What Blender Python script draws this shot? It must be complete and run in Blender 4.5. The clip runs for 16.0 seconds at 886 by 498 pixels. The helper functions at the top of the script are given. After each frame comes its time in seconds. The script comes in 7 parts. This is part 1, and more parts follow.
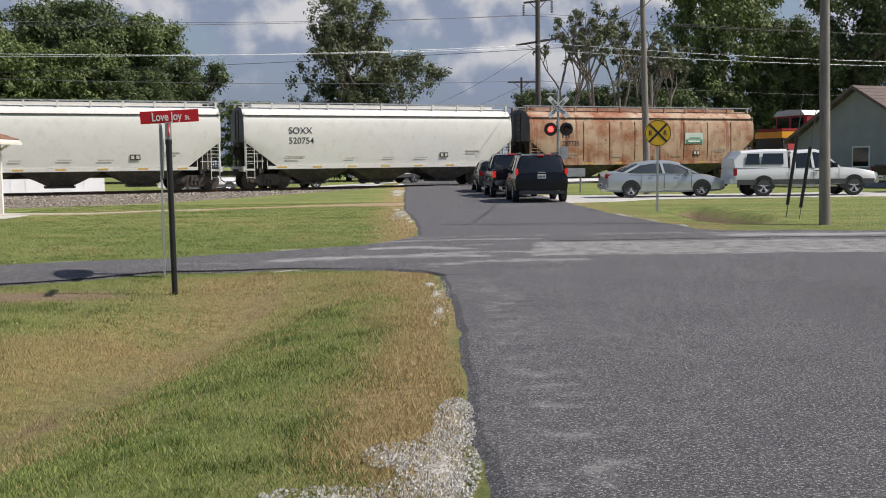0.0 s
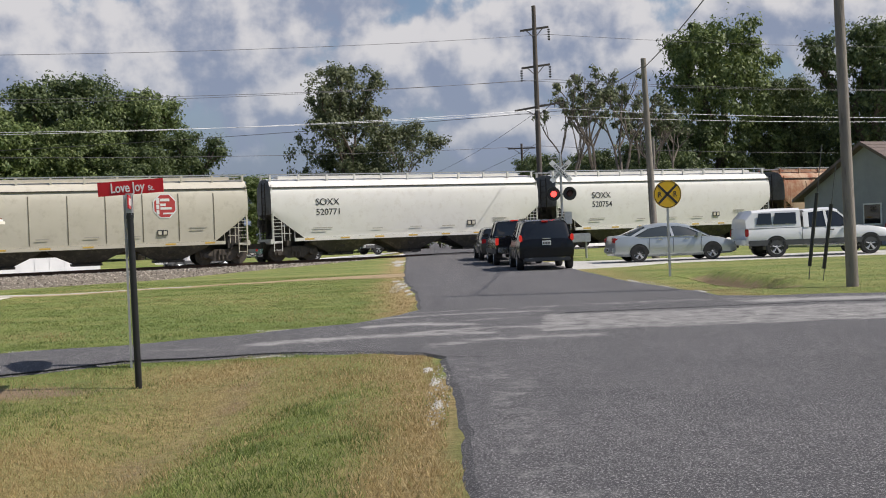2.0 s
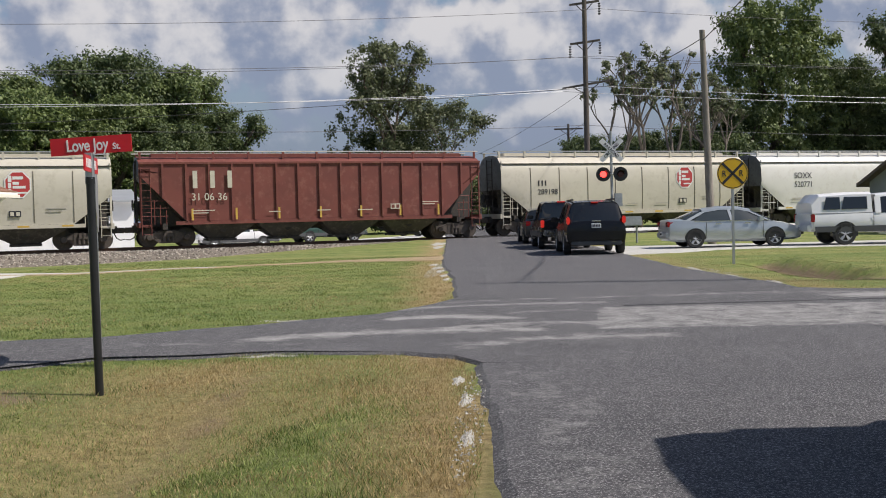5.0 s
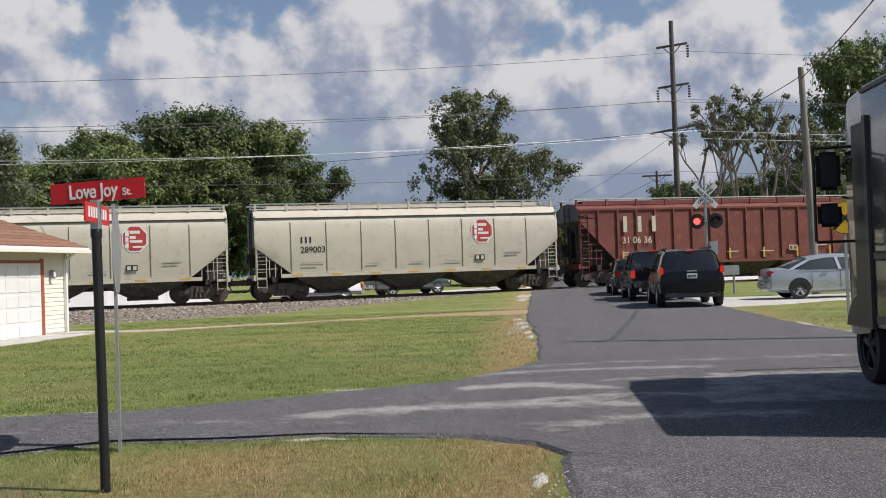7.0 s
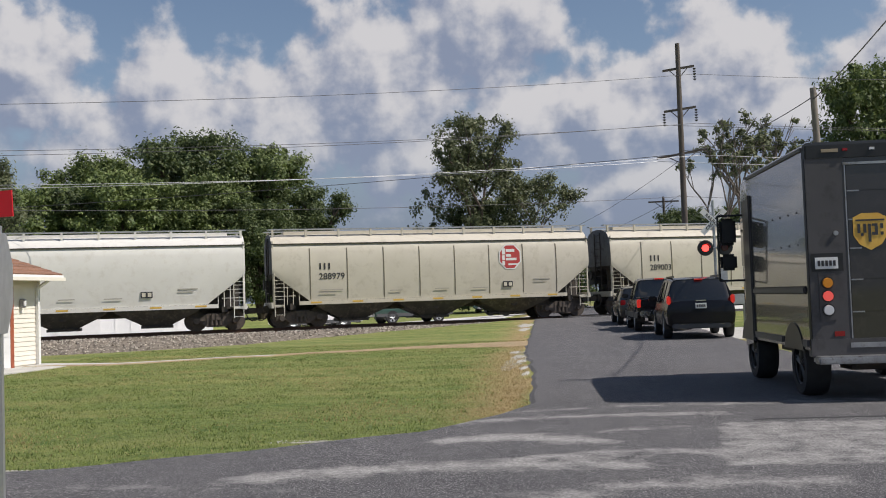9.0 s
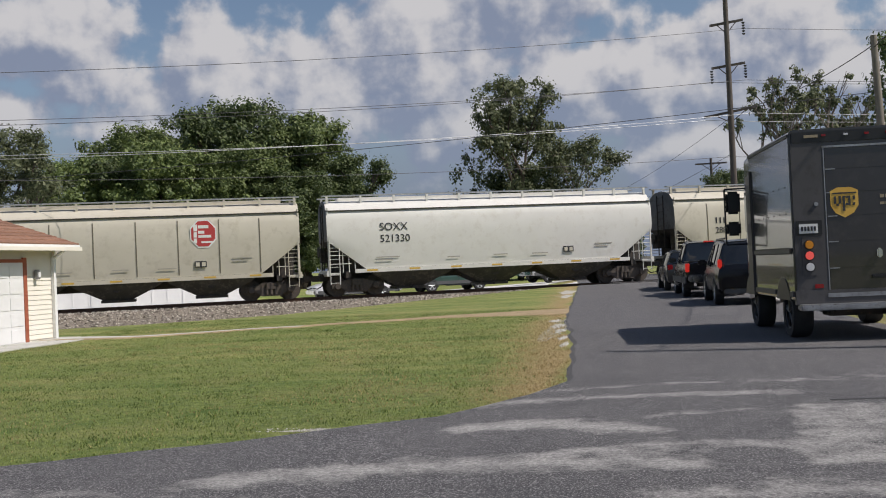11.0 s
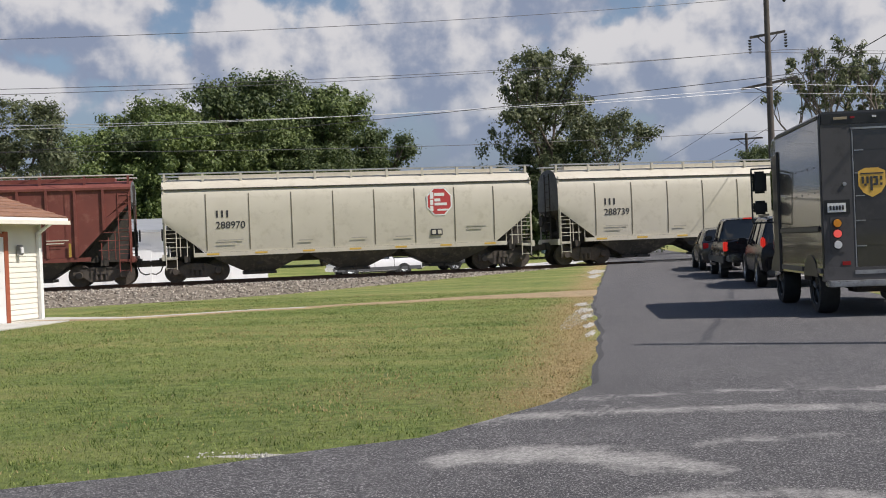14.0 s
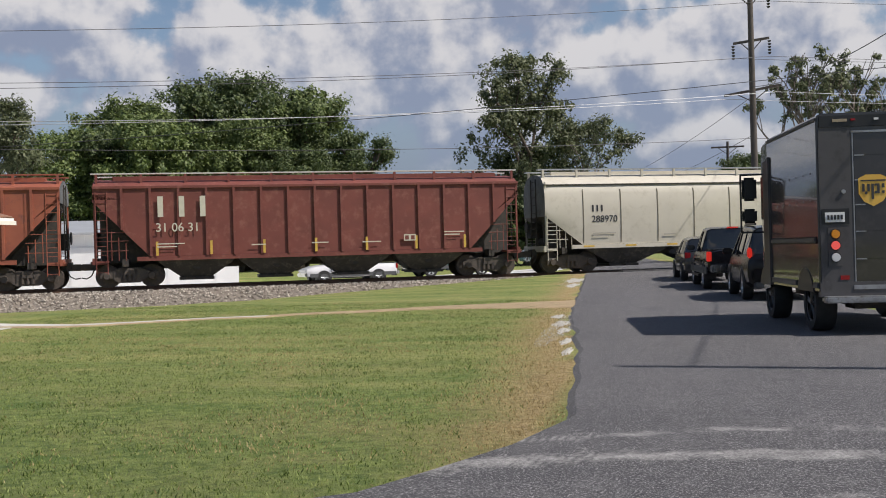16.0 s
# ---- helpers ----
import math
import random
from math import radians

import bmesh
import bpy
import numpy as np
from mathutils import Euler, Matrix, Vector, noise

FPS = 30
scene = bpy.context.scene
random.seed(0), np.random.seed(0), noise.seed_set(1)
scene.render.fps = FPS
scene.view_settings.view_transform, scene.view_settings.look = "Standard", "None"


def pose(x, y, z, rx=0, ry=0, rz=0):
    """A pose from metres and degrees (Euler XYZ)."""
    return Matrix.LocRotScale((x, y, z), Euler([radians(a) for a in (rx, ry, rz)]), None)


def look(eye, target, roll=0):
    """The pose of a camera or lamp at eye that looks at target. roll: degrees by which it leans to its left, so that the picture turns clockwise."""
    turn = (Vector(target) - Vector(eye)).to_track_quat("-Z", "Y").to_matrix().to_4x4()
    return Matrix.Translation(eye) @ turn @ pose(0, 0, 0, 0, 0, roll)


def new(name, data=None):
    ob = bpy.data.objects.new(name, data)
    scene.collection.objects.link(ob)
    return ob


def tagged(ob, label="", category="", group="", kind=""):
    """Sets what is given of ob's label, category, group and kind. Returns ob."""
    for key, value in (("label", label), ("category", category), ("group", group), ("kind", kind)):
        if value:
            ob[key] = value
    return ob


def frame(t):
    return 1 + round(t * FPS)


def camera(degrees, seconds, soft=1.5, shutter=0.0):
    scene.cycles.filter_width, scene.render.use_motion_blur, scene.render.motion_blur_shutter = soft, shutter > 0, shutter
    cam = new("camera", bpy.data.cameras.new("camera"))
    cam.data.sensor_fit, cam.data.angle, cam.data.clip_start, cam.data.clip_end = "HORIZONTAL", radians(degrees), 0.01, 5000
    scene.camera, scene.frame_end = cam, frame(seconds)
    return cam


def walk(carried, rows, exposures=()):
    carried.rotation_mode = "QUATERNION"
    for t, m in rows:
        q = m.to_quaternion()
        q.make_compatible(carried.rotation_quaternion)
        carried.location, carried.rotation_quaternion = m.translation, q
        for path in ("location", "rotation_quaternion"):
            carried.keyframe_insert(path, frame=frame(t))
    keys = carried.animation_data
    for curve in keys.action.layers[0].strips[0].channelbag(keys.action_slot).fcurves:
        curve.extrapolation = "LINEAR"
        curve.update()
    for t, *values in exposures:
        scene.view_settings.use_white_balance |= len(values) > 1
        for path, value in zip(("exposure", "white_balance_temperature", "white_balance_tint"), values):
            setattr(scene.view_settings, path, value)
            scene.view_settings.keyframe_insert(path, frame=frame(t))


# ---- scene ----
cam = camera(46.0, 16.0, soft=1.0)
PATH = [
    (0, (-2.274, 0.076, 1.434), (-2.309, 2.069, 1.272), -0.7),
    (0.5, (-2.285, 0.433, 1.431), (-2.324, 2.425, 1.265), -1.4),
    (1, (-2.279, 0.849, 1.416), (-2.29, 2.847, 1.319), -1.1),
    (1.5, (-2.25, 1.173, 1.418), (-2.313, 3.17, 1.334), -2.3),
    (2, (-2.238, 1.575, 1.431), (-2.277, 3.575, 1.4), -2.2),
    (2.5, (-2.269, 2.036, 1.404), (-2.362, 4.032, 1.33), -2.2),
    (3, (-2.227, 2.443, 1.4), (-2.283, 4.441, 1.334), -2.1),
    (5.5, (-2.236, 4.377, 1.35), (-2.395, 6.369, 1.291), -1.2),
    (6, (-2.249, 4.826, 1.384), (-2.459, 6.815, 1.349), -1.0),
    (6.5, (-2.216, 5.149, 1.42), (-2.491, 7.13, 1.391), -1.3),
    (7, (-2.263, 5.651, 1.391), (-2.547, 7.63, 1.431), -2.0),
    (7.5, (-2.18, 5.89, 1.431), (-2.471, 7.867, 1.52), -2.0),
    (8, (-2.186, 6.162, 1.443), (-2.504, 8.133, 1.554), -2.3),
    (8.5, (-2.165, 6.685, 1.459), (-2.46, 8.661, 1.559), -1.9),
    (10.8, (-2.144, 8.928, 1.377), (-2.456, 10.903, 1.423), -2.5),
    (11, (-2.158, 8.992, 1.381), (-2.539, 10.955, 1.415), -2.6),
    (11.5, (-2.139, 9.341, 1.397), (-2.526, 11.303, 1.429), -2.3),
    (12, (-2.118, 9.739, 1.387), (-2.495, 11.703, 1.382), -2.2),
    (12.5, (-2.186, 10.133, 1.371), (-2.573, 12.094, 1.301), -2.2),
    (13, (-2.226, 10.524, 1.361), (-2.654, 12.476, 1.28), -2.2),
    (13.5, (-2.268, 10.917, 1.369), (-2.692, 12.871, 1.366), -2.1),
    (14, (-2.29, 11.201, 1.364), (-2.727, 13.153, 1.357), -2.3),
    (14.5, (-2.292, 11.542, 1.374), (-2.683, 13.503, 1.383), -2.6),
    (15, (-2.291, 11.888, 1.384), (-2.692, 13.848, 1.372), -2.5),
    (15.5, (-2.345, 12.311, 1.377), (-2.715, 14.276, 1.369), -1.2),
    (16, (-2.383, 12.561, 1.389), (-2.781, 14.521, 1.391), -1.6),
]
walk(cam, [(t, look(eye, target, roll)) for t, eye, target, roll in PATH], exposures=[(0, 0.0, 6500, 13), (7, 0.0, 6500, 13), (8.5, -0.05, 6500, 13), (11, -0.2, 6500, 13), (12, -0.2, 6500, 13), (13.5, 0.0, 6500, 13), (16, 0.0, 6500, 13)])

# ---- light ----
SUN_EL, SUN_AZ = 51.0, 97.0          # azimuth clockwise from +y
world = bpy.data.worlds.new("sky")
scene.world = world
world.use_nodes = True


# cumulus heaps: azimuth and elevation of the middle, half width and half height, in degrees
HEAPS = [(-31.0, 12.6, 4.8, 3.2), (-34.0, 8.4, 3.4, 1.8), (-22.5, 9.6, 5.6, 4.6), (-27.0, 7.0, 4.2, 2.2), (-17.0, 9.0, 4.4, 3.2), (-11.5, 11.8, 5.6, 5.2),
         (-6.0, 15.0, 5.6, 4.4), (-9.0, 7.4, 5.0, 2.4), (-3.4, 9.4, 4.2, 2.6), (1.0, 9.2, 4.4, 3.8), (6.6, 10.6, 4.2, 4.8), (2.5, 5.6, 4.5, 2.2),
         (11.5, 8.6, 5.5, 2.6), (17.5, 11.0, 6.0, 3.0), (24.0, 8.5, 6.0, 3.2), (-41.0, 10.0, 6.0, 4.2)]


def build_sky():
    nt = world.node_tree
    n, l = nt.nodes, nt.links
    n.clear()
    out, bg = n.new("ShaderNodeOutputWorld"), n.new("ShaderNodeBackground")
    sky = n.new("ShaderNodeTexSky")
    sky.sky_type, sky.sun_disc = "NISHITA", False
    sky.sun_elevation, sky.sun_rotation = radians(SUN_EL), radians(SUN_AZ)
    sky.air_density, sky.dust_density = 1.0, 1.0
    co, sep = n.new("ShaderNodeTexCoord"), n.new("ShaderNodeSeparateXYZ")
    l.new(co.outputs["Generated"], sep.inputs[0])

    def math_node(op, a, b=None, c=None):
        m = n.new("ShaderNodeMath")
        m.operation = op
        for k, v in enumerate((a, b, c)):
            if v is None:
                continue
            if isinstance(v, (int, float)):
                m.inputs[k].default_value = v
            else:
                l.new(v, m.inputs[k])
        return m.outputs[0]

    az = math_node("MULTIPLY", math_node("ARCTAN2", sep.outputs[0], sep.outputs[1]), 57.29578)
    el = math_node("MULTIPLY", math_node("ARCSINE", sep.outputs[2]), 57.29578)
    place = n.new("ShaderNodeCombineXYZ")
    l.new(az, place.inputs[0])
    l.new(el, place.inputs[1])

    # one density: rounded heaps, broken up by billowing noise; free noise makes the clouds elsewhere
    def field(shift):
        def mapped(scale):
            mp = n.new("ShaderNodeMapping")
            mp.inputs["Scale"].default_value = (scale, scale, 1)
            mp.inputs["Location"].default_value = (shift[0] * scale, shift[1] * scale, 0)
            l.new(place.outputs[0], mp.inputs[0])
            return mp.outputs[0]

        def noisy(scale, detail, rough):
            t = n.new("ShaderNodeTexNoise")
            t.inputs["Scale"].default_value, t.inputs["Detail"].default_value, t.inputs["Roughness"].default_value = 1.0, detail, rough
            l.new(mapped(scale), t.inputs[0])
            return t.outputs[0]

        best = None
        for a, e, w, h in HEAPS:
            mp = n.new("ShaderNodeMapping")
            mp.inputs["Scale"].default_value = (1 / w, 1 / h, 1)
            mp.inputs["Location"].default_value = ((shift[0] - a) / w, (shift[1] - e) / h, 0)
            l.new(place.outputs[0], mp.inputs[0])
            ln = n.new("ShaderNodeVectorMath")
            ln.operation = "LENGTH"
            l.new(mp.outputs[0], ln.inputs[0])
            v = math_node("SUBTRACT", 1.0, ln.outputs["Value"])
            best = v if best is None else math_node("SMOOTH_MAX", best, v, 0.25)
        best = math_node("MAXIMUM", best, -1.2)
        puff = noisy(0.36, 8, 0.52)
        free = noisy(0.07, 7, 0.55)
        d = math_node("MULTIPLY_ADD", puff, 1.9, -0.93)
        d = math_node("ADD", d, best)
        return math_node("MAXIMUM", d, math_node("MULTIPLY_ADD", free, 6.0, -3.75))

    here, above = field((0, 0)), field((0.6, 1.1))
    cover = n.new("ShaderNodeMapRange")
    cover.interpolation_type = "SMOOTHSTEP"
    cover.inputs[1].default_value, cover.inputs[2].default_value = -0.12, 0.28
    l.new(here, cover.inputs[0])
    lit = n.new("ShaderNodeMapRange")
    lit.interpolation_type = "SMOOTHSTEP"
    lit.inputs[1].default_value, lit.inputs[2].default_value = -0.36, 0.42
    l.new(math_node("SUBTRACT", here, above), lit.inputs[0])
    shade = n.new("ShaderNodeValToRGB")
    shade.color_ramp.elements[0].color, shade.color_ramp.elements[1].color = (2.75, 3.3, 4.5, 1), (7.1, 7.1, 7.2, 1)
    l.new(lit.outputs[0], shade.inputs[0])

    def mixed(fac, a, b):
        mx = n.new("ShaderNodeMix")
        mx.data_type = "RGBA"
        l.new(fac, mx.inputs["Factor"])
        for k, v in ((6, a), (7, b)):
            if isinstance(v, tuple):
                mx.inputs[k].default_value = (*v, 1)
            else:
                l.new(v, mx.inputs[k])
        return mx.outputs[2]

    # slate-blue stratus veil over the low sky
    veil = n.new("ShaderNodeMapRange")
    veil.interpolation_type = "SMOOTHSTEP"
    veil.inputs[1].default_value, veil.inputs[2].default_value, veil.inputs[3].default_value, veil.inputs[4].default_value = 2.0, 11.5, 0.92, 0.0
    l.new(el, veil.inputs[0])
    low = mixed(veil.outputs[0], sky.outputs[0], (2.35, 2.9, 3.95))
    soft = math_node("MULTIPLY", cover.outputs[0], math_node("SUBTRACT", 1.0, math_node("MULTIPLY", veil.outputs[0], 0.35)))
    l.new(mixed(soft, low, shade.outputs[0]), bg.inputs[0])
    bg.inputs[1].default_value = 0.092
    l.new(bg.outputs[0], out.inputs[0])


build_sky()
sun_data = bpy.data.lights.new("sun", "SUN")
sun_data.energy, sun_data.angle, sun_data.color = 4.8, radians(0.6), (1.0, 0.95, 0.87)
sun = new("sun", sun_data)
_el, _az = radians(SUN_EL), radians(SUN_AZ)
sun.matrix_world = look((0, 0, 60), Vector((0, 0, 60)) - Vector((math.sin(_az) * math.cos(_el), math.cos(_az) * math.cos(_el), math.sin(_el))))
scene.view_settings.exposure = 0.0


# ---- materials ----
def ramp_node(nt, stops):
    r = nt.nodes.new("ShaderNodeValToRGB")
    e = r.color_ramp.elements
    while len(e) < len(stops):
        e.new(0.5)
    for el, (p, c) in zip(e, stops):
        el.position, el.color = p, (*c, 1)
    return r


def material(name, a, b=None, scale=4.0, rough=0.7, metal=0.0, bump=0.0, fine=60.0, c=None, coat=0.0, streak=0.0, vary=0.0, emit=None):
    """Two-scale noise paint: a and b mixed at the coarse scale, c (dirt) broken in at a second scale, relief at the fine one."""
    m = bpy.data.materials.new(name)
    m.use_nodes = True
    nt = m.node_tree
    p = nt.nodes["Principled BSDF"]
    l = nt.links
    co = nt.nodes.new("ShaderNodeTexCoord")
    mp = nt.nodes.new("ShaderNodeMapping")
    l.new(co.outputs["Object"], mp.inputs[0])
    if streak:
        mp.inputs["Scale"].default_value = (1, 1, streak)
    n1 = nt.nodes.new("ShaderNodeTexNoise")
    n1.inputs["Scale"].default_value, n1.inputs["Detail"].default_value, n1.inputs["Roughness"].default_value = scale, 6, 0.6
    l.new(mp.outputs[0], n1.inputs[0])
    b = b or tuple(v * 0.85 for v in a)
    r = ramp_node(nt, [(0.35, a), (0.65, b)])
    l.new(n1.outputs[0], r.inputs[0])
    col = r.outputs[0]
    n2 = nt.nodes.new("ShaderNodeTexNoise")
    n2.inputs["Scale"].default_value, n2.inputs["Detail"].default_value = fine, 4
    l.new(mp.outputs[0], n2.inputs[0])
    if c:
        n3 = nt.nodes.new("ShaderNodeTexNoise")
        n3.inputs["Scale"].default_value, n3.inputs["Detail"].default_value, n3.inputs["Roughness"].default_value = scale * 2.7, 8, 0.7
        l.new(mp.outputs[0], n3.inputs[0])
        f = ramp_node(nt, [(0.52, (0, 0, 0)), (0.68, (1, 1, 1))])
        l.new(n3.outputs[0], f.inputs[0])
        mx = nt.nodes.new("ShaderNodeMix")
        mx.data_type = "RGBA"
        l.new(f.outputs[0], mx.inputs["Factor"])
        l.new(col, mx.inputs[6])
        mx.inputs[7].default_value = (*c, 1)
        col = mx.outputs[2]
    if vary:
        oi = nt.nodes.new("ShaderNodeObjectInfo")
        mr = nt.nodes.new("ShaderNodeMapRange")
        mr.inputs[3].default_value, mr.inputs[4].default_value = 1 - vary, 1 + vary
        l.new(oi.outputs["Random"], mr.inputs[0])
        hs = nt.nodes.new("ShaderNodeHueSaturation")
        l.new(mr.outputs[0], hs.inputs["Value"])
        l.new(col, hs.inputs["Color"])
        col = hs.outputs[0]
    l.new(col, p.inputs["Base Color"])
    p.inputs["Roughness"].default_value, p.inputs["Metallic"].default_value = rough, metal
    p.inputs["Coat Weight"].default_value = coat
    p.inputs["Coat Roughness"].default_value = 0.05
    if bump:
        bp = nt.nodes.new("ShaderNodeBump")
        bp.inputs["Strength"].default_value, bp.inputs["Distance"].default_value = bump, 0.02
        l.new(n2.outputs[0], bp.inputs["Height"])
        l.new(bp.outputs[0], p.inputs["Normal"])
    if emit:
        p.inputs["Emission Color"].default_value, p.inputs["Emission Strength"].default_value = (*emit[:3], 1), emit[3]
    return m


def duller(key, level):
    M[key].node_tree.nodes["Principled BSDF"].inputs["Specular IOR Level"].default_value = level


def glass(name, tint, rough=0.03):
    m = material(name, tint, tint, rough=rough)
    m.node_tree.nodes["Principled BSDF"].inputs["Specular IOR Level"].default_value = 0.8
    return m


M = {}
M["tar"] = material("tar", (0.03, 0.03, 0.032), (0.05, 0.05, 0.052), 4, 0.6, bump=0.3)
M["gravel"] = material("gravel", (0.55, 0.53, 0.48), (0.38, 0.36, 0.32), 9, 0.95, bump=1.0, fine=50, c=(0.26, 0.23, 0.19))
M["lot"] = material("white_gravel_lot", (0.72, 0.71, 0.68), (0.62, 0.61, 0.58), 1.5, 0.9, bump=0.3, c=(0.56, 0.55, 0.52))
# Dirt on the end sheets, with the gap's shade put into the grey.
M["car_end"] = material("grimy_shaded_end_sheet", (0.17, 0.175, 0.18), (0.11, 0.112, 0.115), 1.2, 0.7, bump=0.1, c=(0.07, 0.066, 0.062))
M["concrete"] = material("concrete", (0.55, 0.54, 0.50), (0.44, 0.43, 0.40), 1.5, 0.9, bump=0.3, c=(0.36, 0.35, 0.32))
M["dirt"] = material("dirt", (0.40, 0.29, 0.17), (0.30, 0.22, 0.13), 2, 0.95, bump=0.8, c=(0.42, 0.36, 0.2))
M["ballast"] = material("ballast", (0.30, 0.26, 0.21), (0.17, 0.145, 0.12), 14, 0.95, bump=1.0, fine=30, c=(0.10, 0.085, 0.07))
M["stone"] = material("ballast_stone", (0.42, 0.38, 0.345), (0.28, 0.245, 0.22), 6, 0.95, bump=0.5)
M["rail"] = material("rusty_rail", (0.13, 0.075, 0.05), (0.09, 0.055, 0.04), 8, 0.8, 0.3, bump=0.3)
M["tie"] = material("creosote_tie", (0.10, 0.075, 0.055), (0.06, 0.045, 0.035), 6, 0.9, bump=0.6)
M["car_white"] = material("hopper_white", (0.72, 0.705, 0.66), (0.68, 0.665, 0.62), 0.9, 0.55, c=(0.63, 0.605, 0.55), bump=0.05)
M["car_tan"] = material("hopper_tan", (0.57, 0.53, 0.44), (0.53, 0.49, 0.405), 0.8, 0.6, c=(0.47, 0.43, 0.345), bump=0.05)
M["car_brown"] = material("hopper_brown", (0.20, 0.056, 0.042), (0.155, 0.044, 0.034), 0.9, 0.65, c=(0.24, 0.09, 0.066), bump=0.08)
M["car_orange"] = material("hopper_faded_red", (0.33, 0.10, 0.055), (0.26, 0.075, 0.045), 0.9, 0.65, c=(0.2, 0.07, 0.05), bump=0.08)
def rust_material():
    """Tan paint weathered into rust: broad patches, upright runs and a rusty upper band."""
    m = material("hopper_rust", (0.50, 0.37, 0.26), (0.44, 0.29, 0.19), 0.9, 0.85, bump=0.15)
    nt = m.node_tree
    l, p = nt.links, nt.nodes["Principled BSDF"]
    co = nt.nodes.new("ShaderNodeTexCoord")
    col = p.inputs["Base Color"].links[0].from_socket

    def noisy(scale, stretch, detail=6):
        mp, t = nt.nodes.new("ShaderNodeMapping"), nt.nodes.new("ShaderNodeTexNoise")
        mp.inputs["Scale"].default_value = stretch
        t.inputs["Scale"].default_value, t.inputs["Detail"].default_value, t.inputs["Roughness"].default_value = scale, detail, 0.65
        l.new(co.outputs["Object"], mp.inputs[0])
        l.new(mp.outputs[0], t.inputs[0])
        return t.outputs[0]

    for scale, stretch, lo, hi, tone in ((0.55, (1, 1, 1.2), 0.44, 0.62, (0.30, 0.115, 0.055)), (1.6, (1.4, 1, 0.16), 0.52, 0.66, (0.25, 0.085, 0.045)), (2.4, (1, 1, 1), 0.60, 0.70, (0.13, 0.055, 0.035)), (1.3, (1.2, 1, 0.2), 0.58, 0.7, (0.56, 0.45, 0.33))):
        r = ramp_node(nt, [(lo, (0, 0, 0)), (hi, (1, 1, 1))])
        l.new(noisy(scale, stretch), r.inputs[0])
        mx = nt.nodes.new("ShaderNodeMix")
        mx.data_type = "RGBA"
        l.new(r.outputs[0], mx.inputs["Factor"])
        l.new(col, mx.inputs[6])
        mx.inputs[7].default_value = (*tone, 1)
        col = mx.outputs[2]
    l.new(col, p.inputs["Base Color"])
    return m


M["car_rust"] = rust_material()
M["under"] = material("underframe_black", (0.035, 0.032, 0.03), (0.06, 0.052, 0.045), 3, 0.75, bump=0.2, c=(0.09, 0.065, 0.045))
M["under_grey"] = material("hopper_bay_grey", (0.075, 0.07, 0.066), (0.05, 0.046, 0.043), 1.4, 0.8, c=(0.14, 0.125, 0.105), bump=0.1)
M["bogie"] = material("bogie_iron", (0.075, 0.065, 0.058), (0.11, 0.092, 0.078), 5, 0.8, 0.2, bump=0.3, c=(0.15, 0.10, 0.07))
M["galv"] = material("galvanised_steel", (0.5, 0.51, 0.52), (0.4, 0.41, 0.42), 6, 0.45, 0.7, bump=0.05)
M["black_paint"] = material("black_paint", (0.012, 0.012, 0.013), (0.02, 0.02, 0.02), 4, 0.4)
M["black_letter"] = material("black_letter", (0.03, 0.03, 0.035), None, 4, 0.7)
M["white_paint"] = material("white_paint", (0.8, 0.8, 0.78), (0.72, 0.72, 0.7), 3, 0.5)
M["cream_letter"] = material("cream_letter", (0.62, 0.58, 0.47), None, 3, 0.7)
M["red_sign"] = material("red_sign", (0.62, 0.012, 0.02), (0.55, 0.012, 0.02), 2, 0.35)
M["logo_red"] = material("faded_red", (0.50, 0.05, 0.05), (0.43, 0.05, 0.05), 3, 0.6)
M["yellow"] = material("warning_yellow", (0.80, 0.48, 0.02), (0.72, 0.42, 0.02), 3, 0.4)
M["reflector"] = material("reflector_yellow", (0.65, 0.42, 0.08), None, 3, 0.5)
M["pole"] = material("weathered_pole", (0.30, 0.265, 0.225), (0.20, 0.175, 0.15), 5, 0.9, bump=0.5, streak=0.12, c=(0.14, 0.12, 0.10))
M["pole_dark"] = material("dark_pole", (0.13, 0.11, 0.095), (0.09, 0.075, 0.065), 5, 0.9, bump=0.5, streak=0.12)
M["wire"] = material("wire", (0.08, 0.08, 0.085), None, 3, 0.6)
M["wire_pale"] = material("aluminium_wire", (0.45, 0.46, 0.47), None, 3, 0.5, 0.5)
M["bark"] = material("bark", (0.13, 0.10, 0.075), (0.08, 0.062, 0.048), 3, 0.95, bump=0.8, streak=0.2)
M["bark_dead"] = material("dead_bark", (0.20, 0.17, 0.14), (0.13, 0.11, 0.09), 3, 0.95, bump=0.5)
M["tyre"] = material("tyre_rubber", (0.02, 0.02, 0.021), (0.03, 0.03, 0.03), 6, 0.8)
M["alloy"] = material("alloy", (0.62, 0.63, 0.65), (0.55, 0.56, 0.58), 3, 0.3, 0.85)
M["glass"] = glass("dark_glass", (0.012, 0.014, 0.016))
M["glass_grey"] = glass("grey_glass", (0.04, 0.05, 0.055))
M["paint_black"] = material("black_gloss", (0.005, 0.005, 0.007), (0.006, 0.006, 0.008), 2, 0.22, 0.0)
M["paint_dark"] = material("charcoal_metallic", (0.035, 0.033, 0.034), (0.03, 0.03, 0.03), 2, 0.4, 0.3, coat=0.7)
M["paint_silver"] = material("silver_blue_metallic", (0.47, 0.50, 0.515), (0.45, 0.48, 0.495), 2, 0.28, 0.5, coat=0.5)
M["paint_white"] = material("white_silver_paint", (0.76, 0.76, 0.77), (0.72, 0.72, 0.73), 2, 0.35, 0.05, coat=0.7)
M["paint_green"] = material("dark_green_paint", (0.03, 0.075, 0.06), None, 2, 0.4, 0.2, coat=0.6)
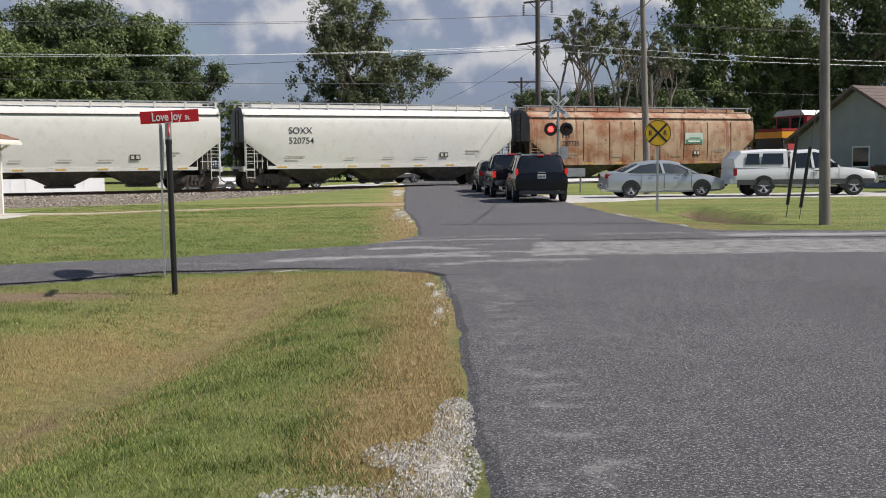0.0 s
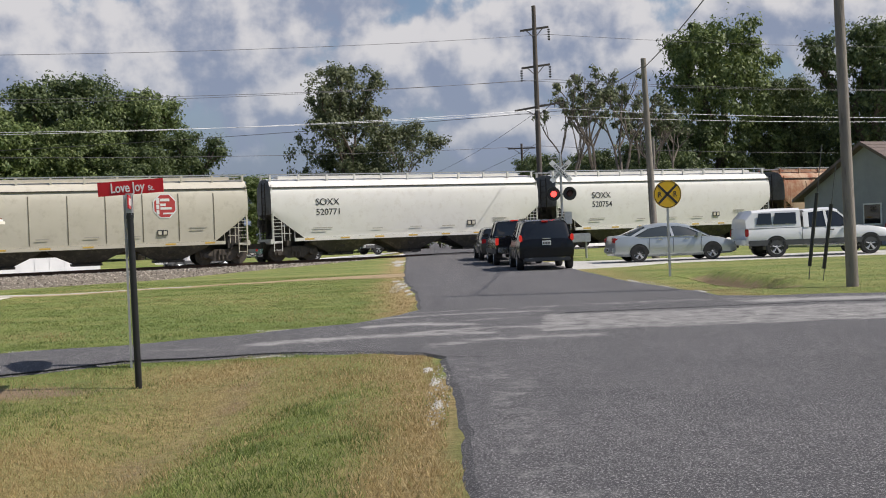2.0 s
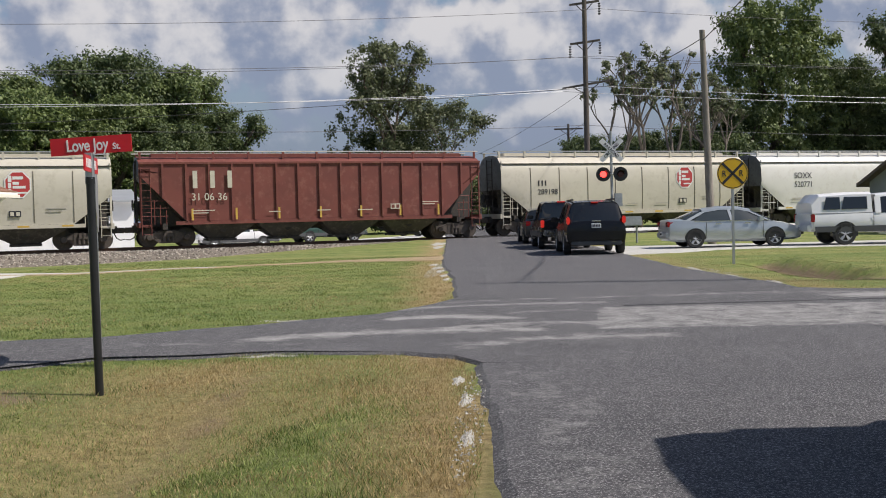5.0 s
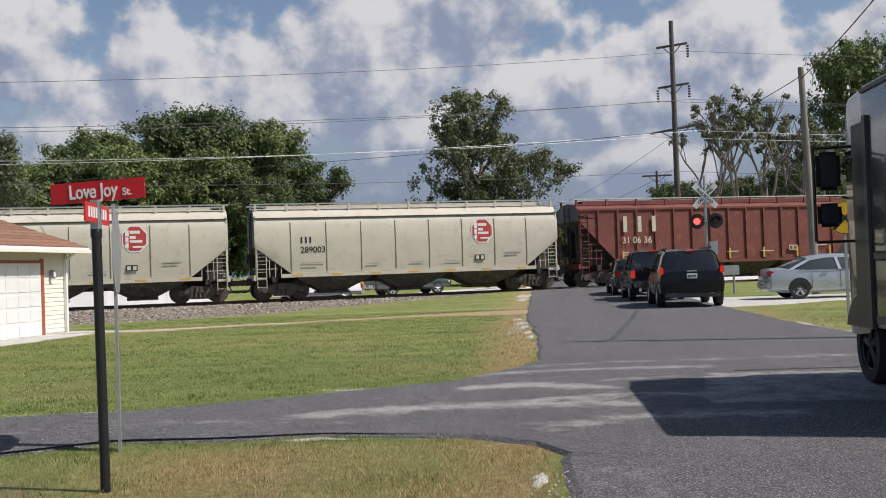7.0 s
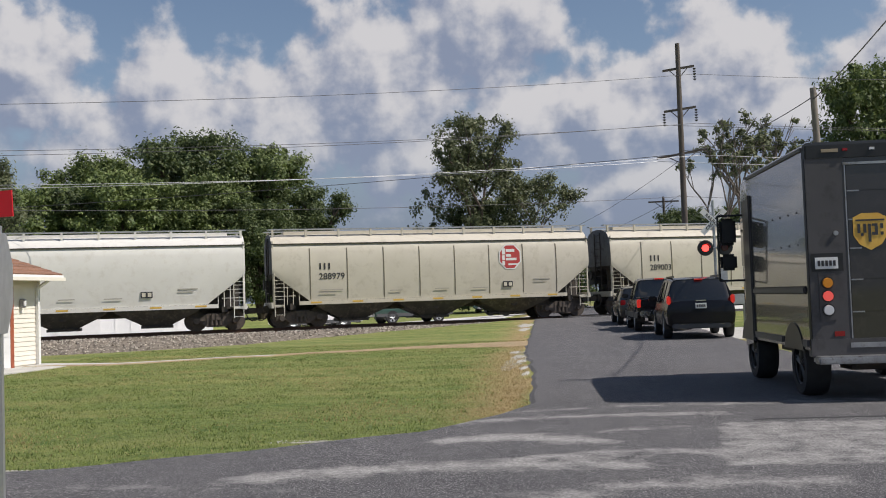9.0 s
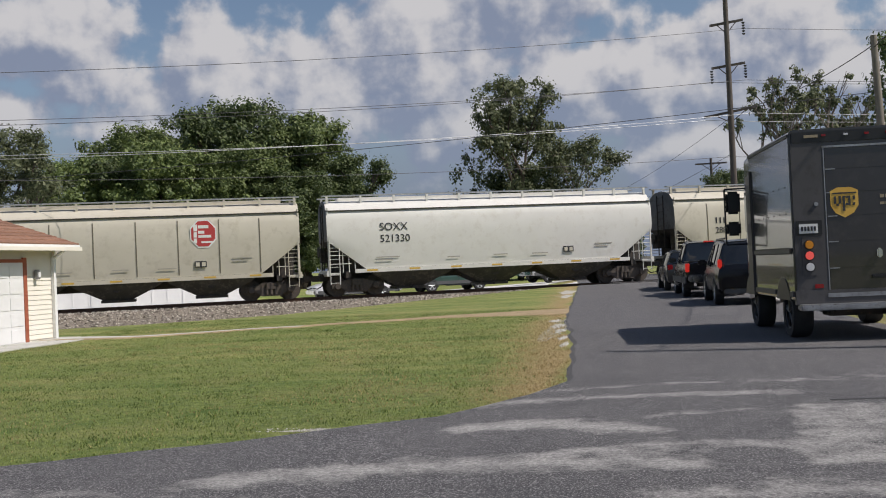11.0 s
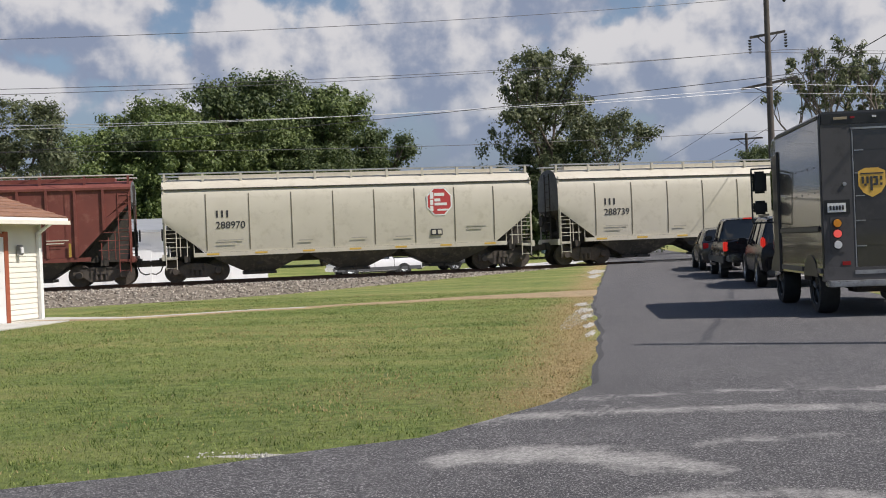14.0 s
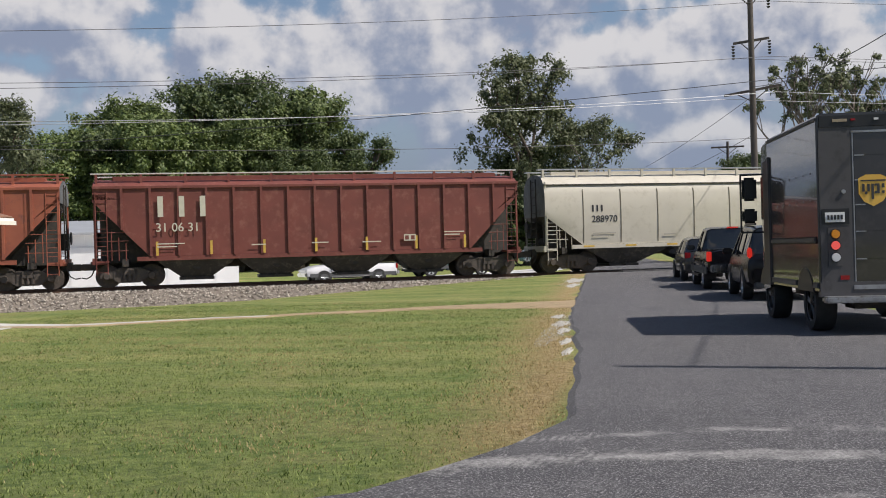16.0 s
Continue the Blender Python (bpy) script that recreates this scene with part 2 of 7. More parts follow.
M["trim_grey"] = material("grey_cladding", (0.075, 0.078, 0.082), None, 3, 0.6)
M["chrome"] = material("chrome", (0.7, 0.7, 0.72), None, 3, 0.15, 1.0)
M["tail_red"] = material("tail_lamp_lit", (0.25, 0.004, 0.004), None, 3, 0.3, emit=(1.0, 0.05, 0.03, 0.4))
M["tail_dim"] = material("tail_lamp", (0.3, 0.01, 0.012), None, 3, 0.25)
M["amber"] = material("amber_lens", (0.75, 0.28, 0.02), None, 3, 0.3)
M["clear_lens"] = material("clear_lens", (0.75, 0.75, 0.75), None, 3, 0.25)
M["signal_on"] = material("signal_lamp_lit", (0.6, 0.02, 0.02), None, 3, 0.3, emit=(1.0, 0.05, 0.04, 4.0))
M["signal_off"] = material("signal_lamp_dark", (0.06, 0.01, 0.01), None, 3, 0.3)
M["van_brown"] = material("van_dark_brown", (0.030, 0.026, 0.025), (0.036, 0.032, 0.031), 1.2, 0.25, 0.0, c=(0.044, 0.039, 0.037), coat=0.7)
M["van_grey"] = material("van_rear_panel", (0.08, 0.077, 0.078), (0.092, 0.088, 0.089), 1.6, 0.45, c=(0.065, 0.062, 0.062))
M["van_lamp_red"] = material("van_lamp_lit", (0.45, 0.03, 0.03), None, 3, 0.3, emit=(1.0, 0.15, 0.12, 0.5))
M["stencil_gold"] = material("tan_lettering", (0.36, 0.29, 0.19), None, 3, 0.6)
M["gold"] = material("gold_shield", (0.72, 0.40, 0.06), (0.8, 0.5, 0.1), 3, 0.4)
M["steel"] = material("worn_steel", (0.42, 0.42, 0.43), (0.3, 0.3, 0.31), 5, 0.4, 0.8, c=(0.2, 0.18, 0.16))
M["siding"] = material("cream_siding", (0.80, 0.765, 0.67), (0.75, 0.71, 0.62), 1.5, 0.6)
M["siding_grey"] = material("shaded_siding", (0.30, 0.31, 0.32), (0.26, 0.27, 0.28), 1.5, 0.7)
M["siding_beige"] = material("beige_siding", (0.55, 0.51, 0.43), (0.5, 0.46, 0.39), 1.5, 0.7)
M["shingle"] = material("brown_shingle", (0.30, 0.16, 0.10), (0.22, 0.115, 0.075), 5, 0.9, bump=0.6, c=(0.16, 0.09, 0.06), vary=0.15)
M["shingle_grey"] = material("taupe_shingle", (0.17, 0.13, 0.11), (0.13, 0.10, 0.09), 5, 0.9, bump=0.6)
M["door_white"] = material("white_door", (0.75, 0.75, 0.74), (0.7, 0.7, 0.69), 2, 0.45)
M["redwood"] = material("reddish_trim", (0.36, 0.10, 0.05), (0.29, 0.08, 0.04), 4, 0.6)
M["shutter"] = material("maroon_shutter", (0.22, 0.035, 0.035), None, 4, 0.6)
M["metal_wall"] = material("white_metal_wall", (0.80, 0.80, 0.79), (0.74, 0.74, 0.73), 0.8, 0.5)
M["metal_roof"] = material("metal_roof", (0.55, 0.56, 0.57), (0.48, 0.49, 0.5), 0.8, 0.4, 0.4)
M["loco_yellow"] = material("loco_yellow", (0.75, 0.33, 0.02), (0.66, 0.28, 0.02), 1, 0.5)
M["loco_red"] = material("loco_red", (0.38, 0.02, 0.03), (0.3, 0.02, 0.03), 1, 0.5)
M["loco_black"] = material("loco_black", (0.02, 0.02, 0.02), (0.035, 0.03, 0.03), 1, 0.6)


duller("van_brown", 0.5)
duller("van_grey", 0.3)
duller("paint_black", 0.4)


def leaf_material(name, a, b):
    m = bpy.data.materials.new(name)
    m.use_nodes = True
    nt = m.node_tree
    p = nt.nodes["Principled BSDF"]
    g = nt.nodes.new("ShaderNodeNewGeometry")
    r = ramp_node(nt, [(0.0, a), (1.0, b)])
    nt.links.new(g.outputs["Random Per Island"], r.inputs[0])
    nt.links.new(r.outputs[0], p.inputs["Base Color"])
    p.inputs["Roughness"].default_value = 0.6
    tr = nt.nodes.new("ShaderNodeBsdfTranslucent")
    nt.links.new(r.outputs[0], tr.inputs[0])
    mx = nt.nodes.new("ShaderNodeMixShader")
    mx.inputs[0].default_value = 0.3
    o = nt.nodes["Material Output"]
    nt.links.new(p.outputs[0], mx.inputs[1])
    nt.links.new(tr.outputs[0], mx.inputs[2])
    nt.links.new(mx.outputs[0], o.inputs[0])
    return m


M["leaf_a"] = leaf_material("leaf_green", (0.065, 0.10, 0.028), (0.20, 0.25, 0.08))
M["leaf_b"] = leaf_material("leaf_light", (0.08, 0.125, 0.036), (0.22, 0.275, 0.085))
M["leaf_c"] = leaf_material("leaf_dark", (0.05, 0.08, 0.03), (0.15, 0.19, 0.066))
M["leaf_d"] = leaf_material("leaf_olive", (0.07, 0.09, 0.04), (0.19, 0.21, 0.105))
M["blade"] = leaf_material("grass_blade", (0.135, 0.20, 0.035), (0.37, 0.415, 0.125))
M["blade_dry"] = leaf_material("dry_grass_blade", (0.30, 0.215, 0.085), (0.60, 0.46, 0.23))


def ground_material():
    m = bpy.data.materials.new("mown_grass")
    m.use_nodes = True
    nt = m.node_tree
    l = nt.links
    p = nt.nodes["Principled BSDF"]
    co = nt.nodes.new("ShaderNodeTexCoord")

    def noise_of(scale, detail=5, rough=0.6):
        t = nt.nodes.new("ShaderNodeTexNoise")
        t.inputs["Scale"].default_value, t.inputs["Detail"].default_value, t.inputs["Roughness"].default_value = scale, detail, rough
        l.new(co.outputs["Object"], t.inputs[0])
        return t.outputs[0]

    def mixed(fac, a, b):
        mx = nt.nodes.new("ShaderNodeMix")
        mx.data_type = "RGBA"
        l.new(fac, mx.inputs["Factor"])
        for s, v in ((6, a), (7, b)):
            if isinstance(v, tuple):
                mx.inputs[s].default_value = (*v, 1)
            else:
                l.new(v, mx.inputs[s])
        return mx.outputs[2]

    def ramp(fac, lo, hi):
        r = ramp_node(nt, [(lo, (0, 0, 0)), (hi, (1, 1, 1))])
        l.new(fac, r.inputs[0])
        return r.outputs[0]

    green = mixed(ramp(noise_of(7, 9, 0.8), 0.40, 0.60), (0.08, 0.125, 0.018), (0.235, 0.285, 0.07))
    # mower passes: long faint bands across the lawn, and darker clover patches
    mp = nt.nodes.new("ShaderNodeMapping")
    mp.inputs["Scale"].default_value, mp.inputs["Rotation"].default_value = (0.10, 0.75, 1), (0, 0, radians(-8))
    l.new(co.outputs["Object"], mp.inputs[0])
    band = nt.nodes.new("ShaderNodeTexNoise")
    band.inputs["Scale"].default_value, band.inputs["Detail"].default_value = 1.0, 4
    l.new(mp.outputs[0], band.inputs[0])
    fine = mixed(ramp(noise_of(9, 9, 0.8), 0.40, 0.60), (0.17, 0.19, 0.045), (0.36, 0.36, 0.12))
    green = mixed(ramp(band.outputs[0], 0.42, 0.62), green, fine)
    green = mixed(ramp(noise_of(0.8, 6, 0.7), 0.56, 0.68), green, (0.085, 0.15, 0.022))
    at = nt.nodes.new("ShaderNodeAttribute")
    at.attribute_name = "dry"
    sum_ = nt.nodes.new("ShaderNodeMath")
    sum_.operation = "MULTIPLY_ADD"
    l.new(noise_of(0.55, 8, 0.65), sum_.inputs[0])
    sum_.inputs[1].default_value = 0.9
    l.new(at.outputs["Fac"], sum_.inputs[2])
    dryness = ramp(sum_.outputs[0], 0.45, 0.95)
    straw = mixed(ramp(noise_of(11, 9, 0.8), 0.40, 0.60), (0.21, 0.145, 0.055), (0.48, 0.36, 0.165))
    col = mixed(dryness, green, straw)
    soil = nt.nodes.new("ShaderNodeAttribute")
    soil.attribute_name = "soil"
    s2 = nt.nodes.new("ShaderNodeMath")
    s2.operation = "MULTIPLY_ADD"
    l.new(noise_of(2.2, 8, 0.7), s2.inputs[0])
    s2.inputs[1].default_value = 0.8
    l.new(soil.outputs["Fac"], s2.inputs[2])
    col = mixed(ramp(s2.outputs[0], 0.75, 1.0), col, mixed(noise_of(8), (0.20, 0.135, 0.075), (0.34, 0.25, 0.15)))
    l.new(col, p.inputs["Base Color"])
    p.inputs["Roughness"].default_value = 0.95
    bp = nt.nodes.new("ShaderNodeBump")
    bp.inputs["Strength"].default_value, bp.inputs["Distance"].default_value = 0.9, 0.05
    l.new(noise_of(26, 8, 0.8), bp.inputs["Height"])
    l.new(bp.outputs[0], p.inputs["Normal"])
    return m


def asphalt_material():
    """Dark binder with pale stones, blotches, wheel-worn bands, and bare pale wear where the attribute says so."""
    m = bpy.data.materials.new("asphalt")
    m.use_nodes = True
    nt = m.node_tree
    l = nt.links
    p = nt.nodes["Principled BSDF"]
    co = nt.nodes.new("ShaderNodeTexCoord")

    def noise_of(scale, detail=5, rough=0.6, stretch=None):
        t = nt.nodes.new("ShaderNodeTexNoise")
        t.inputs["Scale"].default_value, t.inputs["Detail"].default_value, t.inputs["Roughness"].default_value = scale, detail, rough
        src = co.outputs["Object"]
        if stretch:
            mp = nt.nodes.new("ShaderNodeMapping")
            mp.inputs["Scale"].default_value = stretch
            l.new(src, mp.inputs[0])
            src = mp.outputs[0]
        l.new(src, t.inputs[0])
        return t.outputs[0]

    def ramp(fac, lo, hi, a=(0, 0, 0), b=(1, 1, 1)):
        r = ramp_node(nt, [(lo, a), (hi, b)])
        l.new(fac, r.inputs[0])
        return r.outputs[0]

    def mixed(fac, a, b, scale=1.0):
        mx = nt.nodes.new("ShaderNodeMix")
        mx.data_type = "RGBA"
        l.new(fac, mx.inputs["Factor"])
        for s_, v in ((6, a), (7, b)):
            if isinstance(v, tuple):
                mx.inputs[s_].default_value = (*v, 1)
            else:
                l.new(v, mx.inputs[s_])
        return mx.outputs[2]

    base = ramp(noise_of(0.45, 8, 0.65), 0.38, 0.62, (0.066, 0.065, 0.070), (0.13, 0.124, 0.127))
    bands = ramp(noise_of(1.0, 4, 0.6, (0.9, 0.05, 1)), 0.4, 0.65, (0.072, 0.069, 0.072), (0.118, 0.114, 0.116))
    col = mixed(ramp(noise_of(0.25, 3), 0.35, 0.65), base, bands)
    stains = ramp(noise_of(0.38, 9, 0.72, (1, 1.7, 1)), 0.52, 0.66)
    col = mixed(stains, col, (0.042, 0.042, 0.046))
    mottle = ramp(noise_of(7, 8, 0.85), 0.42, 0.60)
    col = mixed(mottle, (0.05, 0.049, 0.052), col)
    stones = ramp(noise_of(62, 4, 0.8), 0.535, 0.60)
    col = mixed(stones, col, (0.40, 0.385, 0.38))
    pits = ramp(noise_of(40, 5, 0.85), 0.40, 0.47)
    pitted = mixed(pits, (0.028, 0.028, 0.031), col)
    at = nt.nodes.new("ShaderNodeAttribute")
    at.attribute_name = "worn"
    add = nt.nodes.new("ShaderNodeMath")
    add.operation = "MULTIPLY_ADD"
    l.new(noise_of(3.2, 9, 0.72), add.inputs[0])
    add.inputs[1].default_value = 0.9
    l.new(at.outputs["Fac"], add.inputs[2])
    pale = mixed(ramp(noise_of(40, 4, 0.8), 0.4, 0.6), (0.19, 0.185, 0.18), (0.42, 0.405, 0.385))
    rim = nt.nodes.new("ShaderNodeMapRange")
    rim.inputs[1].default_value, rim.inputs[2].default_value = -0.05, -0.4
    l.new(at.outputs["Fac"], rim.inputs[0])
    worn = mixed(ramp(add.outputs[0], 0.64, 0.88), pitted, pale)
    l.new(mixed(rim.outputs[0], worn, (0.035, 0.034, 0.035)), p.inputs["Base Color"])
    p.inputs["Roughness"].default_value = 0.9
    bp = nt.nodes.new("ShaderNodeBump")
    bp.inputs["Strength"].default_value, bp.inputs["Distance"].default_value = 0.8, 0.012
    l.new(noise_of(60, 6, 0.8), bp.inputs["Height"])
    l.new(bp.outputs[0], p.inputs["Normal"])
    return m


M["asphalt"] = asphalt_material()
M["ground"] = ground_material()


# ---- mesh helpers ----
def finish(name, bm, mat, smooth=0.0):
    me = bpy.data.meshes.new(name)
    bmesh.ops.recalc_face_normals(bm, faces=bm.faces)
    bm.to_mesh(me)
    bm.free()
    mats = mat if isinstance(mat, (list, tuple)) else [mat]
    for m in mats:
        me.materials.append(M[m] if isinstance(m, str) else m)
    if smooth:
        me.set_sharp_from_angle(angle=radians(smooth))
        me.polygons.foreach_set("use_smooth", [True] * len(me.polygons))
    return me


def part(name, bm, mat, parent, label="", smooth=0.0):
    ob = new(name, finish(name, bm, mat, smooth))
    ob.parent = parent
    return tagged(ob, label)


def thing(name, label, category, m=None, group="", kind=""):
    ob = new(name)
    ob.empty_display_size = 0.3
    if m is not None:
        ob.matrix_basis = m
    return tagged(ob, label, category, group, kind)


def solid(name, bm, mat, label, category, m=None, kind="", smooth=0.0, group=""):
    ob = new(name, finish(name, bm, mat, smooth))
    if m is not None:
        ob.matrix_basis = m
    return tagged(ob, label, category, group, kind)


def box(bm, x0, x1, y0, y1, z0, z1, bevel=0.0):
    v = [bm.verts.new(p) for p in ((x0, y0, z0), (x1, y0, z0), (x1, y1, z0), (x0, y1, z0), (x0, y0, z1), (x1, y0, z1), (x1, y1, z1), (x0, y1, z1))]
    fs = [bm.faces.new([v[i] for i in q]) for q in ((3, 2, 1, 0), (4, 5, 6, 7), (0, 1, 5, 4), (1, 2, 6, 5), (2, 3, 7, 6), (3, 0, 4, 7))]
    if bevel:
        es = {e for f in fs for e in f.edges}
        bmesh.ops.bevel(bm, geom=list(es), offset=bevel, segments=2, affect="EDGES")
    return bm


def rod(bm, a, b, r0, r1=None, seg=8, cap=True):
    a, b = Vector(a), Vector(b)
    r1 = r0 if r1 is None else r1
    q = (b - a).to_track_quat("Z", "Y")
    rings = []
    for p, r in ((a, r0), (b, r1)):
        rings.append([bm.verts.new(p + q @ Vector((r * math.cos(2 * math.pi * k / seg), r * math.sin(2 * math.pi * k / seg), 0))) for k in range(seg)])
    for k in range(seg):
        bm.faces.new((rings[0][k], rings[0][(k + 1) % seg], rings[1][(k + 1) % seg], rings[1][k]))
    if cap:
        bm.faces.new(rings[0][::-1])
        bm.faces.new(rings[1])
    return bm


def loft(bm, rings, close=True):
    """Skin a list of rings (lists of 3D points with equal counts), with end caps."""
    vs = [[bm.verts.new(p) for p in ring] for ring in rings]
    k = len(vs[0])
    for a, b in zip(vs, vs[1:]):
        for i in range(k if close else k - 1):
            bm.faces.new((a[i], a[(i + 1) % k], b[(i + 1) % k], b[i]))
    if close:
        bm.faces.new(vs[0][::-1])
        bm.faces.new(vs[-1])
    return bm


def prism(bm, pts, y0, y1):
    """Extrude a polygon given in x, z from y0 to y1."""
    return loft(bm, [[(x, y0, z) for x, z in pts], [(x, y1, z) for x, z in pts]])


def text_mesh(name, words, size, mat, parent, m, align="LEFT", bold=0.0, squeeze=1.0):
    cu = bpy.data.curves.new(name, "FONT")
    cu.body, cu.size, cu.align_x, cu.offset, cu.extrude = words, size, align, bold, 0.002
    tmp = bpy.data.objects.new(name, cu)
    scene.collection.objects.link(tmp)
    bpy.context.view_layer.update()
    me = bpy.data.meshes.new_from_object(tmp.evaluated_get(bpy.context.evaluated_depsgraph_get()))
    bpy.data.objects.remove(tmp)
    bpy.data.curves.remove(cu)
    me.transform(Matrix.Diagonal((squeeze, 1, 1, 1)))
    me.materials.clear()
    me.materials.append(M[mat])
    ob = new(name, me)
    ob.parent = parent
    ob.matrix_basis = m
    return ob


def add_box(parent, name, mat, x0, x1, y0, y1, z0, z1, label="", bevel=0.0):
    return part(name, box(bmesh.new(), x0, x1, y0, y1, z0, z1, bevel), mat, parent, label)


# ---- the lie of the land ----
TRACK_DEG = 24.7
TU = Vector((math.cos(radians(TRACK_DEG)), math.sin(radians(TRACK_DEG)), 0))
TN = Vector((-TU.y, TU.x, 0))
T0 = Vector((0, 64.3, 0))
RAIL_Z = 0.22


def smooth_step(a, b, x):
    t = min(1.0, max(0.0, (x - a) / (b - a)))
    return t * t * (3 - 2 * t)


def road_left(y):
    return float(np.interp(y, [-60, 0, 5, 10, 14, 22, 26, 32, 38, 44, 60, 200], [0.6, -2.1, -2.23, -2.38, -2.62, -3.2, -3.43, -4.0, -4.4, -4.7, -5.5, -15]))


def road_right(y):
    return float(np.interp(y, [-60, 0, 14, 23.4, 28, 37, 44, 60, 200], [6.5, 3.6, 3.3, 2.6, 2.0, 1.6, 1.4, 0.6, -9]))


def track_dist(x, y):
    return TN.x * (x - T0.x) + TN.y * (y - T0.y)


def ditch_x(y):
    return float(np.interp(y, [24, 26.7, 31, 33], [4.6, 4.3, 4.4, 4.45]))


def ground_z(x, y):
    d = track_dist(x, y)
    near = smooth_step(-17, -3.5, d) if d < 0 else 1 - smooth_step(6, 40, d)
    rise = float(np.interp(x, [-40, -22, -14, -7, 8, 30], [-0.7, -0.58, -0.18, 0.13, 0.14, 0.05]))
    z = near * rise
    # swale between the sign posts and the road
    mid = -5.0 + 0.12 * (y - 8)
    z -= 0.30 * math.exp(-((x - mid) / 0.95) ** 2) * smooth_step(13.4, 10.5, y) * smooth_step(-4, 2, y)
    # the verge by the sign posts lies lower
    z -= 0.12 * smooth_step(-4.2, -5.6, x) * smooth_step(14.5, 13.2, y) * smooth_step(6, 10, y)
    # ditch beside the right-hand verge
    if 2 < x < 8 and 23 < y < 34:
        z += (0.13 * math.exp(-((x - ditch_x(y) - 0.75) / 0.4) ** 2) - 0.42 * math.exp(-((x - ditch_x(y)) / 0.45) ** 2)) * smooth_step(23.6, 25.5, y) * smooth_step(33, 31, y)
    if y < 60:
        z += 0.02 * noise.noise((x * 0.7, y * 0.7, 3.1)) * smooth_step(0.1, 0.8, max(road_left(y) - x, x - road_right(y)))
    return z


STREAKS = [(-4.2, 18.75, -0.9, 19.5, 0.22, 0.42), (-3.7, 19.7, -0.2, 20.5, 0.16, 0.36), (-3.7, 17.55, -2.3, 17.35, 0.3, 0.5), (-2.2, 18.0, -0.9, 18.15, 0.16, 0.36), (-4.9, 15.5, -2.0, 16.0, 0.4, 0.4), (-2.9, 16.3, -1.0, 16.6, 0.22, 0.4), (-2.6, 14.6, -0.6, 15.2, 0.35, 0.34), (-7.5, 14.7, -4.5, 15.0, 0.3, 0.22), (0.2, 20.6, 3.5, 20.4, 0.3, 0.3), (3.0, 19.9, 12.0, 18.9, 0.5, 0.5)]


def worn_at(x, y):
    """Where traffic has scrubbed the asphalt pale: curved streaks at the street mouths, a patch, the ragged edges."""
    v = 0.0
    for x0, y0, x1, y1, w, k in STREAKS:
        u = ((x - x0) * (x1 - x0) + (y - y0) * (y1 - y0)) / ((x1 - x0) ** 2 + (y1 - y0) ** 2)
        c = min(1.0, max(0.0, u))
        d = math.hypot(x - x0 - c * (x1 - x0), y - y0 - c * (y1 - y0) - 0.25 * math.sin(math.pi * c))
        v = max(v, k * math.exp(-((d / w) ** 2)))
    if -1.25 + 0.1 * (y - 16) < x < 9 and 15.9 < y < 18.7:
        v = max(v, 0.33)
    if y < 21:
        near = smooth_step(13.5, 12.5, y)
        v = max(v, 0.2 * math.exp(-(((x - road_left(y) - 0.5) / 0.5) ** 2)) * near)
        v -= 0.13 * smooth_step(0.2, 1.8, x) * smooth_step(14, 11, y)
        v -= 0.2 * math.exp(-(((x - road_left(y) - 0.06) / 0.09) ** 2)) * near
    return v


def sheet(name, rows, mat, lift, label, category, kind="structure", tuck=-0.012):
    """A surface laid over the ground: rows of (x, y) across, running along."""
    bm = bmesh.new()
    vs = []
    for row in rows:
        # the edges dip just under the turf
        a, b = Vector(row[0]), Vector(row[-1])
        w = max(0.05, (b - a).length)
        e = min(0.1, 0.1 / w)
        pts = [(a, tuck), (a.lerp(b, e), lift)] + [(Vector(p), lift) for p in row[1:-1]] + [(b.lerp(a, e), lift), (b, tuck)]
        vs.append([bm.verts.new((p.x, p.y, ground_z(p.x, p.y) + z)) for p, z in pts])
    for a, b in zip(vs, vs[1:]):
        for i in range(len(a) - 1):
            bm.faces.new((a[i], a[i + 1], b[i + 1], b[i]))
    ob = solid(name, bm, mat, label, category, kind=kind)
    if mat == "asphalt":
        at = ob.data.attributes.new("worn", "FLOAT", "POINT")
        at.data.foreach_set("value", [worn_at(v.co.x, v.co.y) for v in ob.data.vertices])
    return ob


def strip(left, right, across=6, step=0.8):
    """Rows of points between two polylines with as many corners each."""
    rows = []
    for (a, b), (c, d) in zip(zip(left, left[1:]), zip(right, right[1:])):
        n = max(1, int(max((Vector(b) - Vector(a)).length, (Vector(d) - Vector(c)).length) / step))
        for k in range(n):
            p, q = Vector(a).lerp(Vector(b), k / n), Vector(c).lerp(Vector(d), k / n)
            rows.append([tuple(p.lerp(q, j / across)) for j in range(across + 1)])
    rows.append([tuple(Vector(left[-1]).lerp(Vector(right[-1]), j / across)) for j in range(across + 1)])
    return rows


def dry_at(x, y):
    """How parched the grass is: verge beside the roads, the swale's slopes."""
    v = 0.0
    edge = road_left(y) - x
    if edge > 0:
        v = max(v, 0.55 * math.exp(-((edge / 0.8) ** 2)))
    right = x - road_right(y)
    if right > 0 and y > 20:
        v = max(v, 0.3 * math.exp(-((right / 1.0) ** 2)))
    if y < 14:
        v = max(v, 0.07 + 0.28 * math.exp(-((x + 5.5 - 0.1 * (y - 8)) / 1.1) ** 2) - 0.3 * math.exp(-((y - 4.9) / 0.6) ** 2))
    if 14 < y < 60:
        v = max(v, -0.02)
    return v


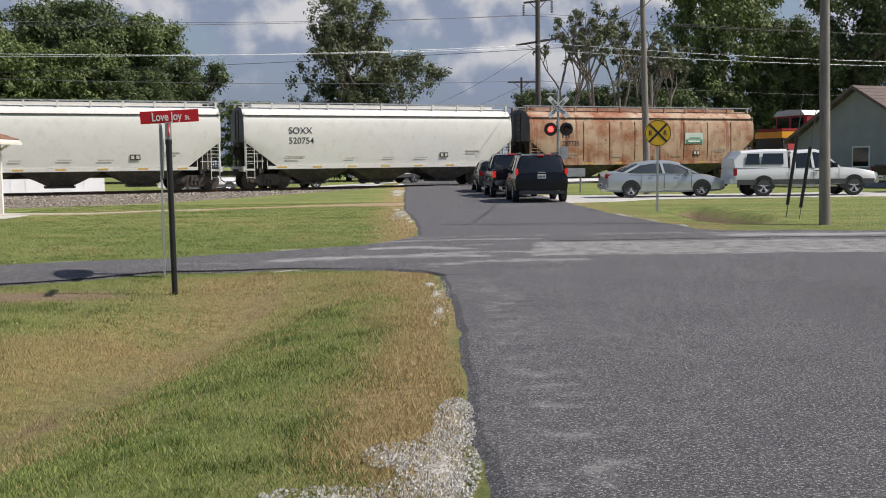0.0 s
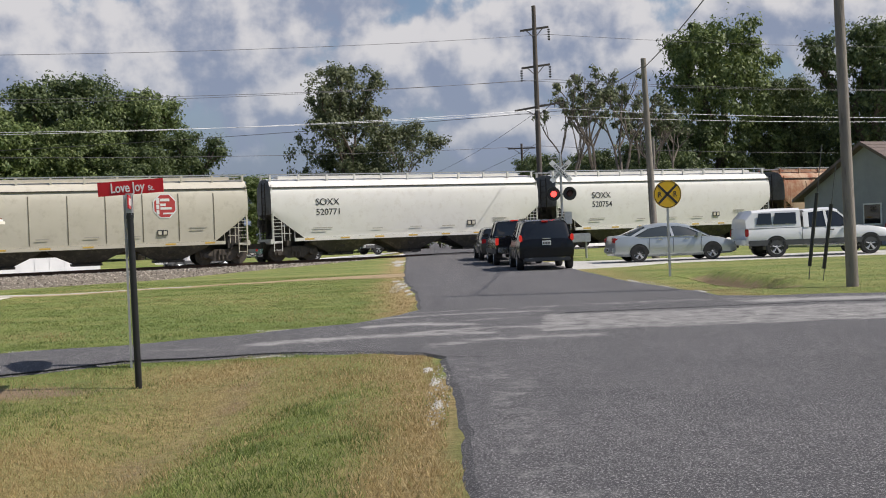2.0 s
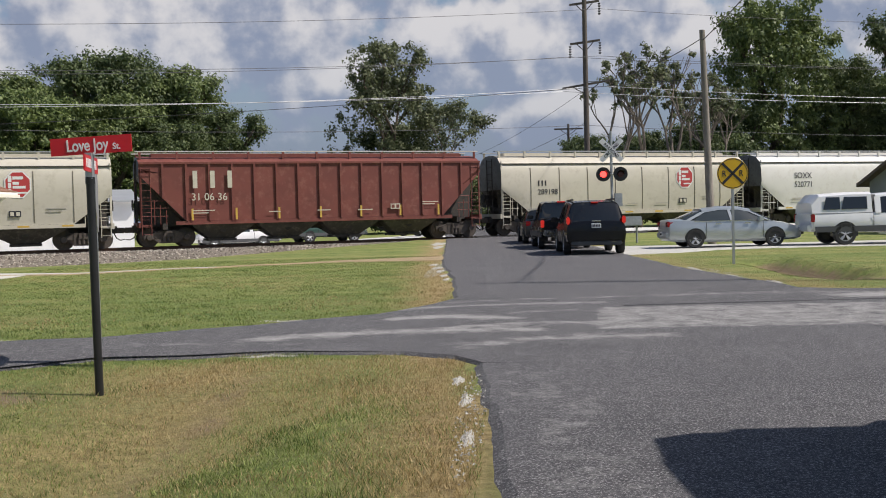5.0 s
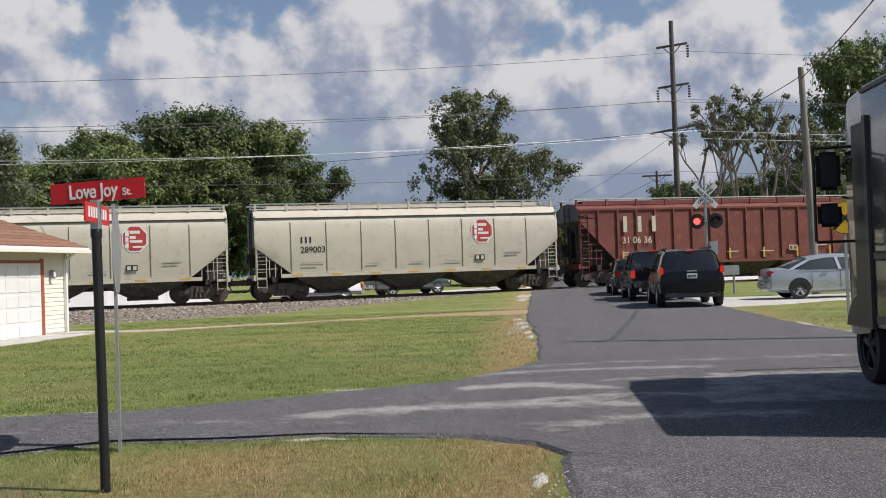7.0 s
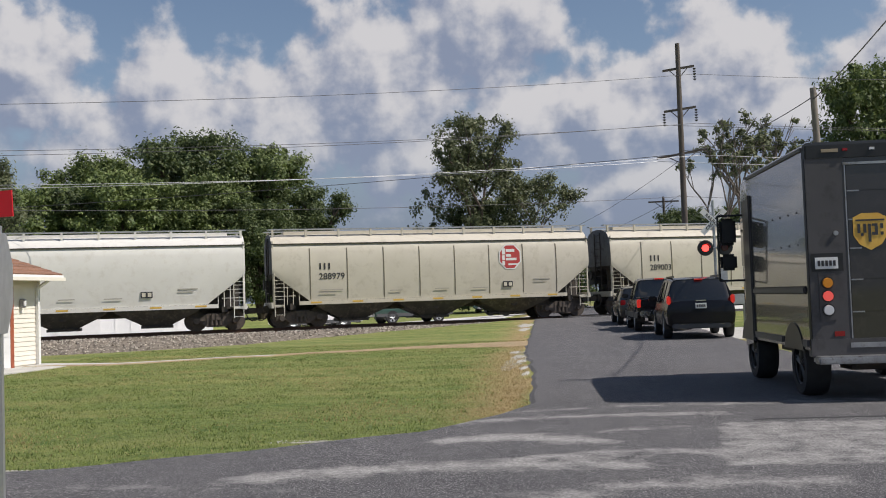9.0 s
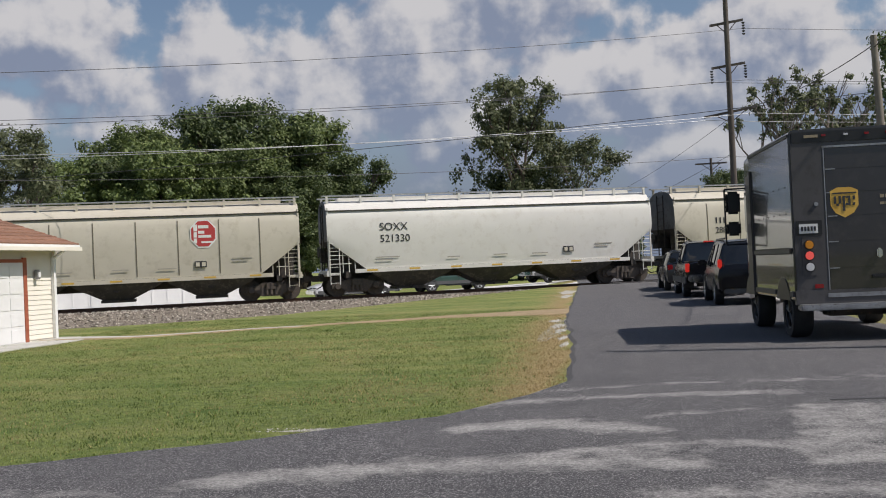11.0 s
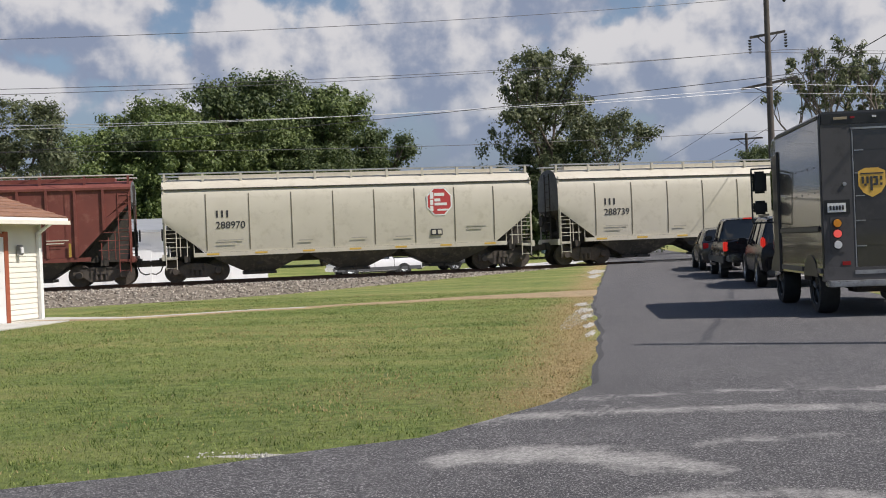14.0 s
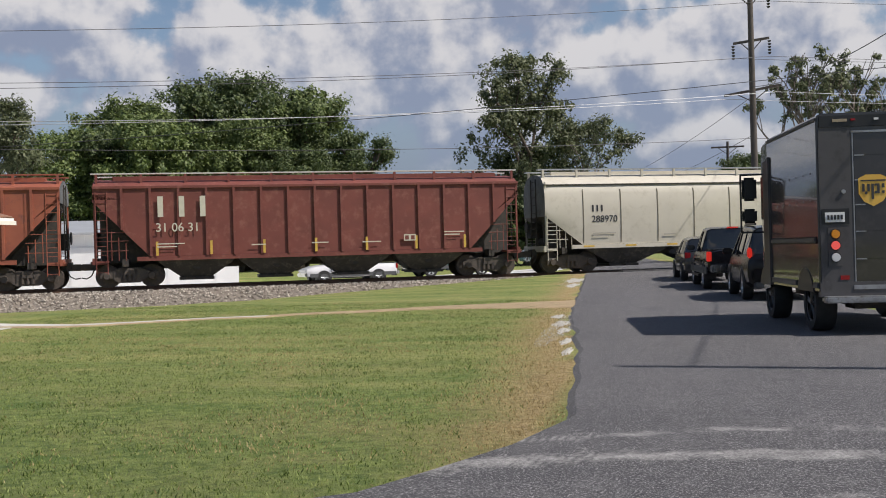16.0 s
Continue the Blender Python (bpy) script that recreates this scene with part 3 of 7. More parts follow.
def soil_at(x, y):
    v = 0.0
    if y < 13.5:
        v = max(v, 0.47 * math.exp(-((x + 5.05 - 0.12 * (y - 8)) / 0.36) ** 2))
    v = max(v, 0.95 * math.exp(-(((x + 7.6) / 1.6) ** 2 + ((y - 12.6) / 0.6) ** 2)))
    if 2 < x < 8 and 23 < y < 34:
        v = max(v, 0.74 * math.exp(-((x - ditch_x(y) - 0.15) / 0.45) ** 2) * smooth_step(23.3, 24.5, y) * smooth_step(33, 31.5, y))
    return v


def build_ground():
    xs = np.unique(np.concatenate([np.linspace(-900, -60, 15), np.linspace(-60, -16, 30), np.linspace(-16, 14, 101), np.linspace(14, 60, 24), np.linspace(60, 900, 15)]))
    ys = np.unique(np.concatenate([np.linspace(-200, -6, 10), np.linspace(-6, 36, 141), np.linspace(36, 90, 80), np.linspace(90, 200, 12), np.linspace(200, 2500, 10)]))
    co = [(x, y, ground_z(x, y)) for y in ys for x in xs]
    w = len(xs)
    fa = [(j * w + i, j * w + i + 1, (j + 1) * w + i + 1, (j + 1) * w + i) for j in range(len(ys) - 1) for i in range(w - 1)]
    me = bpy.data.meshes.new("ground")
    me.from_pydata(co, [], fa)
    for key, f in (("dry", dry_at), ("soil", soil_at)):
        at = me.attributes.new(key, "FLOAT", "POINT")
        at.data.foreach_set("value", [f(x, y) for x, y, _ in co])
    me.materials.append(M["ground"])
    me.polygons.foreach_set("use_smooth", [True] * len(me.polygons))
    return tagged(new("ground", me), "mown grass ground with dry yellowed patches", "ground", kind="structure")


build_ground()


# ---- roads ----
def wobble(x, y, amount=0.07):
    return amount * (noise.noise((x * 1.3, y * 1.3, 7.7)) + 0.6 * noise.noise((x * 4, y * 4, 1.7)))


def build_roads():
    ys = [y * 0.5 for y in range(-60, 6)] + [3 + k * 0.2 for k in range(45)] + [12 + k * 0.2 for k in range(50)] + [y * 0.5 for y in range(44, 150)] + list(range(75, 200, 5))
    rows = []
    for y in ys:
        a, b = road_left(y), road_right(y)
        a += wobble(a, y)
        b += wobble(b, y)
        rows.append([(a + (b - a) * k / 40, y) for k in range(41)])
    sheet("road", rows, "asphalt", 0.03, "grey worn asphalt road running over the crossing", "road")
    top = [(-2.1, 21.9), (-2.9, 21.6), (-3.4, 19.8), (-4.1, 18.35), (-5.6, 17.05), (-7.3, 16.0), (-10, 15.1), (-20, 12.6), (-60, 3)]
    low = [(-1.7, 13.1), (-2.45, 13.2), (-2.75, 13.75), (-3.3, 14.15), (-4.5, 14.3), (-6.4, 14.15), (-9, 13.3), (-19.5, 9.9), (-60, -1)]
    sheet("side_road", strip(top, low, 44, 0.2), "asphalt", 0.034, "narrow grey asphalt side street", "road")
    far = [(1.6, 22.4), (3.3, 21.3), (6.2, 20.9), (20, 18.5), (60, 12)]
    near = [(2.0, 11.2), (3.6, 12.5), (7, 12.6), (20, 10.5), (60, 4)]
    sheet("cross_street", strip(far, near, 50, 0.4), "asphalt", 0.033, "grey asphalt side street opening", "road")
    # narrow dark line laid across the road
    for pts, w in (([(-0.6, 18.85), (1.2, 19.0), (3.2, 19.15), (6.5, 18.9), (14, 17.5)], 0.055),):
        left = [(x, y + w * (0.5 + 0.5 * abs(noise.noise((x, y, 0))))) for x, y in pts]
        right = [(x, y - w * 0.5) for x, y in pts]
        sheet("tar_seam", strip(left, right, 1, 0.5), "tar", 0.041, "dark tar seam across the road", "road patch", tuck=0.028)
    # white gravel along the verge, in broken patches
    rng = random.Random(4)
    spots = [(-2.32, 5.75, 0.1, 0.55), (-2.38, 4.9, 0.17, 0.6), (-2.6, 5.1, 0.14, 0.2), (-2.45, 4.2, 0.22, 0.5), (-2.8, 4.45, 0.25, 0.1), (-2.56, 11.6, 0.07, 0.4), (-2.5, 10.3, 0.06, 0.35), (-2.66, 12.5, 0.07, 0.3), (-4.1, 31.6, 0.22, 1.1), (-3.92, 29.8, 0.16, 1.0), (-3.7, 28.0, 0.12, 0.9), (-4.3, 33.4, 0.2, 0.9), (-3.55, 26.4, 0.1, 0.8), (-5.4, 52.5, 0.5, 2.6), (-5.2, 49, 0.3, 2.0), (2.7, 23.6, 0.15, 0.7), (2.35, 25.6, 0.14, 0.9), (2.1, 28.5, 0.1, 1.2), (-5.0, 17.7, 0.5, 0.07), (-7.2, 16.15, 0.8, 0.06), (-8.6, 15.65, 0.7, 0.05), (-4.6, 14.22, 0.5, 0.04)]
    for x, y, rx, ry in spots:
        bm = bmesh.new()
        n = 22
        ring = []
        for k in range(n):
            a = 2 * math.pi * k / n
            f = 0.75 + 0.5 * noise.noise((math.cos(a) * 1.7 + x * 3, math.sin(a) * 1.7 + y * 3, 0.3)) + 0.12 * rng.random()
            px, py = x + rx * f * math.cos(a), y + ry * f * math.sin(a)
            ring.append(bm.verts.new((px, py, ground_z(px, py) - 0.004)))
        c = bm.verts.new((x, y, ground_z(x, y) + 0.02))
        for k in range(n):
            bm.faces.new((ring[k], ring[(k + 1) % n], c))
        solid("gravel_patch", bm, "gravel", "patch of white gravel on the verge", "gravel", kind="structure")
    sheet("driveway", strip([(0.9, 46), (3.0, 45.6), (10, 45.5), (40, 47)], [(1.2, 37.2), (3.0, 37.9), (6.0, 40.3), (40, 41.6)], 5, 1.0), "concrete", 0.02, "pale concrete driveway beside the road", "driveway")
    sheet("dirt_track", strip([(-20, 33.6), (-14.5, 33.0), (-10.5, 35.6), (-7.5, 37.8), (-4.4, 39.3)], [(-20, 32.4), (-14.5, 32.0), (-10.5, 34.9), (-7.5, 36.4), (-4.2, 36.3)], 4, 0.7), "dirt", 0.022, "bare dirt track worn across the lawn", "dirt track")
    sheet("house_path", strip([(-17, 33.6), (-14.5, 32.7), (-11.0, 35.0)], [(-17, 32.3), (-14.5, 32.35), (-11.0, 34.75)], 2, 0.7), "concrete", 0.03, "narrow concrete footpath by the house", "path")
    sheet("far_lot", strip([(-90, 40), (-30, 70), (-4, 82), (60, 108)], [(-90, 27), (-28, 55.6), (-6, 65.8), (60, 96.5)], 4, 4), "lot", 0.02, "pale gravel lot beyond the tracks", "lot")


build_roads()


# ---- railway ----
def track_m(s, off=0.0, z=0.0):
    p = T0 + TU * s + TN * off
    return pose(p.x, p.y, z, 0, 0, TRACK_DEG)


def build_track():
    # ballast bed: low trapezoid with a crumbling shoulder
    bm = bmesh.new()
    prof = [(-5.6, -0.95), (-4.4, -0.5), (-3.2, -0.16), (-2.2, 0.0), (2.2, 0.0), (3.2, -0.2), (4.6, -0.6), (5.6, -0.95)]
    vs = []
    for i in range(0, 181):
        s = -110 + i * 1.5
        row = []
        for k, (o, z) in enumerate(prof):
            j = 0.1 * noise.noise((s * 0.8, k * 2.1, 0))
            if abs(s - 1.0) < 5.5:
                z = min(z, -0.12)
            p = T0 + TU * s + TN * (o + j)
            row.append(bm.verts.new((p.x, p.y, RAIL_Z - 0.19 + z + 0.3 * j)))
        vs.append(row)
    for a, b in zip(vs, vs[1:]):
        for k in range(len(prof) - 1):
            bm.faces.new((a[k], a[k + 1], b[k + 1], b[k]))
    solid("ballast_bed", bm, "ballast", "grey-brown crushed stone ballast bed", "ballast", kind="structure")
    rng = random.Random(9)
    co, fa = [], []
    for _ in range(14000):
        s = rng.uniform(-42, 20)
        if -5.2 < s < 6.2:
            continue
        o = -rng.uniform(0.9, 5.4)
        z = float(np.interp(-o, [0.9, 2.2, 3.2, 4.4, 5.6], [0.0, 0.0, -0.16, -0.5, -0.95]))
        p = T0 + TU * s + TN * o
        r = rng.uniform(0.035, 0.085)
        b = len(co)
        c = Vector((p.x, p.y, RAIL_Z - 0.19 + z + r * 0.3))
        t = rng.uniform(0, 6.28)
        for dx, dy, dz in ((1, 0, 0), (-0.2, 0.9, 0.1), (-0.9, -0.5, 0), (0.1, 0.1, 0.85), (0.3, -0.8, 0.2)):
            f = r * rng.uniform(0.75, 1.25)
            co.append((c.x + f * (dx * math.cos(t) - dy * math.sin(t)), c.y + f * (dx * math.sin(t) + dy * math.cos(t)), c.z + f * dz))
        fa += [(b, b + 1, b + 3), (b + 1, b + 2, b + 3), (b + 2, b + 4, b + 3), (b + 4, b, b + 3)]
    me = bpy.data.meshes.new("ballast_stones")
    me.from_pydata(co, [], fa)
    me.materials.append(M["stone_mix"])
    tagged(new("ballast_stones", me), "loose crushed ballast stones beside the rails", "stones", kind="stuff")
    rail = thing("railway_track", "rusty steel rails on dark wooden ties", "railway track", kind="structure")
    for off in (-0.75, 0.75):
        bm = bmesh.new()
        pr = [(-0.075, -0.17), (0.075, -0.17), (0.075, -0.15), (0.012, -0.13), (0.012, -0.04), (0.036, -0.03), (0.036, 0), (-0.036, 0), (-0.036, -0.03), (-0.012, -0.04), (-0.012, -0.13), (-0.075, -0.15)]
        rings = []
        for s in (-110, -40, 0, 40, 160):
            p = T0 + TU * s + TN * off
            rings.append([(p.x + TN.x * a, p.y + TN.y * a, RAIL_Z + z) for a, z in pr])
        loft(bm, rings)
        part("rail", bm, "rail", rail)
    bm = bmesh.new()
    box(bm, -0.11, 0.11, -1.3, 1.3, -0.33, -0.155)
    me = finish("tie", bm, "tie")
    for k in range(-75, 60):
        s = k * 0.55
        if -5.2 < s < 6.2:
            continue
        ob = new("tie", me)
        ob.parent = rail
        ob.matrix_basis = track_m(s, 0.02 * math.sin(k * 7.1), RAIL_Z)
    # planked crossing panels between and beside the rails
    for a, b in ((-1.5, -0.84), (-0.66, 0.66), (0.84, 1.5)):
        bm = bmesh.new()
        rings = []
        for s in (-4.9, 5.9):
            p = T0 + TU * s
            rings.append([(p.x + TN.x * o, p.y + TN.y * o, RAIL_Z + z) for o, z in ((a, -0.15), (b, -0.15), (b, -0.01), (a, -0.01))])
        loft(bm, rings)
        part("crossing_panel", bm, "asphalt", rail, "asphalt panel between the rails")


M["stone_mix"] = leaf_material("ballast_stone_mix", (0.13, 0.105, 0.085), (0.62, 0.56, 0.48))
build_track()


# ---- hopper cars (built along x, front end at +x; x = 0 is the middle, z = 0 the rail) ----
def hull_ring(x, zb, w, rounded):
    if rounded:
        pr = [(0, zb), (1.42 * w, zb), (1.5 * w, zb + 0.02), (1.56 * w, max(zb + 0.25, 1.9)), (1.57 * w, max(zb + 0.3, 2.8)), (1.54 * w, 3.55), (1.40 * w, 4.0), (1.08 * w, 4.3), (0.6 * w, 4.45), (0, 4.5)]
    else:
        pr = [(0, zb), (1.42 * w, zb), (1.5 * w, zb + 0.02), (1.5 * w, max(zb + 0.25, 1.9)), (1.5 * w, max(zb + 0.3, 2.8)), (1.5 * w, 3.6), (1.5 * w, 4.08), (1.1 * w, 4.28), (0.6 * w, 4.42), (0, 4.5)]
    return [(x, y, z) for y, z in pr] + [(x, -y, z) for y, z in pr[-2:0:-1]]


def bogie(parent, x):
    b = new("bogie")
    b.parent = parent
    b.matrix_basis = pose(x, 0, 0)
    tagged(b, "cast iron freight bogie")
    for side in (-1, 1):
        bm = bmesh.new()
        y = side * 1.02
        prism(bm, [(-1.15, 0.36), (-1.15, 0.62), (-0.72, 0.66), (-0.4, 0.80), (0.4, 0.80), (0.72, 0.66), (1.15, 0.62), (1.15, 0.36), (0.72, 0.38), (0.42, 0.18), (-0.42, 0.18), (-0.72, 0.38)], y - 0.09, y + 0.09)
        for k in (-0.2, 0, 0.2):
            rod(bm, (k, y + side * 0.1, 0.26), (k, y + side * 0.1, 0.56), 0.075, seg=8)
        for k in (-0.89, 0.89):
            rod(bm, (k, y + side * 0.05, 0.47), (k, y + side * 0.2, 0.47), 0.16, 0.13, seg=12)
        part("side_frame", bm, "bogie", b)
    bm = bmesh.new()
    box(bm, -0.2, 0.2, -1.2, 1.2, 0.5, 0.78)
    part("bolster", bm, "bogie", b)
    for k in (-0.89, 0.89):
        bm = bmesh.new()
        for side in (-1, 1):
            rod(bm, (k, side * 0.68, 0.46), (k, side * 0.82, 0.46), 0.46, 0.46, seg=28)
            rod(bm, (k, side * 0.66, 0.46), (k, side * 0.70, 0.46), 0.49, 0.49, seg=28)
            rod(bm, (k, side * 0.80, 0.46), (k, side * 0.86, 0.46), 0.17, 0.15, seg=14)
        rod(bm, (k, -0.7, 0.46), (k, 0.7, 0.46), 0.085, seg=10)
        part("wheelset", bm, "bogie", b, smooth=40)


def ladder(parent, x, z0, z1, y, width=0.4, mat="car_white", name="ladder"):
    bm = bmesh.new()
    for dx in (-width / 2, width / 2):
        rod(bm, (x + dx, y, z0), (x + dx, y, z1), 0.019, seg=6)
    n = int((z1 - z0) / 0.36)
    for k in range(n + 1):
        z = z0 + 0.08 + k * (z1 - z0 - 0.16) / n
        rod(bm, (x - width / 2, y, z), (x + width / 2, y, z), 0.012, seg=6)
    return part(name, bm, mat, parent)


def octagon(bm, cx, cz, r, y, t, squash=1.0):
    pts = [(cx + r * squash * math.cos(math.pi / 8 + k * math.pi / 4), cz + r * math.sin(math.pi / 8 + k * math.pi / 4)) for k in range(8)]
    prism(bm, pts, y - t, y)


def hopper(label, paint, length, rounded, number, mark, logo, bays, ribs, seed, group="freight train"):
    rng = random.Random(seed)
    car = thing("hopper_car", label, "hopper car", group=group)
    half = (length - 1.25) / 2
    w = 1.0
    cut = 1.75 if rounded else 2.2
    zc = 2.55 if rounded else 3.5
    sill = 1.22
    bm = bmesh.new()
    xs = [(-half, zc), (-half + cut * 0.5, (zc + sill) / 2), (-half + cut, sill)] + [(-half + cut + (2 * half - 2 * cut) * k / 8, sill) for k in range(1, 8)] + [(half - cut, sill), (half - cut * 0.5, (zc + sill) / 2), (half, zc)]
    loft(bm, [hull_ring(x, z, w, rounded) for x, z in xs])
    bmesh.ops.recalc_face_normals(bm, faces=bm.faces)
    # Slope undersides and end sheets get dark materials that hold the shade there.
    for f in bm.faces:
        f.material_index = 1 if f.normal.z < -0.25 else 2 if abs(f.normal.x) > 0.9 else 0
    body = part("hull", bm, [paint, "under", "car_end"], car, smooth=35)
    face = -1.57 if rounded else -1.5
    # seams or ribs, one mesh each
    n = 9 if rounded else 16
    if ribs:
        for side in (-1, 1):
            for k in range(1, n):
                x = -half + 2 * half * k / n
                if abs(x) > half - 0.35:
                    continue
                zb = sill + 0.02 + max(0.0, (abs(x) - (half - cut)) / cut * (zc - sill))
                bm = bmesh.new()
                if rounded:
                    pts = ([(1.515, sill + 0.1)] if zb < sill + 0.1 else []) + [(1.575, max(zb + 0.05, 1.9)), (1.582, 2.8), (1.553, 3.55), (1.505, 3.74)]
                    loft(bm, [[(x - 0.018, side * (a - 0.03), z), (x + 0.018, side * (a - 0.03), z), (x + 0.018, side * (a + 0.006), z), (x - 0.018, side * (a + 0.006), z)] for a, z in pts])
                    part("seam", bm, "seam_" + paint, body)
                else:
                    box(bm, x - 0.05, x + 0.05, side * 1.5 - 0.085, side * 1.5 + 0.085, zb, 4.05)
                    part("rib", bm, paint, body)
    # roof edge line and eave rail
    for side in (-1, 1):
        bm = bmesh.new()
        if rounded:
            box(bm, -half, half, side * 1.44 - 0.05, side * 1.44 + 0.05, 3.94, 3.985)
            part("eave_joint", bm, "under", body, "dark joint below the roof")
        else:
            box(bm, -half, half, side * 1.52 - 0.05, side * 1.52 + 0.05, 4.04, 4.14)
            part("top_chord", bm, paint, body)
    # side sills with yellow reflectors
    for side in (-1, 1):
        bm = bmesh.new()
        box(bm, -half + cut - 0.5, half - cut + 0.5, side * 1.49 - 0.06, side * 1.49 + 0.06, sill - 0.16, sill + 0.015)
        sl = part("side_sill", bm, paint, car)
        for k in range(7):
            x = -half + cut + 0.3 + k * (2 * half - 2 * cut - 0.6) / 6
            bm = bmesh.new()
            if rounded:
                box(bm, x - 0.26, x + 0.26, side * 1.552 - 0.006, side * 1.552 + 0.006, sill - 0.10, sill - 0.02)
            else:
                box(bm, x - 0.05, x + 0.05, side * 1.592 - 0.008, side * 1.592 + 0.008, sill + 0.05, sill + 0.62)
            part("reflector", bm, "reflector", sl, "yellow reflector strip")
    # running boards on posts along the roof
    for side in (-1, 1):
        bm = bmesh.new()
        box(bm, -half - 0.1, half + 0.1, side * 0.92 - 0.14, side * 0.92 + 0.14, 4.66, 4.71)
        board = part("running_board", bm, "galv" if rounded else ("tan_board" if paint == "car_brown" else paint), car, "grating walkway along the roof")
        for k in range(11):
            x = -half + 0.12 + k * (2 * half - 0.24) / 10
            bm = bmesh.new()
            box(bm, x - 0.05, x + 0.05, side * 1.02 - 0.05, side * 1.02 + 0.05, 4.22, 4.66)
            part("board_bracket", bm, paint, board)
    bm = bmesh.new()
    box(bm, -half + 0.7, half - 0.7, -0.42, 0.42, 4.42, 4.62, 0.03)
    part("hatch_trough", bm, paint, car)
    # hopper bays
    span = 2 * half - 2 * cut - 0.4
    for k in range(bays):
        c = -span / 2 + span * (k + 0.5) / bays
        b = span / bays / 2 - 0.06
        bm = bmesh.new()
        loft(bm, [[(c - b, -1.40, sill - 0.1), (c + b, -1.40, sill - 0.1), (c + b, 1.40, sill - 0.1), (c - b, 1.40, sill - 0.1)],
                  [(c - b * 0.92, -1.3, sill - 0.28), (c + b * 0.92, -1.3, sill - 0.28), (c + b * 0.92, 1.3, sill - 0.28), (c - b * 0.92, 1.3, sill - 0.28)],
                  [(c - 0.62, -0.75, 0.34), (c + 0.62, -0.75, 0.34), (c + 0.62, 0.75, 0.34), (c - 0.62, 0.75, 0.34)]])
        bay = part("hopper_bay", bm, "under_grey", car, "dirty grey discharge bay")
        bm = bmesh.new()
        box(bm, c - 0.72, c + 0.72, -0.85, 0.85, 0.22, 0.34)
        rod(bm, (c, -1.15, 0.3), (c, 1.15, 0.3), 0.05, seg=8)
        part("outlet_gate", bm, "under", bay)
        bm = bmesh.new()
        rod(bm, (c, -1.17, 0.85), (c, -1.04, 0.85), 0.2, 0.2, seg=14)
        part("inspection_hatch", bm, "under", bay)
    # underframe
    bm = bmesh.new()
    box(bm, -half - 0.25, half + 0.25, -0.32, 0.32, 0.72, 1.08)
    for e in (-1, 1):
        box(bm, e * (half - cut * 0.55) - 0.12, e * (half - cut * 0.55) + 0.12, -1.3, 1.3, 0.85, 1.15)
        # Dark plates added under the slopes to close the view and read as shade.
        for y in (-0.55, 0.55):
            prism(bm, [(e * (half - cut), 1.0), (e * (half - 0.25), 1.0), (e * (half - 0.2), zc - 0.12), (e * (half - cut), sill - 0.05)], y - 0.04, y + 0.04)
    part("underframe", bm, "under", car)
    for e in (-1, 1):
        bogie(car, e * (half - 1.35))
        # end platform, posts, ladders and rails
        bm = bmesh.new()
        box(bm, e * half - 0.55 * (e > 0) - 0.1 * (e < 0), e * half + 0.1 * (e > 0) + 0.55 * (e < 0), -1.45, 1.45, 1.02, 1.10)
        box(bm, e * half - 0.06, e * half + 0.06, -1.5, 1.5, 0.95, 1.22)
        part("end_platform", bm, paint, car)
        for side in (-1, 1):
            bm = bmesh.new()
            rod(bm, (e * (half - 0.06), side * 1.44, 1.1), (e * (half - 0.06), side * 1.44, 4.1), 0.045, seg=6)
            part("corner_post", bm, paint, car)
            ladder(car, e * (half - 0.32), 0.55, 2.9 if rounded else 3.9, side * 1.52, 0.44, paint)
            for z in (1.5, 1.9, 2.25):
                part("hand_rail", rod(bmesh.new(), (e * (half - 0.1), side * 1.45, z), (e * (half - cut * 0.62), side * 1.45, z), 0.018, seg=6), paint, car)
            for k in range(3):
                x = e * (half - 0.7 - k * 0.28)
                part("rail_post", rod(bmesh.new(), (x, side * 1.45, 1.1), (x, side * 1.45, 2.3 - k * 0.25), 0.018, seg=6), paint, car)
        bm = bmesh.new()
        for y in (-0.35, 0.35):
            rod(bm, (e * (half + 0.02), y, 1.1), (e * (half + 0.02), y, 4.3), 0.03, seg=6)
        for k in range(9):
            rod(bm, (e * (half + 0.02), -0.35, 1.3 + k * 0.36), (e * (half + 0.02), 0.35, 1.3 + k * 0.36), 0.016, seg=6)
        part("end_ladder", bm, "under", car)
        bm = bmesh.new()
        rod(bm, (e * (half + 0.12), 0.75, 2.1), (e * (half + 0.17), 0.75, 2.1), 0.27, seg=18)
        box(bm, e * (half - 0.1) - 0.15, e * (half - 0.1) + 0.15, 0.45, 1.05, 1.6, 2.3)
        part("brake_wheel", bm, "under", car)
        bm = bmesh.new()
        box(bm, e * (half + 0.42) - 0.22, e * (half + 0.42) + 0.22, -0.16, 0.16, 0.72, 1.0, 0.04)
        rod(bm, (e * (half + 0.1), 0, 0.86), (e * (half + 0.3), 0, 0.86), 0.1, seg=8)
        part("coupler", bm, "bogie", car)
        bm = bmesh.new()
        pts = [(e * (half + 0.05), -0.45, 0.85), (e * (half + 0.2), -0.42, 0.5), (e * (half + 0.4), -0.36, 0.38), (e * (half + 0.6), -0.3, 0.42)]
        for a, b in zip(pts, pts[1:]):
            rod(bm, a, b, 0.028, seg=6)
        part("air_hose", bm, "under", car)
    # air tank and brake gear under the rear slope
    bm = bmesh.new()
    rod(bm, (-half + 0.5, -0.7, 1.4), (-half + 0.5, 0.7, 1.4), 0.2, seg=14)
    part("air_tank", bm, "under", car)
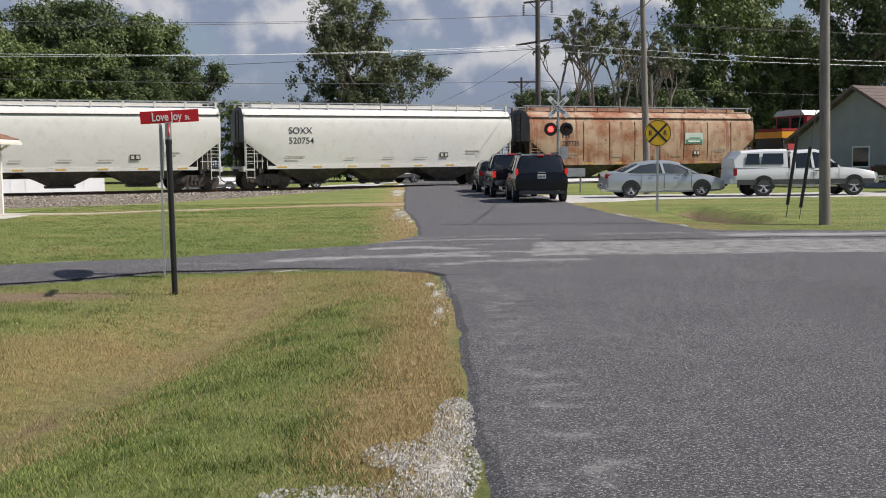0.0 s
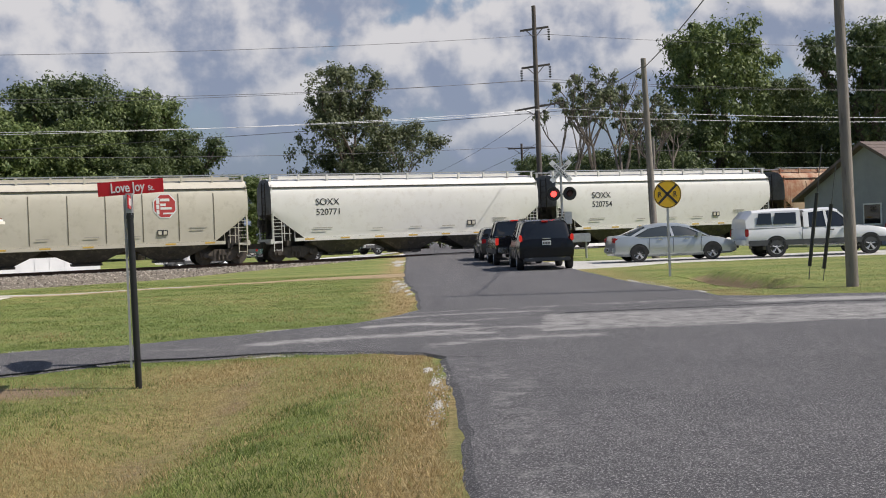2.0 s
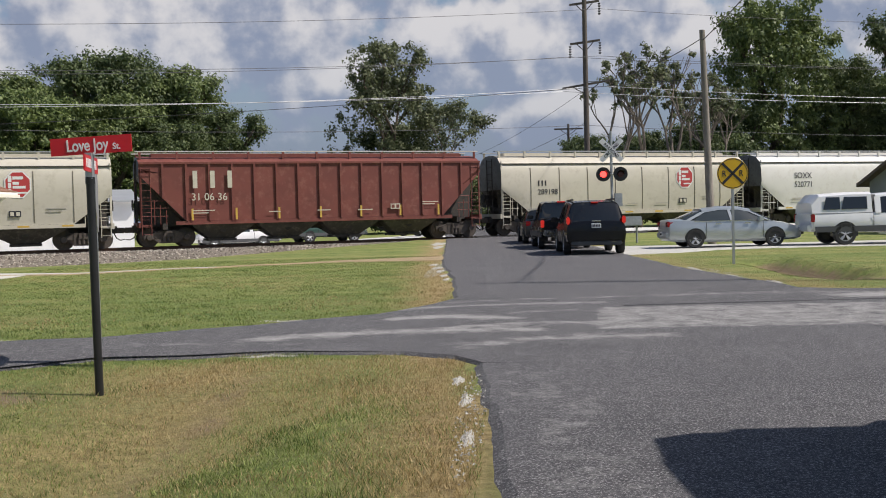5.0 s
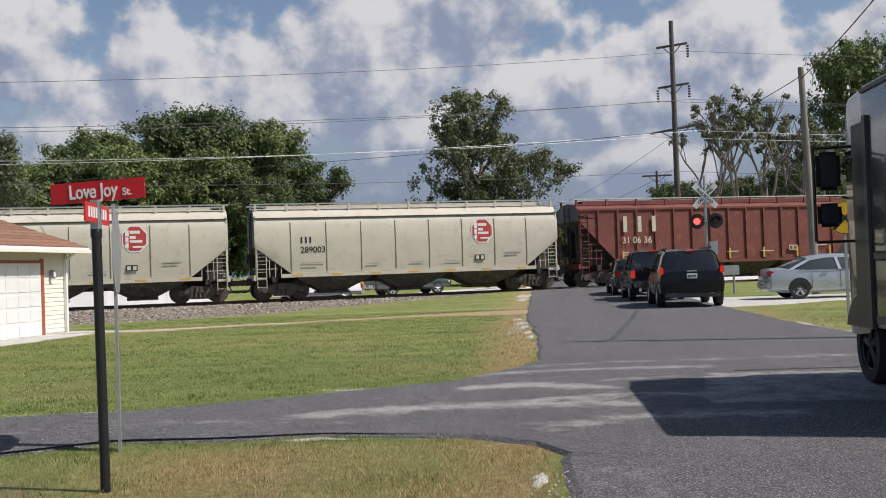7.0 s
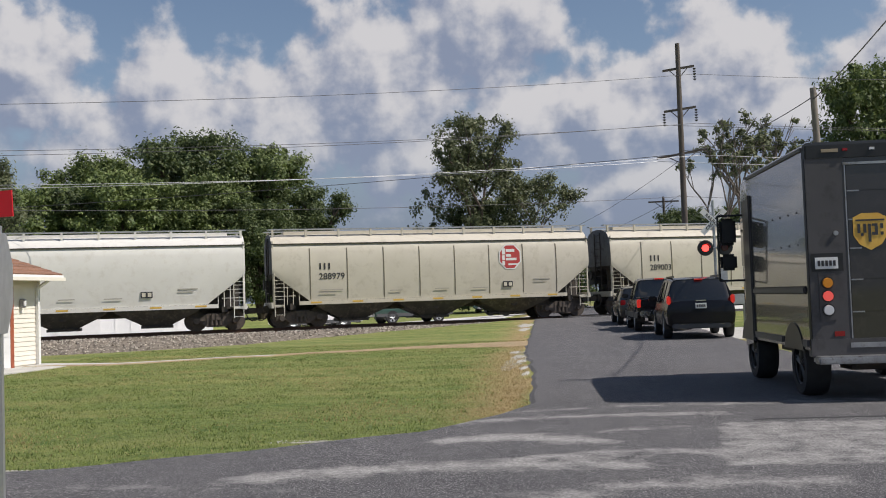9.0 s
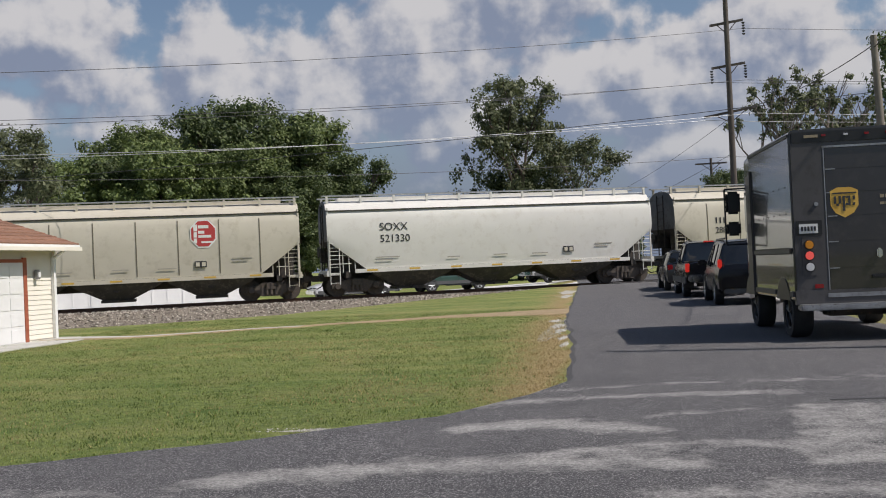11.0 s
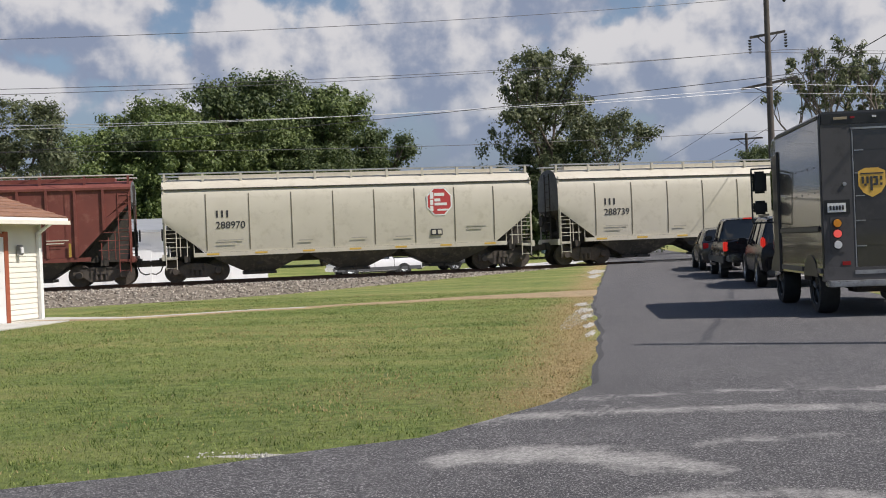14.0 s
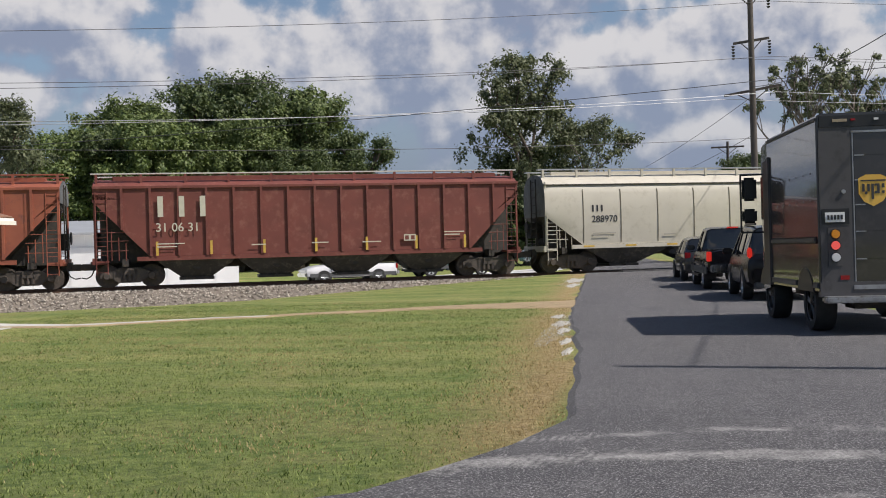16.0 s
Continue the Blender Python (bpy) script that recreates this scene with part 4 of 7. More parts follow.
    # lettering on both sides
    for side in (-1, 1):
        y = side * (1.58 if rounded else 1.6)
        rz = 0 if side < 0 else 180
        x0 = -half + cut + (0.45 if rounded else 0.25)
        sx = x0 if side < 0 else -x0
        ink = "black_letter" if paint != "car_brown" and paint != "car_orange" else "cream_letter"
        if mark == "SOXX":
            text_mesh("reporting_mark", "SOXX", 0.50, ink, body, pose(sx + (0.25 if side < 0 else -0.25), y, 2.98, 90, 0, rz), bold=0.002)
            if number:
                text_mesh("car_number", number, 0.48, ink, body, pose(sx + (0.25 if side < 0 else -0.25), y, 2.44, 90, 0, rz), bold=0.002)
        elif number:
            big = not rounded and paint != "car_rust"
            tall = 0.85 if big else 0.3
            for k in range(3):
                bm = bmesh.new()
                # a plain upright bar for each of the owner's initials
                bx = k * tall * (1.0 if big else 0.72) + 0.12 * tall
                box(bm, bx, bx + 0.26 * tall, -0.004, 0.004, 0, tall)
                ob = part("initial_bar", bm, ink, body)
                ob.matrix_basis = pose(sx, y, 2.85 if big else 2.72, 0, 0, rz)
            text_mesh("car_number", (number[:2] + " " + number[2:4] + " " + number[4:]) if big else number, 0.5 if big else 0.42, ink, body, pose(sx, y, 2.25, 90, 0, rz), bold=0.002)
        if logo:
            lx = half * 0.47 * (1 if side < 0 else -1)
            bm = bmesh.new()
            octagon(bm, 0, 0, 0.68, 0.004, 0.008, 0.92)
            lg = part("emblem", bm, "white_paint", body, "red octagon emblem with white bars")
            lg.matrix_basis = pose(lx, y, 3.12, 0, 0, rz)
            bm = bmesh.new()
            octagon(bm, 0, 0, 0.61, -0.004, 0.006, 0.92)
            part("emblem_field", bm, "logo_red", lg)
            for bx0, bx1, bz0, bz1 in ((-0.42, -0.26, 0.12, 0.42), (-0.22, 0.24, 0.24, 0.38), (-0.42, -0.28, -0.16, 0.08), (-0.22, 0.05, 0.0, 0.13), (-0.42, -0.28, -0.42, -0.2), (-0.22, 0.34, -0.18, -0.06), (-0.1, 0.4, -0.42, -0.34)):
                bm = bmesh.new()
                box(bm, bx0, bx1, -0.016, -0.010, bz0, bz1)
                part("emblem_bar", bm, "white_paint", lg)
        # small stencil blocks
        for bx, bz, bw in ((half * 0.62, 1.95, 0.9), (half * 0.62, 1.83, 0.7), (x0 + 0.05, 1.72, 1.1), (x0 + 0.05, 1.60, 0.8), (-half * 0.02, 1.62, 0.7), (half * 0.22, 1.6, 0.8), (-half * 0.3, 1.6, 0.6)):
            bm = bmesh.new()
            box(bm, bx, bx + bw, -0.003, 0.003, bz, bz + 0.045)
            ob = part("stencil_line", bm, "stencil" if ink == "black_letter" else ink, body)
            ob.matrix_basis = pose(0, y, 0, 0, 0, rz)
        bm = bmesh.new()
        bx = half * 0.45
        box(bm, bx - 0.26, bx + 0.26, -0.006, 0.006, 1.62, 1.9)
        tg = part("data_plate", bm, "black_letter" if paint != "car_brown" else "cream_letter", body)
        tg.matrix_basis = pose(0, y, 0, 0, 0, rz)
        for q in (-0.13, 0.13):
            bm = bmesh.new()
            box(bm, bx + q - 0.08, bx + q + 0.08, -0.012, 0.012, 1.67, 1.85)
            part("data_panel", bm, "cream_letter" if paint != "car_brown" else "car_brown", tg)
    return car


M["stencil"] = material("grey_stencil", (0.38, 0.36, 0.31), None, 4, 0.8)
M["tan_board"] = material("bleached_board", (0.62, 0.60, 0.55), None, 3, 0.8)
for _k, _c in (("car_white", (0.45, 0.44, 0.4)), ("car_tan", (0.17, 0.15, 0.11)), ("car_rust", (0.13, 0.06, 0.035))):
    M["seam_" + _k] = material("seam_" + _k, _c, None, 3, 0.8)

GAP = [18.2, 17.4, 17.4, 17.4, 19.2, 17.0, 17.4, 17.4, 17.4, 17.6, 19.3, 18.6]
CARS = [
    hopper("rust-streaked tan covered hopper car, with a pale placard", "car_rust", 18.2, True, "287735", "K", False, 3, True, 1),
    hopper("clean white covered hopper car lettered SOXX 520754", "car_white", 17.4, True, "520754", "SOXX", False, 3, False, 2),
    hopper("clean white covered hopper car lettered SOXX 520771", "car_white", 17.4, True, "520771", "SOXX", False, 3, False, 3),
    hopper("tan covered hopper car with red octagon emblem", "car_tan", 17.4, True, "289198", "K", True, 3, True, 4),
    hopper("dark brown ribbed covered hopper car", "car_brown", 19.2, False, "310636", "K", False, 4, True, 5),
    hopper("tan covered hopper car numbered 289003 with red octagon emblem", "car_tan", 17.0, True, "289003", "K", True, 3, True, 6),
    hopper("tan covered hopper car numbered 288979 with red octagon emblem", "car_tan", 17.4, True, "288979", "K", True, 3, True, 7),
    hopper("white covered hopper car lettered SOXX 521330", "car_white", 17.4, True, "521330", "SOXX", False, 3, False, 8),
    hopper("tan covered hopper car numbered 288739 with red octagon emblem", "car_tan", 17.4, True, "288739", "K", True, 3, True, 9),
    hopper("tan covered hopper car numbered 288970 with red octagon emblem", "car_tan", 17.6, True, "288970", "K", True, 3, True, 10),
    hopper("dark brown ribbed covered hopper car numbered 310631", "car_brown", 19.3, False, "310631", "K", False, 4, True, 11),
    hopper("faded red ribbed covered hopper car", "car_orange", 18.6, False, "", "K", False, 4, True, 12),
]


def placard(car):
    """Pale enamel board with a green lower band on the side of the rusty car."""
    board = part("placard", box(bmesh.new(), 2.9, 4.3, -1.60, -1.575, 2.35, 3.05), "placard_pale", car, "pale placard with a green band")
    part("placard_band", box(bmesh.new(), 2.95, 4.25, -1.612, -1.603, 2.38, 2.62), "placard_green", board)
    part("placard_bar", box(bmesh.new(), 3.1, 4.05, -1.622, -1.614, 2.45, 2.55), "white_paint", board)
    part("placard_bar", box(bmesh.new(), 3.2, 4.1, -1.612, -1.603, 2.68, 2.74), "placard_green", board)


M["placard_pale"] = material("placard_pale", (0.62, 0.68, 0.60), (0.52, 0.60, 0.52), 3, 0.6)
M["placard_green"] = material("placard_green", (0.06, 0.26, 0.16), None, 3, 0.6)
placard(CARS[0])


# ---- locomotive at the head of the train ----
def locomotive():
    lo = thing("locomotive", "diesel locomotive in yellow, red and black stripes", "locomotive", group="freight train")
    bm = bmesh.new()
    box(bm, -10.2, 10.2, -1.5, 1.5, 1.1, 1.55)
    part("frame", bm, "loco_yellow", lo)
    bm = bmesh.new()
    box(bm, -9.4, 4.2, -0.95, 0.95, 1.55, 3.95, 0.08)
    part("engine_hood", bm, "loco_black", lo)
    bm = bmesh.new()
    box(bm, -9.3, 4.1, -1.0, 1.0, 3.1, 3.55)
    part("yellow_band", bm, "loco_yellow", lo)
    bm = bmesh.new()
    box(bm, -9.7, -6.2, -1.35, 1.35, 3.6, 4.55, 0.1)
    part("radiator", bm, "loco_red", lo)
    bm = bmesh.new()
    box(bm, 4.2, 7.0, -1.5, 1.5, 1.55, 4.3, 0.08)
    cab = part("cab", bm, "loco_red", lo)
    part("cab_roof", loft(bmesh.new(), [[(x, -1.55, 4.28), (x, 1.55, 4.28), (x, 1.2, 4.62), (x, 0, 4.7), (x, -1.2, 4.62)] for x in (4.1, 7.15)]), "metal_roof", cab, "grey cab roof")
    for side in (-1, 1):
        for x in (4.7, 5.7):
            add_box(cab, "cab_window", "glass", x, x + 0.8, side * 1.505 - 0.01, side * 1.505 + 0.01, 3.4, 4.1)
        add_box(cab, "windscreen", "glass", 7.0, 7.03, *sorted((side * 0.15, side * 1.3)), 3.4, 4.15)
    nose = part("nose", box(bmesh.new(), 7.0, 8.9, -1.35, 1.35, 1.55, 3.2, 0.08), "loco_black", lo)
    add_box(nose, "nose_top", "loco_red", 7.0, 8.88, -1.3, 1.3, 3.2, 3.36, bevel=0.05)
    add_box(nose, "nose_band", "loco_yellow", 7.02, 8.92, -1.37, 1.37, 2.72, 3.16)
    for side in (-1, 1):
        bm = bmesh.new()
        octagon(bm, 8.0, 2.15, 0.42, side * 1.36 + 0.01, 0.02)
        part("emblem", bm, "logo_red", nose, "red octagon emblem")
    bm = bmesh.new()
    box(bm, -3, 3, -1.4, 1.4, 0.4, 1.1, 0.1)
    part("fuel_tank", bm, "under", lo)
    for side in (-1, 1):
        bm = bmesh.new()
        for k in range(14):
            x = -9.8 + k * 1.05
            rod(bm, (x, side * 1.46, 1.55), (x, side * 1.46, 2.55), 0.025, seg=6)
        rod(bm, (-9.8, side * 1.46, 2.55), (3.9, side * 1.46, 2.55), 0.025, seg=6)
        part("hand_rail", bm, "loco_yellow", lo)
    for x in (-6.6, 6.6):
        bogie(lo, x)
    return lo


LOCO = locomotive()


# ---- road vehicles (built along x, nose at +x, z = 0 the ground) ----
def wheel(parent, x, y, r=0.34, w=0.23, rim="alloy", spokes=5):
    side = 1 if y > 0 else -1
    wh = new("wheel")
    wh.parent = parent
    wh.matrix_basis = pose(x, y, r)
    bm = bmesh.new()
    n = 28
    prof = [(r * 0.66, -w / 2), (r * 0.94, -w / 2), (r, -w * 0.32), (r, w * 0.32), (r * 0.94, w / 2), (r * 0.66, w / 2)]
    loft_rings = [[(a * math.cos(2 * math.pi * k / n), b, a * math.sin(2 * math.pi * k / n)) for a, b in prof] for k in range(n)]
    vs = [[bm.verts.new(p) for p in ring] for ring in loft_rings]
    for i in range(n):
        a, b = vs[i], vs[(i + 1) % n]
        for j in range(len(prof)):
            bm.faces.new((a[j], a[(j + 1) % len(prof)], b[(j + 1) % len(prof)], b[j]))
    part("tyre", bm, "tyre", wh, smooth=40)
    bm = bmesh.new()
    rod(bm, (0, side * w * 0.1, 0), (0, side * w * 0.16, 0), r * 0.67, r * 0.67, seg=24)
    part("wheel_well", bm, "black_paint", wh)
    bm = bmesh.new()
    for k in range(spokes):
        a = 2 * math.pi * k / spokes + 0.3
        for da in (-0.1, 0.1):
            rod(bm, (0, side * w * 0.36, 0), (r * 0.62 * math.cos(a + da), side * w * 0.34, r * 0.62 * math.sin(a + da)), r * 0.085, r * 0.075, seg=6)
    rod(bm, (0, side * w * 0.2, 0), (0, side * w * 0.42, 0), r * 0.17, r * 0.14, seg=12)
    for k in range(24):
        a, b = 2 * math.pi * k / 24, 2 * math.pi * (k + 1) / 24
        rod(bm, (r * 0.64 * math.cos(a), side * w * 0.4, r * 0.64 * math.sin(a)), (r * 0.64 * math.cos(b), side * w * 0.4, r * 0.64 * math.sin(b)), r * 0.04, seg=5, cap=False)
    part("rim", bm, rim, wh)


def arch_disc(bm, x, zc, r, y0, y1, floor=0.3):
    pts = [(x + r * math.cos(a), max(floor, zc + r * math.sin(a))) for a in [math.pi * (-0.12 + 1.24 * k / 20) for k in range(21)]]
    return prism(bm, pts, y0, y1)


def body_ring(x, zb, zt, hw, crown=0.03):
    h = zt - zb
    pr = [(hw * 0.86, zb), (hw * 0.97, zb + 0.12 * h), (hw, zb + 0.45 * h), (hw * 0.985, zb + 0.72 * h), (hw * 0.93, zb + 0.96 * h), (hw * 0.6, zt + crown * 0.7), (0, zt + crown)]
    return [(x, y, z) for y, z in pr] + [(x, -y, z) for y, z in pr[-2::-1]]


def cabin_ring(x, zb, zt, hb, ht):
    pr = [(hb, zb), (ht + 0.04, zt - 0.10), (ht - 0.08, zt - 0.015), (0, zt)]
    return [(x, y, z) for y, z in pr] + [(x, -y, z) for y, z in pr[-2::-1]]


def vehicle(name, label, category, paint, body, cabin, wheels, hw, roof, pillars, wheel_r=0.34, rim="alloy", lit=True, glassy="glass", arch=0.045, group=""):
    """body: (x, zb, zt, hw); cabin: (x, zb, zt, hb, ht); roof: x range; pillars: (x at the belt, x at the roof, width)."""
    car = thing(name, label, category, group=group)
    bm = bmesh.new()
    loft(bm, [body_ring(*s) for s in body])
    part("body", bm, paint, car, smooth=38)
    bm = bmesh.new()
    loft(bm, [cabin_ring(*s) for s in cabin])
    part("window_glass", bm, glassy, car, smooth=30)
    # roof skin
    bm = bmesh.new()
    inside = [s for s in cabin if roof[0] <= s[0] <= roof[1]]
    rings = []
    for x, zb, zt, hb, ht in inside:
        pr = [(ht + 0.055, zt - 0.11), (ht + 0.03, zt - 0.04), (ht - 0.08, zt + 0.012), (0, zt + 0.025), (-ht + 0.08, zt + 0.012), (-ht - 0.03, zt - 0.04), (-ht - 0.055, zt - 0.11), (0, zt - 0.06)]
        rings.append([(x, y, z) for y, z in pr])
    loft(bm, rings)
    part("roof", bm, paint, car, smooth=35)

    def at(x, k):
        xs = [s[0] for s in cabin]
        return float(np.interp(x, xs, [s[k] for s in cabin]))

    for x0, x1, w in pillars:
        for side in (-1, 1):
            bm = bmesh.new()
            b0, t0, t1 = at(x0, 3), at(x1, 4), at(x1, 2)
            z0 = at(x0, 1)
            loft(bm, [[(x0 - w, side * (b0 - 0.02), z0), (x0 + w, side * (b0 - 0.02), z0), (x0 + w, side * (b0 + 0.022), z0), (x0 - w, side * (b0 + 0.022), z0)],
                      [(x1 - w, side * (t0 + 0.01), t1 - 0.09), (x1 + w, side * (t0 + 0.01), t1 - 0.09), (x1 + w, side * (t0 + 0.055), t1 - 0.09), (x1 - w, side * (t0 + 0.055), t1 - 0.09)]])
            part("pillar", bm, paint, car)
    for x in wheels:
        for side in (-1, 1):
            # dark wheel arch, then the wheel
            bm = bmesh.new()
            arch_disc(bm, x, wheel_r, wheel_r + arch, side * (hw - 0.32), side * (hw + 0.006))
            part("wheel_arch", bm, "black_paint", car)
            wheel(car, x, side * (hw - 0.10), wheel_r, 0.23, rim)
    return car


def mirrors(car, x, y, z, mat):
    for side in (-1, 1):
        add_box(car, "wing_mirror", mat, x - 0.08, x + 0.1, side * y - 0.12, side * y + 0.12, z - 0.07, z + 0.09, bevel=0.03)


def plate_bars(parent, m, w=0.3, h=0.15):
    pl = part("number_plate", box(bmesh.new(), -w / 2, w / 2, -0.008, 0.008, -h / 2, h / 2), "white_paint", parent, "white plate with dark bars")
    pl.matrix_basis = m
    for k in range(5):
        x = -w * 0.4 + k * w * 0.17
        part("plate_bar", box(bmesh.new(), x, x + w * 0.11, -0.014, -0.009, -h * 0.25, h * 0.22), "black_letter", pl)


def sedan():
    car = vehicle("sedan", "silver blue four-door sedan parked on the driveway", "car", "paint_silver",
                  [(-2.40, 0.42, 0.86, 0.74), (-2.34, 0.26, 0.99, 0.83), (-2.0, 0.22, 1.02, 0.88), (-1.4, 0.2, 0.99, 0.90), (-0.5, 0.2, 0.96, 0.905), (0.6, 0.2, 0.95, 0.905), (1.2, 0.2, 0.93, 0.9), (1.8, 0.22, 0.84, 0.87), (2.2, 0.24, 0.72, 0.8), (2.42, 0.3, 0.6, 0.66)],
                  [(-1.95, 0.96, 1.02, 0.80, 0.66), (-1.15, 0.95, 1.36, 0.84, 0.62), (-0.5, 0.94, 1.45, 0.85, 0.60), (0.15, 0.93, 1.44, 0.85, 0.60), (0.6, 0.93, 1.34, 0.85, 0.62), (1.35, 0.91, 0.97, 0.82, 0.68)],
                  (-1.45, 1.40), 0.9, (-1.2, 0.62), [(-1.75, -1.12, 0.09), (-0.12, -0.2, 0.05), (1.25, 0.55, 0.045)], 0.33, glassy="glass_grey")
    for side in (-1, 1):
        add_box(car, "tail_lamp", "tail_dim", -2.42, -2.2, side * 0.66 - 0.14, side * 0.66 + 0.17, 0.76, 0.95, bevel=0.02)
        add_box(car, "head_lamp", "clear_lens", 2.05, 2.3, side * 0.62 - 0.14, side * 0.62 + 0.14, 0.6, 0.72, bevel=0.03)
        for x in (-0.62, 0.42):
            add_box(car, "door_handle", "chrome", x - 0.1, x + 0.1, side * 0.9 - 0.015, side * 0.9 + 0.015, 0.84, 0.87)
        for x in (-1.05, -0.12, 0.98):
            add_box(car, "door_seam", "black_paint", x - 0.006, x + 0.006, side * 0.903 - 0.004, side * 0.903 + 0.004, 0.34, 0.9)
        add_box(car, "window_trim", "chrome", -1.5, 1.2, side * 0.865 - 0.006, side * 0.865 + 0.006, 0.93, 0.955)
    add_box(car, "rear_bumper", "paint_silver", -2.46, -2.3, -0.74, 0.74, 0.34, 0.6, bevel=0.05)
    mirrors(car, 0.85, 0.98, 0.98, "paint_silver")
    plate_bars(car, pose(-2.47, 0, 0.5, 0, 0, -90))
    car.matrix_basis = pose(5.83, 42.5, ground_z(5.8, 42.5) + 0.022, 0, 0, 5)
    return car


def suv():
    car = vehicle("suv", "black sport utility vehicle waiting with brake lights lit", "suv", "paint_black",
                  [(-2.32, 0.5, 0.95, 0.86), (-2.28, 0.36, 1.05, 0.94), (-1.8, 0.3, 1.1, 0.965), (-0.8, 0.28, 1.1, 0.965), (0.6, 0.28, 1.08, 0.965), (1.2, 0.28, 1.06, 0.96), (1.9, 0.3, 0.98, 0.93), (2.25, 0.34, 0.85, 0.85), (2.38, 0.42, 0.7, 0.75)],
                  [(-2.26, 1.03, 1.12, 0.9, 0.78), (-1.95, 1.06, 1.66, 0.92, 0.70), (-1.2, 1.06, 1.72, 0.92, 0.72), (0.0, 1.06, 1.73, 0.92, 0.72), (0.5, 1.05, 1.65, 0.92, 0.72), (1.3, 1.03, 1.1, 0.88, 0.76)],
                  (-1.42, 1.42), 0.96, (-2.0, 0.5), [(-2.02, -1.85, 0.1), (-1.15, -1.1, 0.05), (-0.05, -0.1, 0.05), (1.2, 0.45, 0.05)], 0.37)
    for side in (-1, 1):
        add_box(car, "brake_lamp", "tail_red", -2.36, -2.16, side * 0.88 - 0.05, side * 0.88 + 0.05, 0.98, 1.22, "red brake lamp, lit", 0.03)
        add_box(car, "exhaust", "chrome", -2.36, -2.2, side * 0.55 - 0.08, side * 0.55 + 0.08, 0.36, 0.44, bevel=0.02)
        add_box(car, "roof_rail", "black_paint", -1.7, 0.3, side * 0.66 - 0.02, side * 0.66 + 0.02, 1.74, 1.79)
    add_box(car, "rear_bumper", "paint_black", -2.40, -2.2, -0.86, 0.86, 0.42, 0.74, bevel=0.06)
    add_box(car, "lower_valance", "trim_grey", -2.37, -2.1, -0.8, 0.8, 0.3, 0.44, bevel=0.03)
    add_box(car, "high_brake_lamp", "tail_red", -2.02, -1.9, -0.11, 0.11, 1.66, 1.685, "lit high brake lamp")
    add_box(car, "rear_wiper", "black_paint", -2.2, -2.17, -0.4, 0.05, 1.16, 1.18)
    add_box(car, "badge_strip", "chrome", -2.335, -2.31, -0.14, 0.14, 1.06, 1.09)
    mirrors(car, 0.95, 1.05, 1.12, "paint_black")
    plate_bars(car, pose(-2.34, 0, 0.93, 0, 0, -90))
    car.matrix_basis = pose(0.52, 39.5, ground_z(0.5, 39.5) + 0.03, 0, 0, 92)
    return car


